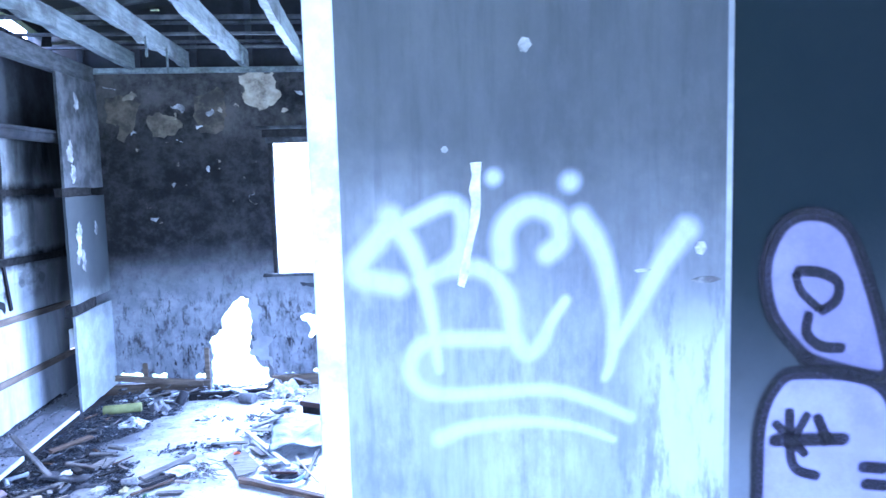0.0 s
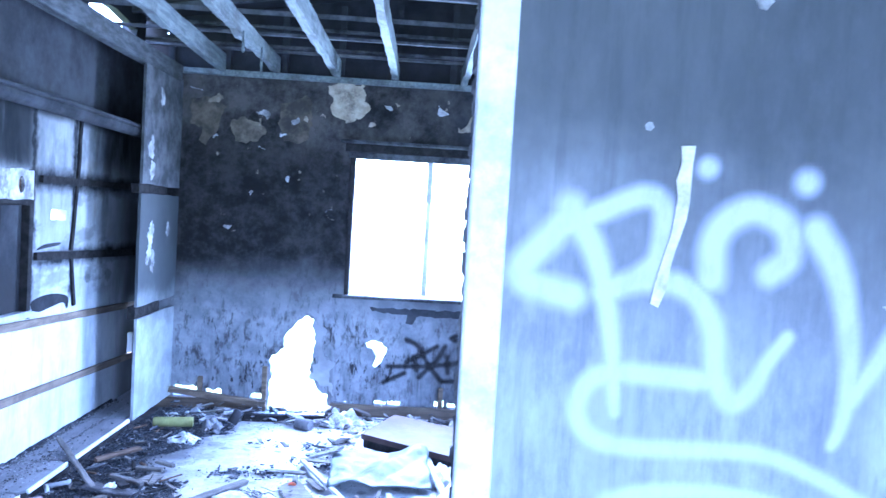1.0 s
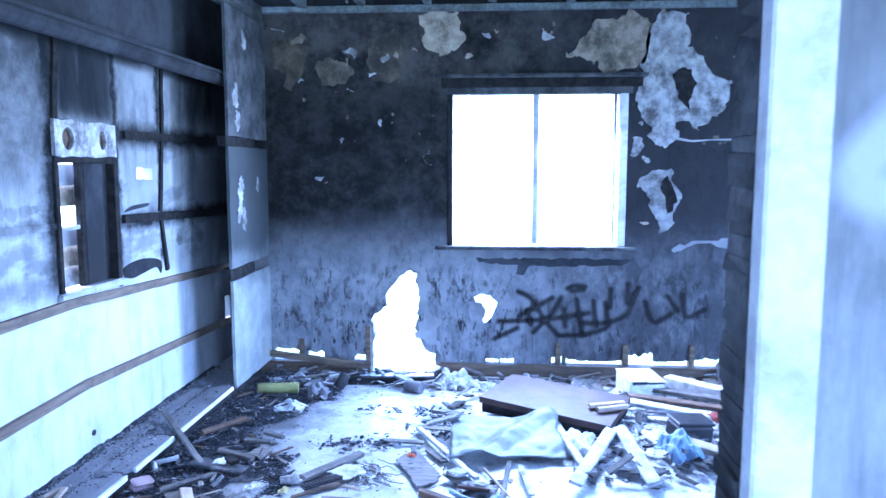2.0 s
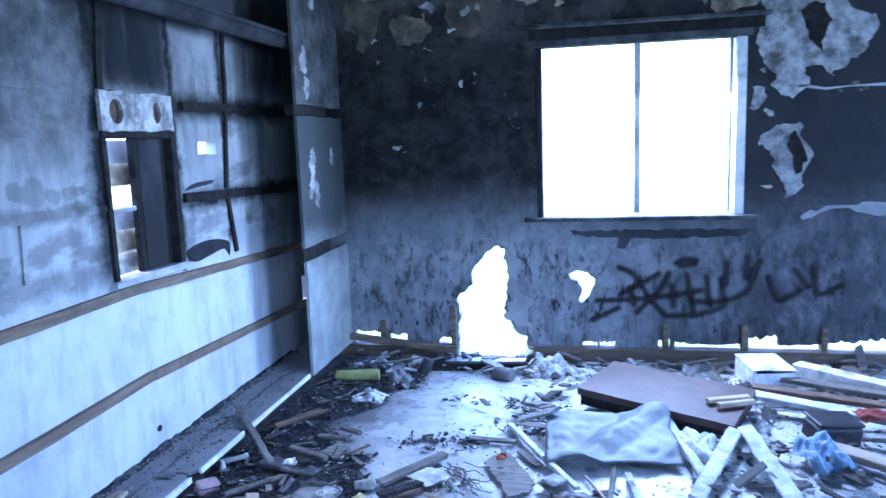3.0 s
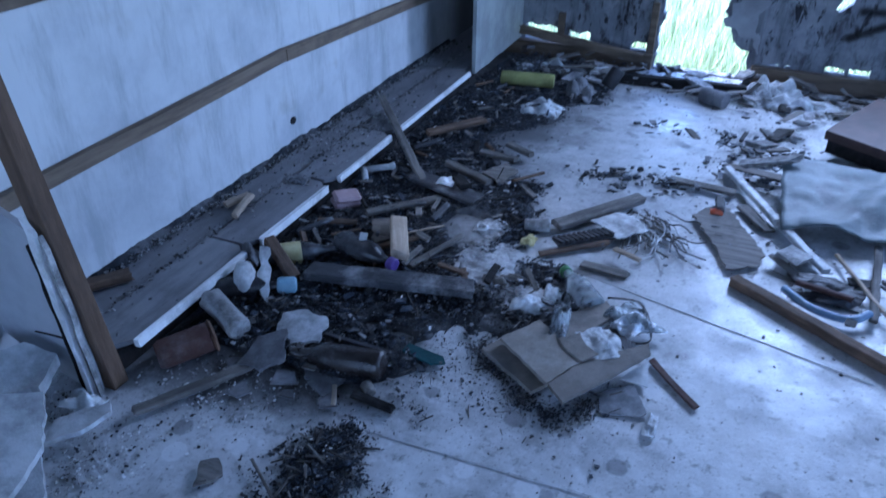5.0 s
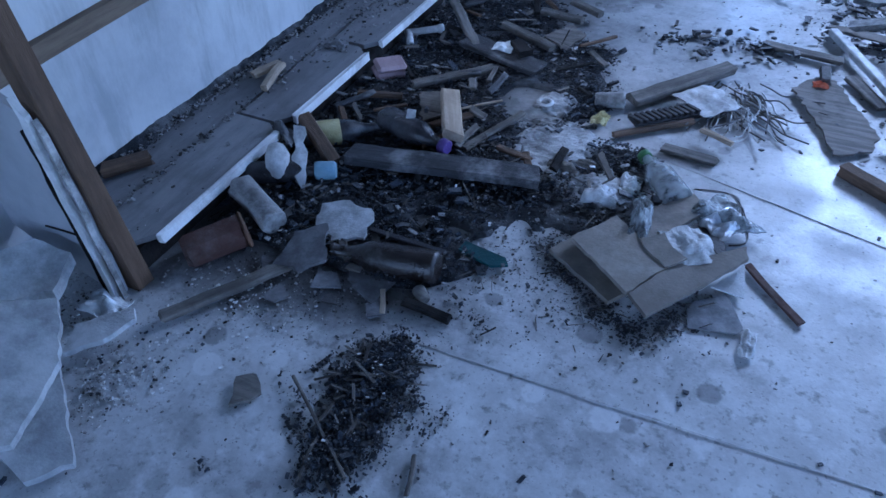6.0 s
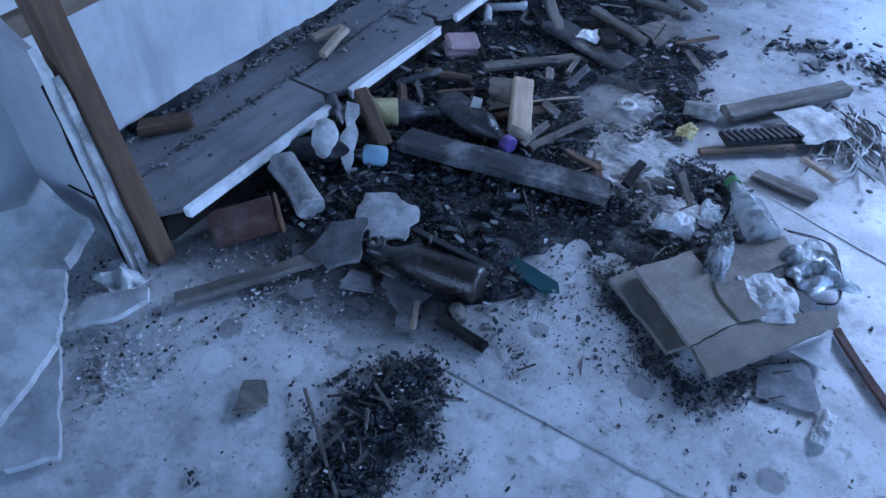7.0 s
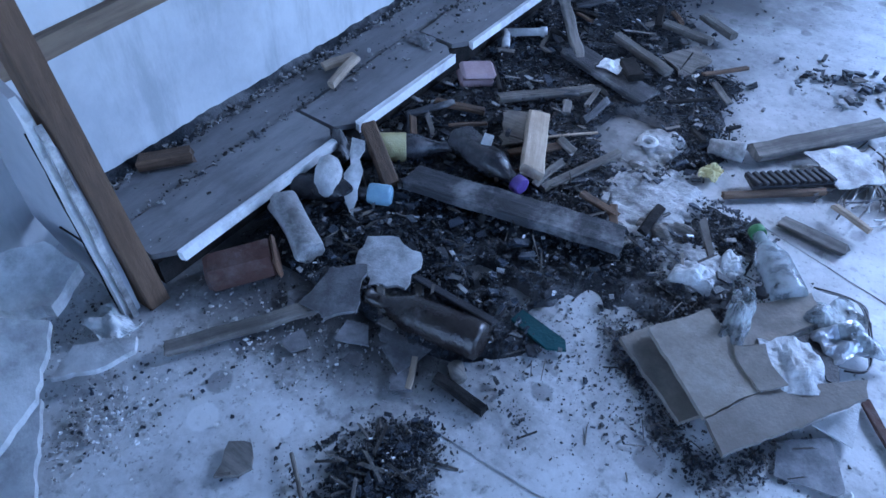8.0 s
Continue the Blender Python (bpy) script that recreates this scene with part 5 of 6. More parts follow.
flat("paper_label", "red and white label scrap on the dark bottle", "label", [(-1.57, 3.62), (-1.545, 3.625), (-1.535, 3.6), (-1.56, 3.592)], 0.083, 0.002, PAPER, 6, (0, 0.4))
flat("fabric_scrap", "olive grey cloth scrap among the charcoal", "rag", [(-1.62, 3.78), (-1.54, 3.82), (-1.5, 3.72), (-1.56, 3.68)], 0.03, 0.006, WOODGREY, 8, (0.1, 0.2))
plank("wood_block", "pale clean-sawn wood block among the charcoal", "wood block", (-1.537, 3.805, 0.045), (-1.437, 3.612, 0.05), 0.052, 0.024, WOODPALE, 0.25, 0.001)
plank("charred_plank", "dark grey charred plank lying on the rubble", "plank", (-1.643, 3.452, 0.037), (-1.187, 3.556, 0.037), 0.07, 0.024, CHARPLANK)
plank("stick", "grey broken stick among the charcoal", "stick", (-1.405, 3.61, 0.02), (-1.325, 3.815, 0.03), 0.02, 0.014, WOODGREY)
plank("stick", "thin pale stick among the charcoal", "stick", (-1.5, 3.75, 0.03), (-1.4, 3.85, 0.03), 0.006, 0.005, WOODPALE)
soap = thing("soap_box", "cracked pink plastic soap box", "soap box")
part("body", boxed((-0.045, -0.032, 0), (0.045, 0.032, 0.02), m=pose(-1.77, 3.875, 0.012, 4, 5, 48), bevel=0.006), PINK, soap)
part("lid", boxed((-0.045, -0.032, 0.023), (0.045, 0.032, 0.042), m=pose(-1.77, 3.88, 0.012, 9, 5, 48), bevel=0.008), PINK, soap)
pipe = thing("pipe_elbow", "white plastic L-shaped pipe elbow", "pipe")
part("long_arm", lathe([(0, 0.011), (0.85, 0.011), (0.86, 0.014), (1, 0.014)], (-1.825, 4.1, 0.03), (-1.735, 4.175, 0.03)), PAPER, pipe)
part("short_arm", lathe([(0, 0.012), (1, 0.012)], (-1.825, 4.105, 0.03), (-1.785, 4.045, 0.02)), PAPER, pipe)
plank("slat", "old brown slat among the charcoal", "slat", (-1.665, 3.825, 0.03), (-1.49, 4.005, 0.03), 0.028, 0.018, WOODGREY)
plank("broken_board", "dark grey broken board among the charcoal", "board", (-1.63, 4.125, 0.035), (-1.365, 4.05, 0.03), 0.075, 0.018, CHARPLANK)
plank("board_scrap", "charred board scrap on the dark board", "board", (-1.47, 4.13, 0.055), (-1.42, 4.08, 0.055), 0.045, 0.018, CHAR)
crumple("plaster_lump", "white plaster lump on a dark board", "plaster", (-1.5, 4.1, 0.045), (0.06, 0.05), 0.022, PAPER, 7)
plank("slat", "old brown slat among the charcoal", "slat", (-1.56, 4.25, 0.045), (-1.375, 4.19, 0.03), 0.03, 0.02, WOODGREY)
flat("card_piece", "brown flat card piece among the charcoal", "card", [(-1.43, 4.27), (-1.37, 4.36), (-1.31, 4.31), (-1.34, 4.21)], 0.022, 0.006, WOODGREY, 13, (0.05, 0.1))
plank("slat", "long brown slat leaning over the ledge edge", "slat", (-2.0, 4.59, 0.115), (-1.585, 4.095, 0.035), 0.03, 0.016, WOODGREY)
plank("slat", "old brown slat among the charcoal", "slat", (-1.745, 4.48, 0.04), (-1.575, 4.68, 0.05), 0.04, 0.02, WOODBROWN)
plank("slat", "short grey slat among the charcoal", "slat", (-1.49, 4.42, 0.03), (-1.35, 4.405, 0.03), 0.03, 0.018, WOODGREY)
plank("slat", "short brown slat among the charcoal", "slat", (-1.42, 4.53, 0.03), (-1.31, 4.47, 0.03), 0.03, 0.018, WOODGREY)
plank("slat", "short brown slat among the charcoal", "slat", (-1.78, 3.72, 0.03), (-1.66, 3.755, 0.03), 0.02, 0.014, WOODBROWN)
bm = bmesh.new()
ring = [(0.02, 0), (0.024, 0.004), (0.016, 0.008), (0.012, 0.004)]
vv = [[bm.verts.new((-1.294 + rr * math.cos(a * math.pi / 8), 3.903 + rr * math.sin(a * math.pi / 8), 0.018 + zz)) for rr, zz in ring] for a in range(16)]
for a in range(16):
    for b in range(4):
        bm.faces.new((vv[a][b], vv[(a + 1) % 16][b], vv[(a + 1) % 16][(b + 1) % 4], vv[a][(b + 1) % 4]))
bmesh.ops.recalc_face_normals(bm, faces=bm.faces)
thing("plastic_ring", "small white plastic ring among the charcoal", "ring", bm, PAPER)
# round the brown bottle
flat("slate_shard", "grey broken slate shard beside the brown bottle", "shard", [(-1.6, 3.06), (-1.6, 3.15), (-1.54, 3.19), (-1.49, 3.1), (-1.53, 3.06)], 0.03, 0.008, SLATE, 15, (0.1, 0.2))
flat("plaster_shard", "white peeling plaster shard beside the brown bottle", "shard", [(-1.6, 3.26), (-1.54, 3.29), (-1.47, 3.27), (-1.455, 3.2), (-1.52, 3.17), (-1.58, 3.2)], 0.028, 0.008, PAPER, 16, (0.05, 0.15), 0.007)
bottle("dusty empty brown beer bottle lying on the lino", (-1.268, 3.182, 0.036), (-1.512, 3.148, 0.022), 0.036, BROWNGLASS)
plank("black_strip", "black plastic strip beside the bottle", "strip", (-1.46, 3.24, 0.025), (-1.28, 3.235, 0.03), 0.022, 0.006, BLACKP, 0.4)
for k, (cx, cy, s) in enumerate(((-1.475, 3.07, 0.035), (-1.37, 3.095, 0.045), (-1.34, 3.05, 0.03), (-1.42, 3.12, 0.03), (-1.55, 3.0, 0.028), (-1.62, 3.07, 0.03), (-1.44, 3.03, 0.02))):
    flat("glass_shard", "dusty grey glass shard on the lino", "shard", [(cx + s * math.cos(a + k) * (1.1 - 0.25 * (i % 2)), cy + s * math.sin(a + k)) for i, a in enumerate((0, 1.3, 2.5, 4.1))], 0.008, 0.004, SLATE, 70 + k, (random.uniform(-0.1, 0.1), random.uniform(-0.1, 0.1)), 0.001)
plank("charred_stick", "short charred black stick on the lino", "stick", (-1.3, 3.088, 0.012), (-1.195, 3.083, 0.012), 0.02, 0.018, CHAR)
cork = thing("bottle_stub", "small tan stub beside the bottle", "stub", lathe([(0, 0.01), (0.1, 0.014), (0.9, 0.014), (1, 0.01)], (-1.29, 3.13, 0.014), (-1.262, 3.105, 0.014)), WOODGREY)
plank("splinter", "pale splinter beside the glass shards", "wood scrap", (-1.355, 3.1, 0.01), (-1.325, 3.04, 0.01), 0.012, 0.006, WOODPALE)
bm = sheet([(-1.265, 3.272), (-1.261, 3.304), (-1.162, 3.291), (-1.149, 3.272), (-1.181, 3.254)], [], -0.006, lambda u, v, d: (u, v, 0.008 - d))
teal = thing("teal_offcut", "flat teal plastic offcut on the lino", "plastic")
part("sheet", bm, TEAL, teal)
# the stacked plywood
flat("plywood_piece", "faded square plywood piece lying on the lino", "plywood", [(-1.085, 3.351), (-1.054, 3.409), (-0.893, 3.306), (-0.928, 3.255)], 0.008, 0.011, PLY, 21, (0, 0), 0.002)
flat("plywood_piece", "faded square plywood piece on top of another", "plywood", [(-1.05, 3.383), (-0.981, 3.489), (-0.842, 3.377), (-0.899, 3.271)], 0.034, 0.01, PLY, 22, (0.02, 0.02), 0.002)
flat("plywood_strip", "long faded plywood strip on the stack", "plywood", [(-0.896, 3.267), (-0.849, 3.224), (-0.699, 3.464), (-0.707, 3.499), (-0.778, 3.439), (-0.84, 3.372)], 0.034, 0.011, PLY, 23, (0.02, 0), 0.003)
flat("plywood_piece", "faded plywood piece behind the stack", "plywood", [(-0.951, 3.512), (-0.843, 3.641), (-0.802, 3.589), (-0.878, 3.469), (-0.913, 3.44)], 0.03, 0.01, PLY, 24, (0.05, 0), 0.003)
flat("cardboard_flap", "torn brown cardboard lying over the plywood", "cardboard", [(-0.913, 3.429), (-0.87, 3.46), (-0.846, 3.425), (-0.812, 3.404), (-0.846, 3.368), (-0.892, 3.4)], 0.05, 0.003, PLY, 25, (0.05, 0.1), 0.003)
crumple("clear_film", "torn clear plastic film standing by the plywood", "plastic film", (-0.93, 3.505, 0.035), (0.045, 0.14), 0.045, CLEARP, 29, 0.15)
crumple("paper_packet", "crumpled white paper packet on the plywood", "paper", (-0.815, 3.455, 0.04), (0.085, 0.11), 0.022, PAPER, 9, 0.6)
crumple("plastic_bag", "torn clear plastic bag behind the plywood", "bag", (-0.775, 3.6, 0.02), (0.12, 0.13), 0.04, CLEARP, 10, 0.8)
crumple("foil_wrapper", "crumpled silver foil wrapper behind the plywood", "wrapper", (-0.76, 3.57, 0.028), (0.1, 0.07), 0.03, ALU, 15, 0.9)
flat("black_film", "torn black plastic film between the plywood", "plastic film", [(-0.86, 3.49), (-0.8, 3.57), (-0.76, 3.53), (-0.74, 3.47), (-0.79, 3.49), (-0.82, 3.52)], 0.03, 0.003, BLACKP, 28, (0, 0), 0.006)
wires = thing("wire_coil", "loose grey wire loops behind the plywood", "wire")
for k in range(4):
    r = random.Random(80 + k)
    tube("strand", "", "", [(-0.83 + r.uniform(-0.02, 0.02), 3.66, 0.04), (-0.77 + r.uniform(-0.01, 0.02), 3.665, 0.045), (-0.725 + r.uniform(-0.01, 0.01), 3.6, 0.035), (-0.71, 3.54, 0.025), (-0.76 + r.uniform(-0.02, 0.02), 3.52, 0.02)], 0.0018, CANMETAL if k % 2 else BLACKP, wires, 6)
flat("photo_card", "grey mottled card lying beside the plywood", "card", [(-0.788, 3.326), (-0.72, 3.384), (-0.673, 3.303), (-0.683, 3.286), (-0.771, 3.264)], 0.005, 0.003, CARDGREY, 26, (0.02, 0.02), 0.001)
flat("paper_card", "white card corner under the plywood", "card", [(-0.752, 3.386), (-0.7, 3.47), (-0.687, 3.382)], 0.014, 0.003, PAPER, 27, (0, 0.1), 0.001)
plank("red_strip", "thin dark red plastic strip on the lino", "strip", (-0.695, 3.487, 0.01), (-0.575, 3.365, 0.008), 0.018, 0.007, RUSTTIN)
crumple("paper_scrap", "small torn white paper scrap on the lino", "paper", (-0.66, 3.27, 0.006), (0.03, 0.07), 0.012, PAPER, 14)
crumple("plaster_lump", "white crumbled plaster lump on the rubble", "plaster", (-1.035, 3.565, 0.02), (0.08, 0.07), 0.04, PAPER, 11)
crumple("plaster_lump", "white crumbled plaster lump on the rubble", "plaster", (-0.99, 3.64, 0.01), (0.05, 0.07), 0.03, PLASTERB, 12)
crumple("earth_clod", "dull brown clod of roots and ash", "clod", (-1.14, 3.66, 0.006), (0.1, 0.09), 0.03, WOODGREY, 13)
bottle("clear plastic bottle with a green cap on the lino", (-0.868, 3.61, 0.034), (-0.985, 3.755, 0.03), 0.034, CLEARP, GREENP, None, 0.25, 8)
plank("slat", "flat grey slat on the lino", "slat", (-0.955, 3.84, 0.012), (-0.82, 3.83, 0.012), 0.036, 0.01, WOODGREY)
plank("board", "long weathered grey board on the lino", "board", (-1.08, 4.015, 0.02), (-0.87, 4.29, 0.028), 0.052, 0.02, WOODGREY)
ridge = thing("ribbed_strip", "black ribbed rubber strip beside a slat", "rubber strip")
part("base", boxed((-0.095, -0.024, 0), (0.095, 0.024, 0.008), m=pose(-0.985, 3.965, 0.02, 0, 0, 42), bevel=0.002), BLACKP, ridge)
for k in range(11):
    part("ridge", boxed((-0.006, -0.023, 0), (0.006, 0.023, 0.009), m=pose(-0.985, 3.965, 0.027, 0, 0, 42) @ pose(-0.085 + k * 0.017, 0, 0, 0, 0, 20), bevel=0.002), BLACKP, ridge)
plank("slat", "thin brown slat under the rubber strip", "slat", (-1.085, 3.84, 0.012), (-0.91, 3.985, 0.014), 0.018, 0.014, WOODBROWN)
crumple("plastic_pouch", "shiny white plastic pouch on the lino", "pouch", (-0.893, 4.088, 0.022), (0.13, 0.13), 0.012, PAPER, 16, 0.85, 14)
ropes = thing("rope_tangle", "tangle of grey string and wire on the lino", "string")
for k in range(46):
    r = random.Random(200 + k)
    x, y, pts = -0.86 + r.uniform(-0.03, 0.1), 4.2 + r.uniform(-0.12, 0.05), []
    a = -1.1 + r.uniform(-0.5, 0.5)
    for _ in range(6):
        pts.append((x, y, 0.005 + r.uniform(0, 0.02)))
        a += r.uniform(-0.45, 0.35)
        x += 0.036 * math.cos(a)
        y += 0.036 * math.sin(a)
    tube("strand", "", "", pts, 0.0022, (WOODGREY, SLATE, PLASTERB)[k % 3], ropes, 5)
plank("stick", "short pale stick on the string", "stick", (-0.88, 3.93, 0.03), (-0.8, 3.895, 0.03), 0.016, 0.012, WOODPALE)
can2 = thing("clear_cup", "small cloudy plastic cup on its side", "cup", lathe([(0, 0.017), (0.05, 0.02), (0.9, 0.023), (1, 0.024)], (-1.175, 3.97, 0.024), (-1.1, 3.995, 0.024), 0.1), CANMETAL)
crumple("wrapper", "yellow and white snack wrapper scrap", "wrapper", (-1.135, 3.895, 0.01), (0.04, 0.05), 0.02, YELLOWP, 17)
# by the post
flat("plaster_lump", "white broken plaster slab by the post", "plaster", [(-1.806, 2.686), (-1.829, 2.749), (-1.79, 2.79), (-1.75, 2.824), (-1.729, 2.802), (-1.752, 2.74)], 0.03, 0.012, PAPER, 31, (0.05, 0.1), 0.003)
flat("plasterboard_sheet", "large broken plasterboard sheet leaning on rubble", "plasterboard", [(-1.9, 2.66), (-1.817, 2.735), (-1.72, 2.64), (-1.668, 2.49), (-1.74, 2.4), (-1.9, 2.45)], 0.11, 0.014, PLASTERB, 32, (-0.2, 0.0), 0.003)
flat("plasterboard_sheet", "broken plasterboard sheet lying under another", "plasterboard", [(-1.8, 2.66), (-1.76, 2.65), (-1.615, 2.53), (-1.66, 2.47), (-1.79, 2.5)], 0.03, 0.014, PLASTERB, 33, (-0.15, 0.1), 0.003)
flat("plasterboard_chunk", "broken plasterboard chunk beside the end panel", "plasterboard", [(-2.06, 2.7), (-1.98, 2.83), (-1.9, 2.84), (-1.87, 2.76), (-1.97, 2.66)], 0.09, 0.03, PLASTERB, 34, (-0.2, 0.15), 0.003)
crumple("plaster_lump", "crumbled plaster and paper by the post", "plaster", (-1.84, 2.82, 0.01), (0.09, 0.06), 0.03, PLASTERB, 18)
plank("stick", "thin pale stick across the ash", "stick", (-1.395, 2.835, 0.016), (-1.2, 2.7, 0.018), 0.006, 0.005, WOODGREY)
plank("stick", "thin pale stick on the lino", "stick", (-1.12, 2.79, 0.008), (-1.1, 2.72, 0.008), 0.008, 0.006, WOODGREY)
flat("wood_chip", "brown torn wood chip on the lino", "wood scrap", [(-1.465, 2.735), (-1.49, 2.79), (-1.455, 2.81), (-1.425, 2.78)], 0.01, 0.006, WOODGREY, 35, (0.1, 0.1))

# over by the far wall
slab = thing("door_panel", "dark red-brown veneered door panel lying on rubble", "door panel")
part("panel", sheet(ragged([(-0.31, 4.953), (-0.115, 5.35), (0.55, 5.0), (0.37, 4.569)], 0.003, 0.1, 41), [], -0.035, lambda u, v, d: (u, v, 0.078 - d + 0.05 * (v - 4.9))), SLABWOOD, slab)
part("core_edge", sheet(ragged([(-0.295, 4.955), (-0.11, 5.33), (0.53, 4.99), (0.36, 4.585)], 0.004, 0.08, 42), [], -0.05, lambda u, v, d: (u, v, 0.026 - d + 0.05 * (v - 4.9))), CHAR, slab, "charred core")
plank("plank", "short pale plank on the door panel", "plank", (0.29, 4.8, 0.125), (0.49, 4.87, 0.125), 0.035, 0.02, WOODPALE)
plank("plank", "short pale plank on the door panel", "plank", (0.33, 4.75, 0.125), (0.5, 4.81, 0.125), 0.03, 0.02, WOODPALE)
bm = bmesh.new()
bmesh.ops.create_grid(bm, x_segments=36, y_segments=28, size=0.5)
for v in bm.verts:
    u, w = v.co.x + 0.5, v.co.y + 0.5
    a = Vector((-0.43, 4.24)).lerp(Vector((0.13, 4.3)), u)
    b = Vector((-0.45, 4.66)).lerp(Vector((0.1, 4.76)), u)
    q = a.lerp(b, w)
    q += Vector((0.02 * noise.noise(Vector((w * 4, u, 1))), 0.03 * noise.noise(Vector((u * 4, w * 2, 3)))))
    z = 0.035 + 0.05 * w + 0.035 * noise.noise(Vector((u * 2.6, w * 2.2, 5))) + 0.015 * abs(noise.noise(Vector((u * 7, w * 5, 2)))) + 0.03 * max(0, 1 - abs(u - w * 0.6 - 0.25) * 5)
    v.co = Vector((q.x, q.y, max(0.006, z)))
got = bmesh.ops.extrude_face_region(bm, geom=list(bm.faces))
for v in got["geom"]:
    if isinstance(v, bmesh.types.BMVert):
        v.co.z += 0.003
bmesh.ops.recalc_face_normals(bm, faces=bm.faces)
for f in bm.faces:
    f.smooth = True
thing("metal_sheet", "buckled grey-blue sheet lying over rubble", "sheet", bm, TIN)
crumple("torn_cloth", "crumpled pale torn cloth beside the metal sheet", "cloth", (0.2, 4.47, 0.02), (0.18, 0.3), 0.08, PLASTERB, 21, 0.3)
plank("painted_board", "white painted slat lying across the rubble", "slat", (0.37, 4.56, 0.08), (0.13, 3.98, 0.05), 0.06, 0.02, PAPER, 0.2)
plank("painted_board", "white painted slat lying across the rubble", "slat", (0.42, 4.6, 0.08), (0.48, 4.02, 0.04), 0.065, 0.02, PLASTERB, -0.3)
plank("painted_board", "white painted slat lying across the rubble", "slat", (0.1, 4.72, 0.06), (0.19, 4.2, 0.04), 0.045, 0.018, PLASTERB, 0.2)
plank("slat", "pale thin slat across the lino", "slat", (-0.1, 4.2, 0.03), (-0.06, 3.92, 0.02), 0.03, 0.012, PLASTERB)
crate = thing("carton", "dirty white closed carton by the far wall", "carton")
cm = pose(0.7, 5.5, 0.0, 0, 0, 8)
part("base", boxed((-0.11, -0.15, -0.02), (0.11, 0.15, -0.012), m=cm), PLASTERB, crate)
for lo, hi in (((-0.11, -0.15, -0.02), (-0.1, 0.15, 0.1)), ((0.1, -0.15, -0.02), (0.11, 0.15, 0.09)), ((-0.11, -0.15, -0.02), (0.11, -0.14, 0.085)), ((-0.11, 0.14, -0.02), (0.11, 0.15, 0.1))):
    part("side_panel", boxed(lo, hi, m=cm, jag=0.004), PLASTERB, crate)
for lo, hi in (((-0.113, -0.152, 0.1), (-0.003, 0.152, 0.106)), ((0.003, -0.152, 0.097), (0.113, 0.152, 0.103))):
    part("flap", boxed(lo, hi, m=cm, bevel=0.002, jag=0.003), PLASTERB, crate, "closed flap")
plank("white_beam", "white painted timber lying by the far wall", "beam", (0.88, 5.56, 0.05), (1.3, 5.14, 0.06), 0.09, 0.07, PAPER)
plank("plank", "brown plank lying by the far wall", "plank", (0.58, 5.2, 0.06), (1.16, 5.0, 0.05), 0.07, 0.025, WOODBROWN)
plank("plank", "grey plank lying by the far wall", "plank", (0.76, 5.38, 0.05), (1.4, 5.06, 0.05), 0.07, 0.025, WOODGREY)
plank("plank", "pale plank lying on the rubble", "plank", (0.55, 5.06, 0.07), (1.1, 4.78, 0.06), 0.08, 0.025, PLASTERB)
plank("plank", "tan plank lying on the rubble", "plank", (0.7, 4.5, 0.06), (1.05, 4.25, 0.04), 0.09, 0.03, WOODPALE)
crumple("red_cloth", "crumpled red cloth on the rubble", "cloth", (1.02, 4.82, 0.06), (0.16, 0.14), 0.07, REDC, 23)
crumple("blue_bag", "crumpled translucent blue plastic bag on the rubble", "bag", (0.67, 4.4, 0.03), (0.17, 0.22), 0.13, BLUEP, 31, 0.4, 30)
dbox = thing("dark_case", "dark plastic case on the rubble", "case")
part("body", boxed((-0.1, -0.07, 0), (0.1, 0.07, 0.09), m=pose(0.78, 4.64, 0.02, 5, 4, 15), bevel=0.012), BLACKP, dbox)
part("lid", boxed((-0.102, -0.072, 0.094), (0.102, 0.072, 0.11), m=pose(0.78, 4.64, 0.02, 5, 4, 15), bevel=0.006), BLACKP, dbox)
plank("painted_board", "chipped white slat lying across the floor", "slat", (-0.62, 4.645, 0.03), (-0.44, 4.3, 0.03), 0.03, 0.02, PAPER)
plank("painted_board", "chipped white slat lying across the floor", "slat", (-0.435, 4.29, 0.03), (-0.3, 4.07, 0.02), 0.028, 0.018, PAPER)
plank("slat", "grey slat lying on the lino", "slat", (-0.8, 4.51, 0.015), (-0.58, 4.475, 0.02), 0.04, 0.012, WOODGREY)
plank("slat", "short brown slat lying on the lino", "slat", (-0.55, 4.4, 0.012), (-0.46, 4.26, 0.012), 0.04, 0.012, WOODGREY)
flat("hardboard_panel", "brown curved hardboard piece on the lino", "hardboard", [(-0.695, 4.27), (-0.64, 4.36), (-0.585, 4.36), (-0.53, 4.24), (-0.465, 4.1), (-0.48, 4.03), (-0.565, 3.975), (-0.6, 4.08)], 0.01, 0.006, WOODGREY, 44)
crumple("orange_scrap", "small orange plastic scrap on the lino", "plastic", (-0.625, 4.31, 0.016), (0.04, 0.03), 0.012, ORANGE, 24)
plank("timber_length", "long brown timber length lying on the lino", "timber", (-0.54, 3.925, 0.015), (0.18, 3.45, 0.015), 0.04, 0.028, WOODBROWN)
tube("blue_tube", "bent blue plastic tube on the lino", "tube", [(-0.41, 3.93, 0.02), (-0.34, 3.86, 0.02), (-0.25, 3.84, 0.022), (-0.2, 3.88, 0.03)], 0.011, BLUEP)
plank("stick", "reddish stick on the lino", "stick", (-0.38, 3.96, 0.03), (-0.24, 3.93, 0.03), 0.018, 0.014, RUSTTIN)
plank("stick", "thin pale stick on the lino", "stick", (-0.27, 4.18, 0.02), (-0.12, 3.8, 0.025), 0.012, 0.009, WOODPALE)
plank("stick", "grey stick on the lino", "stick", (-0.15, 4.28, 0.02), (-0.19, 3.86, 0.02), 0.022, 0.012, WOODGREY)
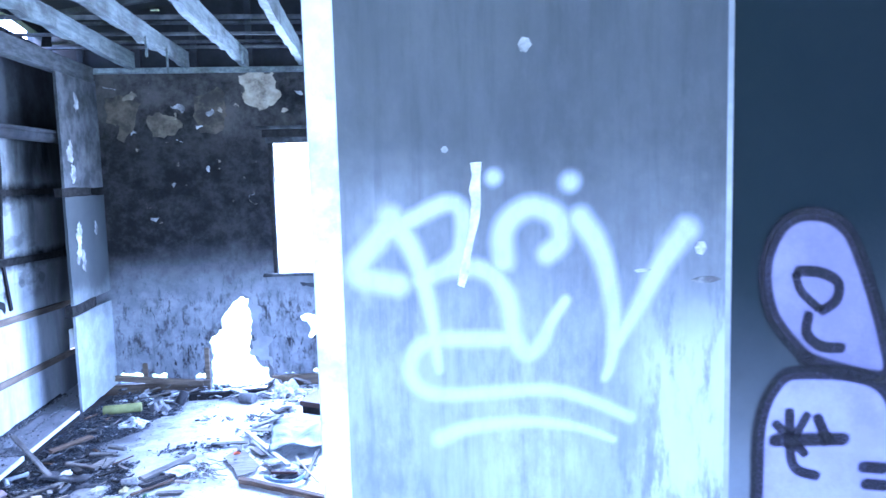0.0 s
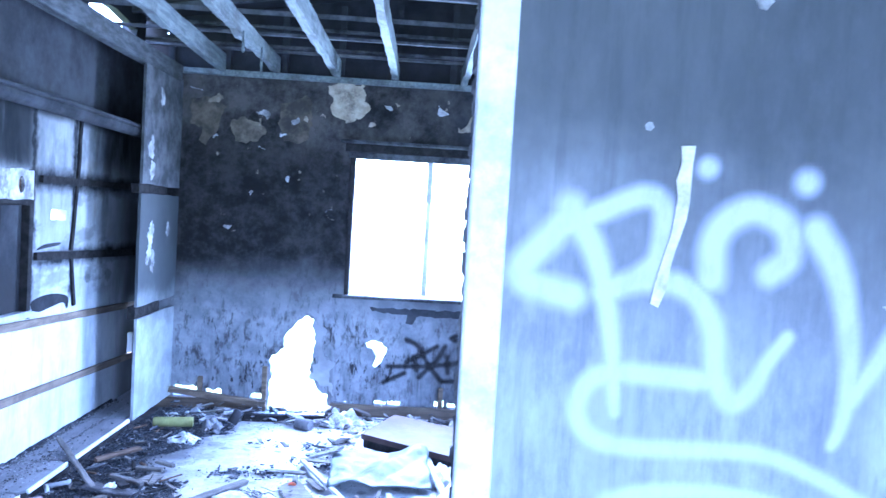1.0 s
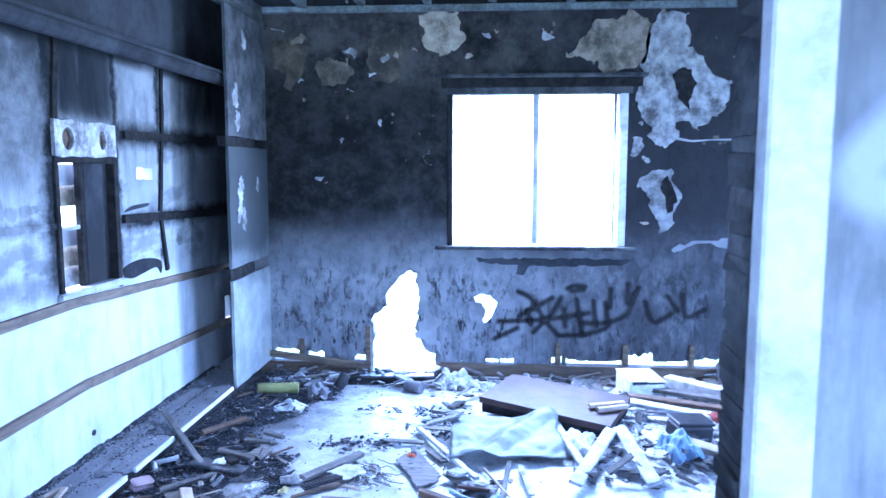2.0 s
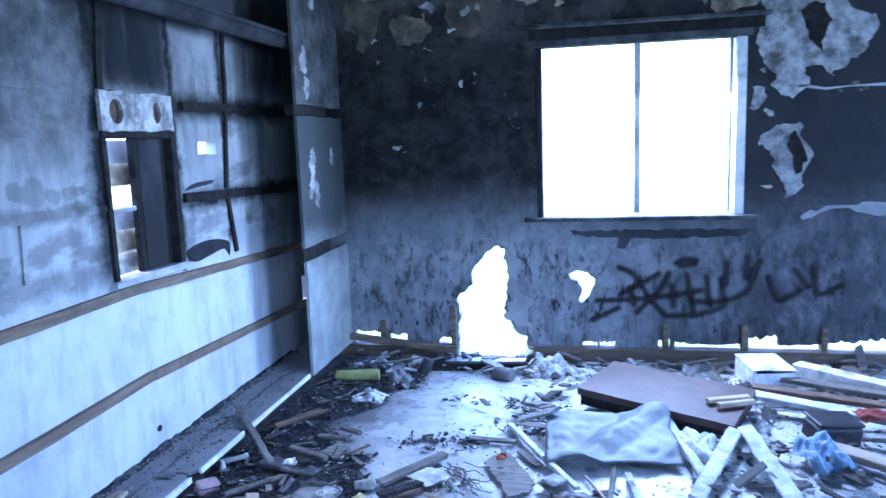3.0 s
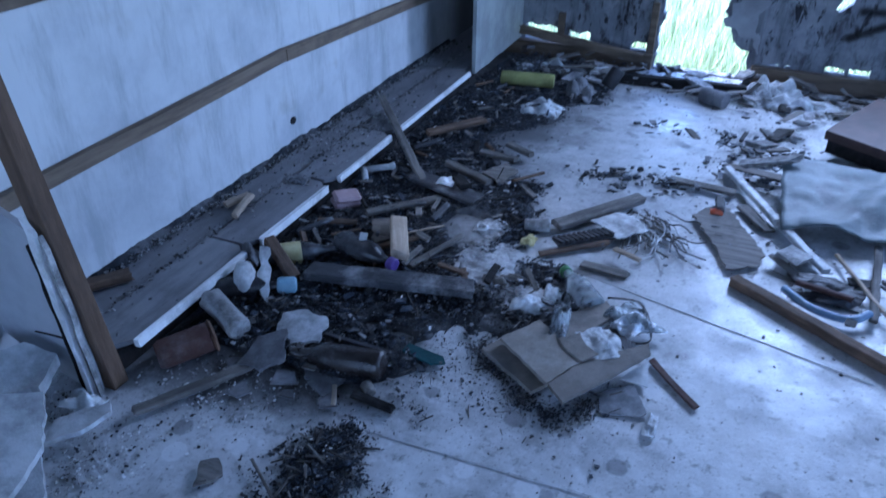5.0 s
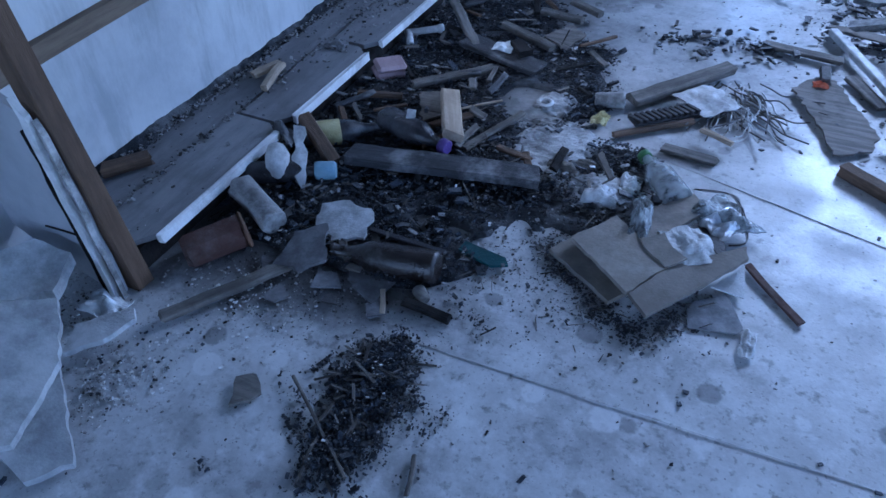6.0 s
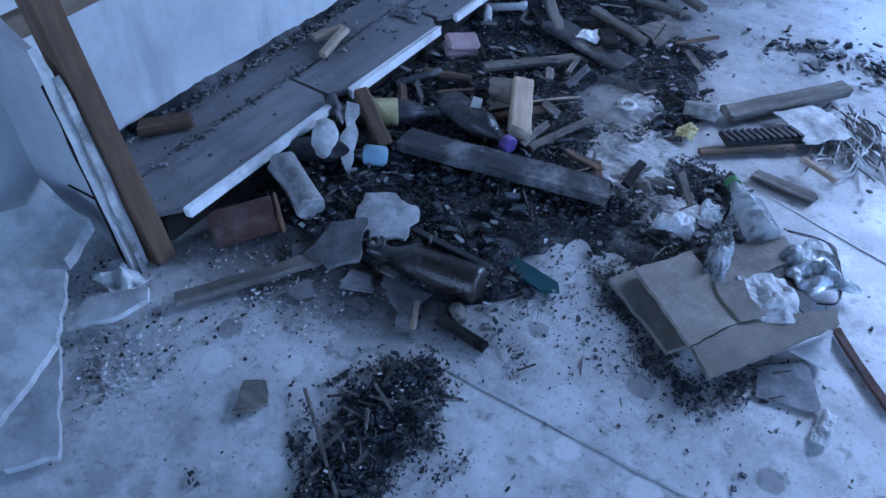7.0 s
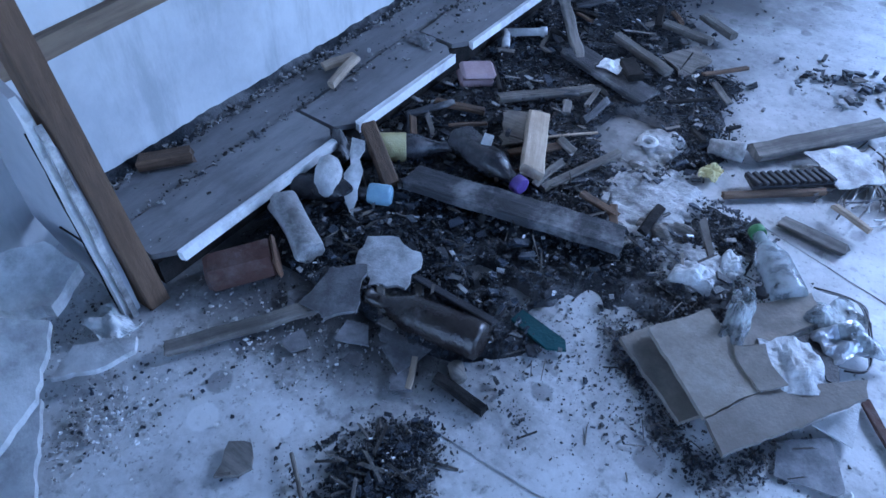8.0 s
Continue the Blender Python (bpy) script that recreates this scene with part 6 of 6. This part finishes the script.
crumple("rag", "dark crumpled rag under the sticks", "rag", (-0.3, 3.98, 0.004), (0.18, 0.14), 0.03, BLACKP, 25)
thing("cardboard_tube", "yellow-green tube lying by the partition", "tube", lathe([(0, 0.03), (0.02, 0.033), (0.98, 0.033), (1, 0.03)], (-1.71, 5.27, 0.03), (-1.46, 5.31, 0.03), 0.05), OLIVE)
crumple("grey_bag", "grey crumpled bag by the wall", "bag", (-1.32, 5.27, -0.01), (0.12, 0.16), 0.09, SLATE, 26)
crumple("grey_bag", "pale crumpled plastic sheet on the charcoal", "bag", (-1.42, 4.98, 0.0), (0.16, 0.14), 0.06, PLASTERB, 27)
thing("dark_roll", "short dark roll by the broken wall", "roll", lathe([(0, 0.03), (0.05, 0.035), (0.95, 0.035), (1, 0.03)], (-1.23, 5.42, 0.0), (-1.19, 5.46, 0.08)), BLACKP)
for k, (cx, cy, sx, sy, h) in enumerate(((-0.5, 5.56, 0.2, 0.12, 0.07), (-0.28, 5.62, 0.16, 0.1, 0.05), (-0.55, 5.66, 0.14, 0.1, 0.09), (-1.55, 5.65, 0.16, 0.1, 0.06), (-1.3, 5.68, 0.14, 0.1, 0.06), (-1.7, 5.6, 0.12, 0.1, 0.05), (0.05, 5.62, 0.12, 0.1, 0.05), (0.3, 5.6, 0.16, 0.1, 0.05), (-1.45, 5.45, 0.1, 0.08, 0.04), (0.45, 5.35, 0.12, 0.1, 0.05))):
    crumple("plaster_lump", "crumbled white plaster lump along the wall foot", "plaster", (cx, cy, -0.04), (sx, sy), h, PLASTERB if k % 2 else PAPER, 40 + k)
for cx, cy, sx, sy, h, sd in ((-0.5, 5.7, 0.22, 0.16, 0.13, 71), (-0.42, 5.62, 0.18, 0.12, 0.1, 72), (-0.56, 5.6, 0.12, 0.1, 0.08, 73)):
    crumple("plaster_lump", "white broken plaster heaped beside the hole", "plaster", (cx, cy, -0.04), (sx, sy), h, PAPER, sd)
thing("dark_can", "dull dark can lying in the wall opening", "can", lathe([(0, 0.034), (0.04, 0.04), (0.96, 0.04), (1, 0.034)], (-0.8, 5.5, 0.0), (-0.69, 5.44, 0.005), 0.12, seed=9), SLATE)
plank("charred_beam", "charred black timber along the broken wall foot", "beam", (-1.2, 5.62, -0.01), (-0.62, 5.66, -0.01), 0.045, 0.05, CHAR)
plank("brown_batten", "brown batten along the wall foot", "batten", (-1.8, 5.82, 0.115), (-1.14, 5.82, 0.04), 0.045, 0.04, PLATE)

# ---- loose rubble ----


def rubble(name, label, count, area, size, material, seed, flatness=0.5, long=1.0, lift=0.0, field=(-2.1, 2.35, 2.0, 5.88)):
    """Many small angular chips, scattered where area(x, y) allows, joined in one mesh."""
    r = np.random.default_rng(seed)
    cube = np.array([(x, y, z) for x in (-1, 1) for y in (-1, 1) for z in (-1, 1)], float)
    quads = np.array([(0, 1, 3, 2), (4, 6, 7, 5), (0, 4, 5, 1), (2, 3, 7, 6), (0, 2, 6, 4), (1, 5, 7, 3)])
    verts, faces, made = [], [], 0
    for _ in range(count * 12):
        if made >= count:
            break
        x, y = r.uniform(field[0], field[2]), r.uniform(field[1], field[3])
        if r.random() > area(x, y):
            continue
        s = size[0] * (size[1] / size[0]) ** (r.random() ** 1.8)
        c = cube * r.uniform(0.45, 1.0, (8, 3)) * np.array((s * (1 + (long - 1) * r.random()), s * r.uniform(0.5, 1.0), s * flatness * r.uniform(0.5, 1.1)))
        a, b = r.uniform(0, 6.283), r.uniform(-0.35, 0.35)
        ca, sa, cb, sb = math.cos(a), math.sin(a), math.cos(b), math.sin(b)
        m = np.array(((ca, -sa, 0), (sa, ca, 0), (0, 0, 1))) @ np.array(((cb, 0, sb), (0, 1, 0), (-sb, 0, cb)))
        c = c @ m.T
        base = 0.074 if x < -1.835 and y > 2.95 else ground_z(y) + bed(x, y)
        c += np.array((x, y, base - c[:, 2].min() - 0.001 + lift * r.random()))
        verts.append(c)
        faces.append(quads + 8 * made)
        made += 1
    me = bpy.data.meshes.new(name)
    me.from_pydata(np.concatenate(verts).tolist(), [], np.concatenate(faces).tolist())
    me.materials.append(material)
    return tagged(new(name, me), label, "rubble", kind="stuff")


def near(x, y, cx, cy, rx, ry):
    return math.exp(-((x - cx) / rx) ** 2 - ((y - cy) / ry) ** 2)


def beside(x, y, a, b, w):
    """1 on the stretch from a to b, fading over w metres."""
    t = max(0.0, min(1.0, ((x - a[0]) * (b[0] - a[0]) + (y - a[1]) * (b[1] - a[1])) / ((b[0] - a[0]) ** 2 + (b[1] - a[1]) ** 2)))
    return math.exp(-((x - a[0] - t * (b[0] - a[0])) ** 2 + (y - a[1] - t * (b[1] - a[1])) ** 2) / w ** 2)


def blot(x, y, s, seed):
    return noise.noise(Vector((x * s + seed, y * s - seed, seed * 0.7)))


def burnt(x, y):
    """How thick the charcoal lies."""
    if x < -1.83 or y < 3.12:
        return 0.0
    edge = -1.12 + 0.22 * blot(x, y, 2.4, 3) + (0.1 if y < 3.8 else -0.05) - (0.16 if 4.3 < y < 5.2 else 0)
    if y < 3.42:
        edge = min(edge, -1.24 + 1.0 * (y - 3.15))
    edge += 0.26 * near(x, y, -1.0, 3.56, 0.25, 0.14)
    d = (edge - x) / 0.12
    if x > -1.5 and 3.62 < y < 4.0:  # bare lino shows between the drifts
        d *= max(0.0, min(1.0, 1.0 - 2.6 * blot(x, y, 5.5, 14)))
    wob = 1 + 1.3 * blot(x, y, 11, 4) + 0.8 * blot(x, y, 28, 6)
    d -= max(0.0, wob) * (5.0 * near(x, y, -1.165, 3.365, 0.085, 0.065) + 4.5 * near(x, y, -1.355, 3.335, 0.055, 0.05) + 3.5 * near(x, y, -1.2, 3.7, 0.08, 0.1) + 2.5 * near(x, y, -1.05, 3.58, 0.06, 0.06))
    return max(0.0, min(1.0, d)) * (0.55 + 0.45 * min(1, max(0, blot(x, y, 6, 8) * 2 + 0.6)))


def ash(x, y):
    k = near(x, y, -1.25, 2.77, 0.11, 0.13) + 0.85 * near(x, y, -1.26, 2.94, 0.08, 0.1)
    k += 0.38 * blot(x, y, 9, 2) + 0.3 * blot(x, y, 26, 5)
    return max(0.0, min(1.0, (k - 0.18) / 0.75)) ** 1.8


def far_side(x, y):
    if x < -1.8 or (-0.48 < x < 0.15 and 4.2 < y < 4.78):
        return 0.0
    k = 0.9 * max(0, min(1, (y - 5.35) / 0.25)) + max(0, min(1, (x + 0.1 + 0.25 * blot(x, y, 2.5, 5)) / 0.25)) * max(0, min(1, (y - 4.0) / 0.2))
    k += 0.7 * near(x, y, -0.45, 4.45, 0.18, 0.35) + 0.6 * near(x, y, -0.95, 4.45, 0.16, 0.07) + 0.35 * near(x, y, -0.3, 3.98, 0.15, 0.15) + 0.5 * near(x, y, -0.95, 4.98, 0.3, 0.04) + 0.4 * near(x, y, -0.5, 5.1, 0.2, 0.3)
    return min(1, k) * (0.5 + 0.5 * (blot(x, y, 5, 6) > -0.15))


def anywhere(x, y):
    return 0.0 if x < -1.83 or x > 1.2 else 0.08 + 0.3 * max(0, blot(x, y, 3, 9))


def ledge_dirt(x, y):
    if x > -1.85 or y < 2.97 or y > 5.6:
        return 0.0
    return 0.9 * near(x, 0, -2.1, 0, 0.025, 1) + 0.75 * near(x, 0, -1.977, 0, 0.014, 1) * (blot(x, y, 4, 4) > -0.25) + 0.45 * near(x, y, -1.95, 4.25, 0.1, 0.35) + 0.02


def post_crumbs(x, y):
    return near(x, y, -1.7, 2.7, 0.08, 0.09) + 0.5 * near(x, y, -1.62, 2.95, 0.12, 0.1) + 0.6 * near(x, y, -1.9, 2.8, 0.1, 0.08)


def bed(x, y):
    """How high the burnt earth stands over the floor."""
    return max(0.0, -0.012 + 0.028 * min(1, burnt(x, y) * 1.6) * 0.85, -0.012 + 0.024 * min(1, ash(x, y) * 1.6) * 0.85)


COAL = worn("loose_charcoal", (0.007, 0.01, 0.017), (0.02, 0.028, 0.044), dirt=(0.01, 0.014, 0.021), scale=40, amount=0.3, rough=0.42, spec=0.55, vary=0.7)
GRIT = worn("mixed_grey_grit", (0.1, 0.1, 0.105), (0.3, 0.3, 0.3), scale=40, amount=0.3, vary=0.8)
SPLINT = worn("mixed_burnt_splinters", (0.03, 0.03, 0.03), (0.16, 0.148, 0.135), scale=20, amount=0.4, vary=0.8)
SCRAP = worn("mixed_pale_scraps", (0.4, 0.4, 0.4), (0.66, 0.66, 0.66), scale=20, amount=0.4, vary=0.5)

EARTH = worn("burnt_earth_and_ash", (0.008, 0.01, 0.014), (0.035, 0.038, 0.045), dirt=(0.2, 0.202, 0.21), scale=16, amount=0.55, rough=0.85, spec=0.2, depth=0.004)
DUST = worn("pale_grey_ash", (0.22, 0.222, 0.228), (0.46, 0.465, 0.47), dirt=(0.05, 0.05, 0.052), scale=15, amount=0.75, rough=0.95, spec=0.1, depth=0.004)

# short charred slats and sticks lying about in the charcoal
r = random.Random(77)
for k in range(46):
    while True:
        x, y = r.uniform(-1.78, -1.15), r.uniform(3.55, 5.25)
        if burnt(x, y) > 0.45:
            break
    a, l, w = r.uniform(0, 3.14), r.uniform(0.04, 0.13), r.uniform(0.008, 0.022)
    z = 0.02 + ground_z(y) + bed(x, y)
    dx, dy = math.cos(a) * l / 2, math.sin(a) * l / 2
    mat, lab = ((CHAR, "short charred black stick in the charcoal"), (WOODGREY, "short weathered grey stick in the charcoal"), (CHARPLANK, "dusty charred stick in the charcoal"), (WOODBROWN, "short brown stick in the charcoal"))[k % 4]
    plank("stick", lab, "stick", (x - dx, y - dy, z), (x + dx, y + dy, z + r.uniform(-0.004, 0.012)), w, r.uniform(0.006, 0.012), mat, r.uniform(-0.4, 0.4), 0.002, "sticks in the charcoal")

# beds of burnt earth under the chips
for nm, lab, fn, box2, hmax in (("burnt_earth", "bed of black charcoal and burnt earth", burnt, (-1.83, 3.1, -0.95, 5.7), 0.016), ("ash_heap", "small heap of black ash on the lino", ash, (-1.5, 2.6, -1.05, 3.15), 0.004)):
    bm = bmesh.new()
    nx, ny = int((box2[2] - box2[0]) / 0.015), int((box2[3] - box2[1]) / 0.015)
    grid = [[bm.verts.new((box2[0] + i * 0.015, box2[1] + j * 0.015, 0)) for i in range(nx + 1)] for j in range(ny + 1)]
    hot = {}
    for row in grid:
        for v in row:
            k = fn(v.co.x, v.co.y)
            hot[v] = k
            v.co.z = ground_z(v.co.y) - 0.012 + (0.012 + hmax) * min(1, k * 1.6) * (0.75 + 0.5 * noise.noise(v.co * 14)) + 0.004 * noise.noise(v.co * 60)
    for j in range(ny):
        for i in range(nx):
            q = (grid[j][i], grid[j][i + 1], grid[j + 1][i + 1], grid[j + 1][i])
            if max(hot[v] for v in q) > (0.05 if fn is burnt else 0.8):
                bm.faces.new(q).smooth = True
    bmesh.ops.delete(bm, geom=[v for v in bm.verts if not v.link_faces], context="VERTS")
    thing(nm, lab, "rubble", bm, EARTH, "stuff")

# low drifts of pale ash on the charcoal
for nm, cx, cy, sx, sy, h, sd in (("ash_drift", -1.2, 3.72, 0.26, 0.3, 0.01, 51), ("ash_drift", -1.05, 3.6, 0.17, 0.17, 0.012, 52), ("ash_drift", -1.27, 3.93, 0.12, 0.12, 0.005, 54)):
    bm = bmesh.new()
    bmesh.ops.create_grid(bm, x_segments=44, y_segments=44, size=0.5)
    for v in bm.verts:
        u = v.co.copy()
        p = Vector((cx + u.x * sx, cy + u.y * sy, sd))
        k = max(0.0, 1 - 3.6 * (u.x * u.x + u.y * u.y) + 0.5 * noise.noise(p * 16) + 0.35 * noise.noise(p * 45))
        v.co = Vector((p.x, p.y, -0.006 + min(1.0, k * 1.6) * 0.023 + h * 0.6 * k + 0.0025 * noise.noise(p * 90) + 0.003 * noise.noise(p * 30)))
    tagged(thing(nm, "low drift of pale grey ash and plaster dust", "ash", bm, DUST, "stuff"))
rubble("charcoal_chips", "loose black charcoal chips over the lino", 36000, burnt, (0.0008, 0.0052), COAL, 1, 0.75, 1.7, 0.012, (-1.83, 3.1, -0.9, 5.8))
rubble("ash_chips", "loose black ash and grit in a small heap", 9000, ash, (0.0007, 0.0038), COAL, 2, 0.75, 1.6, 0.01, (-1.5, 2.6, -1.05, 3.15))
rubble("charred_clumps", "clumps of black char and scraps on the bare lino", 900, lambda x, y: min(1, 1.1 * beside(x, y, (-1.05, 4.46), (-0.8, 4.49), 0.075) + 0.9 * beside(x, y, (-0.93, 5.02), (-0.55, 4.98), 0.045) + 0.9 * beside(x, y, (-0.55, 4.96), (-0.32, 4.8), 0.1) + 0.8 * beside(x, y, (-0.6, 4.72), (-0.43, 4.64), 0.08)) * (0.12 + 0.95 * (blot(x, y, 13, 7) > 0.05)), (0.002, 0.012), COAL, 46, 0.55, 2.2, 0.015, (-1.2, 4.3, -0.2, 5.15))
rubble("charcoal_lumps", "black charcoal lumps and burnt flakes over the lino", 1500, lambda x, y: burnt(x, y) + 0.12 * far_side(x, y), (0.004, 0.014), COAL, 41, 0.45, 1.8, 0.014)
rubble("grey_flakes", "grey flakes of board and glass in the charcoal", 1700, lambda x, y: 0.8 * burnt(x, y) + 0.3 * far_side(x, y), (0.002, 0.011), GRIT, 42, 0.2, 1.8, 0.02)
rubble("ash_lumps", "black lumps in the ash heap", 130, ash, (0.004, 0.01), COAL, 43, 0.6, 1.6, 0.008, (-1.5, 2.6, -1.05, 3.15))


def ply_dirt(x, y):
    k = beside(x, y, (-1.1, 3.35), (-0.93, 3.235), 0.022) + beside(x, y, (-0.93, 3.24), (-0.85, 3.2), 0.028) + 0.8 * beside(x, y, (-0.84, 3.215), (-0.76, 3.34), 0.025) + 0.5 * beside(x, y, (-1.1, 3.37), (-0.97, 3.5), 0.03)
    return min(1.0, k) * (0.4 + 0.9 * max(0.0, blot(x, y, 14, 3) + 0.3)) + 0.06 * near(x, y, -0.98, 3.2, 0.15, 0.08)


rubble("ply_soot", "black grit lying along the plywood stack", 3400, ply_dirt, (0.0007, 0.0042), COAL, 44, 0.6, 1.8, 0.005, (-1.25, 3.05, -0.6, 3.6))
rubble("ply_straw", "straw and thin roots along the plywood stack", 90, ply_dirt, (0.001, 0.0022), SPLINT, 45, 0.5, 18.0, 0.008, (-1.2, 3.1, -0.65, 3.55))
rubble("ash_grit", "pale grit mixed into the ash heap", 420, ash, (0.0006, 0.003), SCRAP, 22, 0.6, 1.8, 0.012, (-1.5, 2.6, -1.05, 3.15))
rubble("ash_twigs", "thin burnt twigs in the ash heap", 60, ash, (0.003, 0.006), SPLINT, 23, 0.4, 9.0, 0.012, (-1.5, 2.6, -1.05, 3.15))
rubble("charcoal_twigs", "thin twigs and straw in the charcoal", 700, burnt, (0.0012, 0.0032), SPLINT, 24, 0.5, 16.0, 0.022, (-1.83, 3.1, -0.9, 5.8))
rubble("grey_grit", "grey grit and glass crumbs over the rubble", 15000, lambda x, y: 0.6 * burnt(x, y) + 0.15 * ash(x, y) + 0.6 * far_side(x, y), (0.0008, 0.006), GRIT, 3, 0.5, 1.6, 0.015)
rubble("burnt_splinters", "burnt wood splinters scattered in the rubble", 420, lambda x, y: 0.8 * burnt(x, y) + 0.5 * far_side(x, y) + 0.1 * ash(x, y), (0.004, 0.013), SPLINT, 4, 0.26, 6.0, 0.025)
rubble("pale_scraps", "pale paper and plaster scraps in the rubble", 1000, lambda x, y: 0.35 * burnt(x, y) + 0.7 * far_side(x, y), (0.0015, 0.011), SCRAP, 5, 0.25, 2.0, 0.02)
rubble("far_rubble", "mixed board and plaster rubble by the far wall", 360, far_side, (0.015, 0.06), GRIT, 6, 0.3, 2.2, 0.05)
rubble("far_splinters", "mixed broken slats by the far wall", 160, far_side, (0.02, 0.05), SPLINT, 7, 0.2, 4.0, 0.05)
rubble("bottle_grit", "grey grit and glass crumbs round the brown bottle", 1800, lambda x, y: near(x, y, -1.5, 3.06, 0.2, 0.1) + 0.6 * near(x, y, -1.25, 3.3, 0.15, 0.12) + 0.4 * near(x, y, -0.95, 3.25, 0.15, 0.05), (0.0006, 0.003), GRIT, 31, 0.6, 1.7, 0.003, (-1.85, 2.85, -0.8, 3.5))
rubble("bottle_soot", "black grit round the brown bottle and plywood", 1300, lambda x, y: near(x, y, -1.5, 3.1, 0.22, 0.1) + 0.8 * near(x, y, -1.28, 3.3, 0.15, 0.12) + 0.6 * near(x, y, -0.97, 3.24, 0.15, 0.05) + 0.6 * near(x, y, -0.8, 3.25, 0.12, 0.04), (0.0006, 0.003), COAL, 32, 0.6, 1.7, 0.003, (-1.85, 2.85, -0.6, 3.5))
rubble("floor_crumbs", "dark crumbs scattered over the lino", 2800, anywhere, (0.0007, 0.005), GRIT, 8, 0.6, 1.6)
rubble("floor_soot_crumbs", "black crumbs scattered over the lino", 800, anywhere, (0.0007, 0.006), COAL, 9, 0.5, 1.8)
rubble("ledge_crumbs", "grit and crumbs lying along the ledge", 1700, ledge_dirt, (0.001, 0.0055), GRIT, 10, 0.7, 1.4, 0.004, (-2.1, 2.97, -1.84, 5.6))
bm = bmesh.new()
rows = []
for i in range(180):
    y = 2.97 + i * 0.0145
    h = 0.02 + 0.012 * noise.noise(Vector((y * 5, 1, 2))) + 0.008 * noise.noise(Vector((y * 25, 4, 2)))
    w = 0.03 + 0.018 * noise.noise(Vector((y * 6, 7, 1))) + 0.01 * noise.noise(Vector((y * 30, 2, 9)))
    rows.append([bm.verts.new((LW - 0.002 + w * f, y, 0.068 + (h + 0.006) * (1 - f) ** 1.5 + 0.003 * noise.noise(Vector((y * 60, f * 5, 3))))) for f in (0, 0.25, 0.5, 0.75, 1.0)])
for r0, r1 in zip(rows, rows[1:]):
    for i in range(4):
        bm.faces.new((r0[i], r0[i + 1], r1[i + 1], r1[i])).smooth = True
thing("ledge_drift", "dark dirt drifted along the foot of the white wall", "dirt", bm, EARTH, "stuff")
rubble("ledge_lumps", "dark grit along the foot of the white wall", 900, lambda x, y: near(x, 0, -2.085, 0, 0.022, 1) * (0.5 + 0.9 * max(0, blot(x, y, 5, 7))), (0.0015, 0.007), GRIT, 61, 0.8, 1.5, 0.008, (-2.1, 2.97, -2.03, 5.6))
rubble("ledge_flakes", "pale paint flakes lying on the ledge", 240, ledge_dirt, (0.003, 0.009), GRIT, 62, 0.35, 1.6, 0.004, (-2.1, 2.97, -1.84, 5.6))
rubble("ledge_soot", "black crumbs lying along the ledge", 600, ledge_dirt, (0.001, 0.006), COAL, 11, 0.6, 1.6, 0.004, (-2.1, 2.97, -1.84, 5.6))
rubble("plaster_crumbs", "white plaster crumbs scattered round the post", 1800, post_crumbs, (0.0008, 0.0042), SCRAP, 12, 0.6, 1.4, 0.004, (-2.1, 2.5, -1.4, 3.2))
rubble("post_soot", "black crumbs round the post foot", 350, post_crumbs, (0.0008, 0.0042), COAL, 13, 0.6, 1.4, 0.004, (-2.1, 2.5, -1.4, 3.2))

# lino seams: the lifted edge of one sheet over the next
for k, (p, q) in enumerate((((-1.25, 3.01), (-0.3, 3.06)), ((-1.53, 2.64), (-1.36, 2.61)), ((-0.98, 3.81), (-0.2, 3.62)), ((-1.05, 2.62), (0.1, 2.66)))):
    plank("lino_edge", "curled edge of a lino sheet", "floor edge", (*p, 0.0015), (*q, 0.0015), 0.004, 0.0018, LINO, 0, 0.0012)["kind"] = "structure"
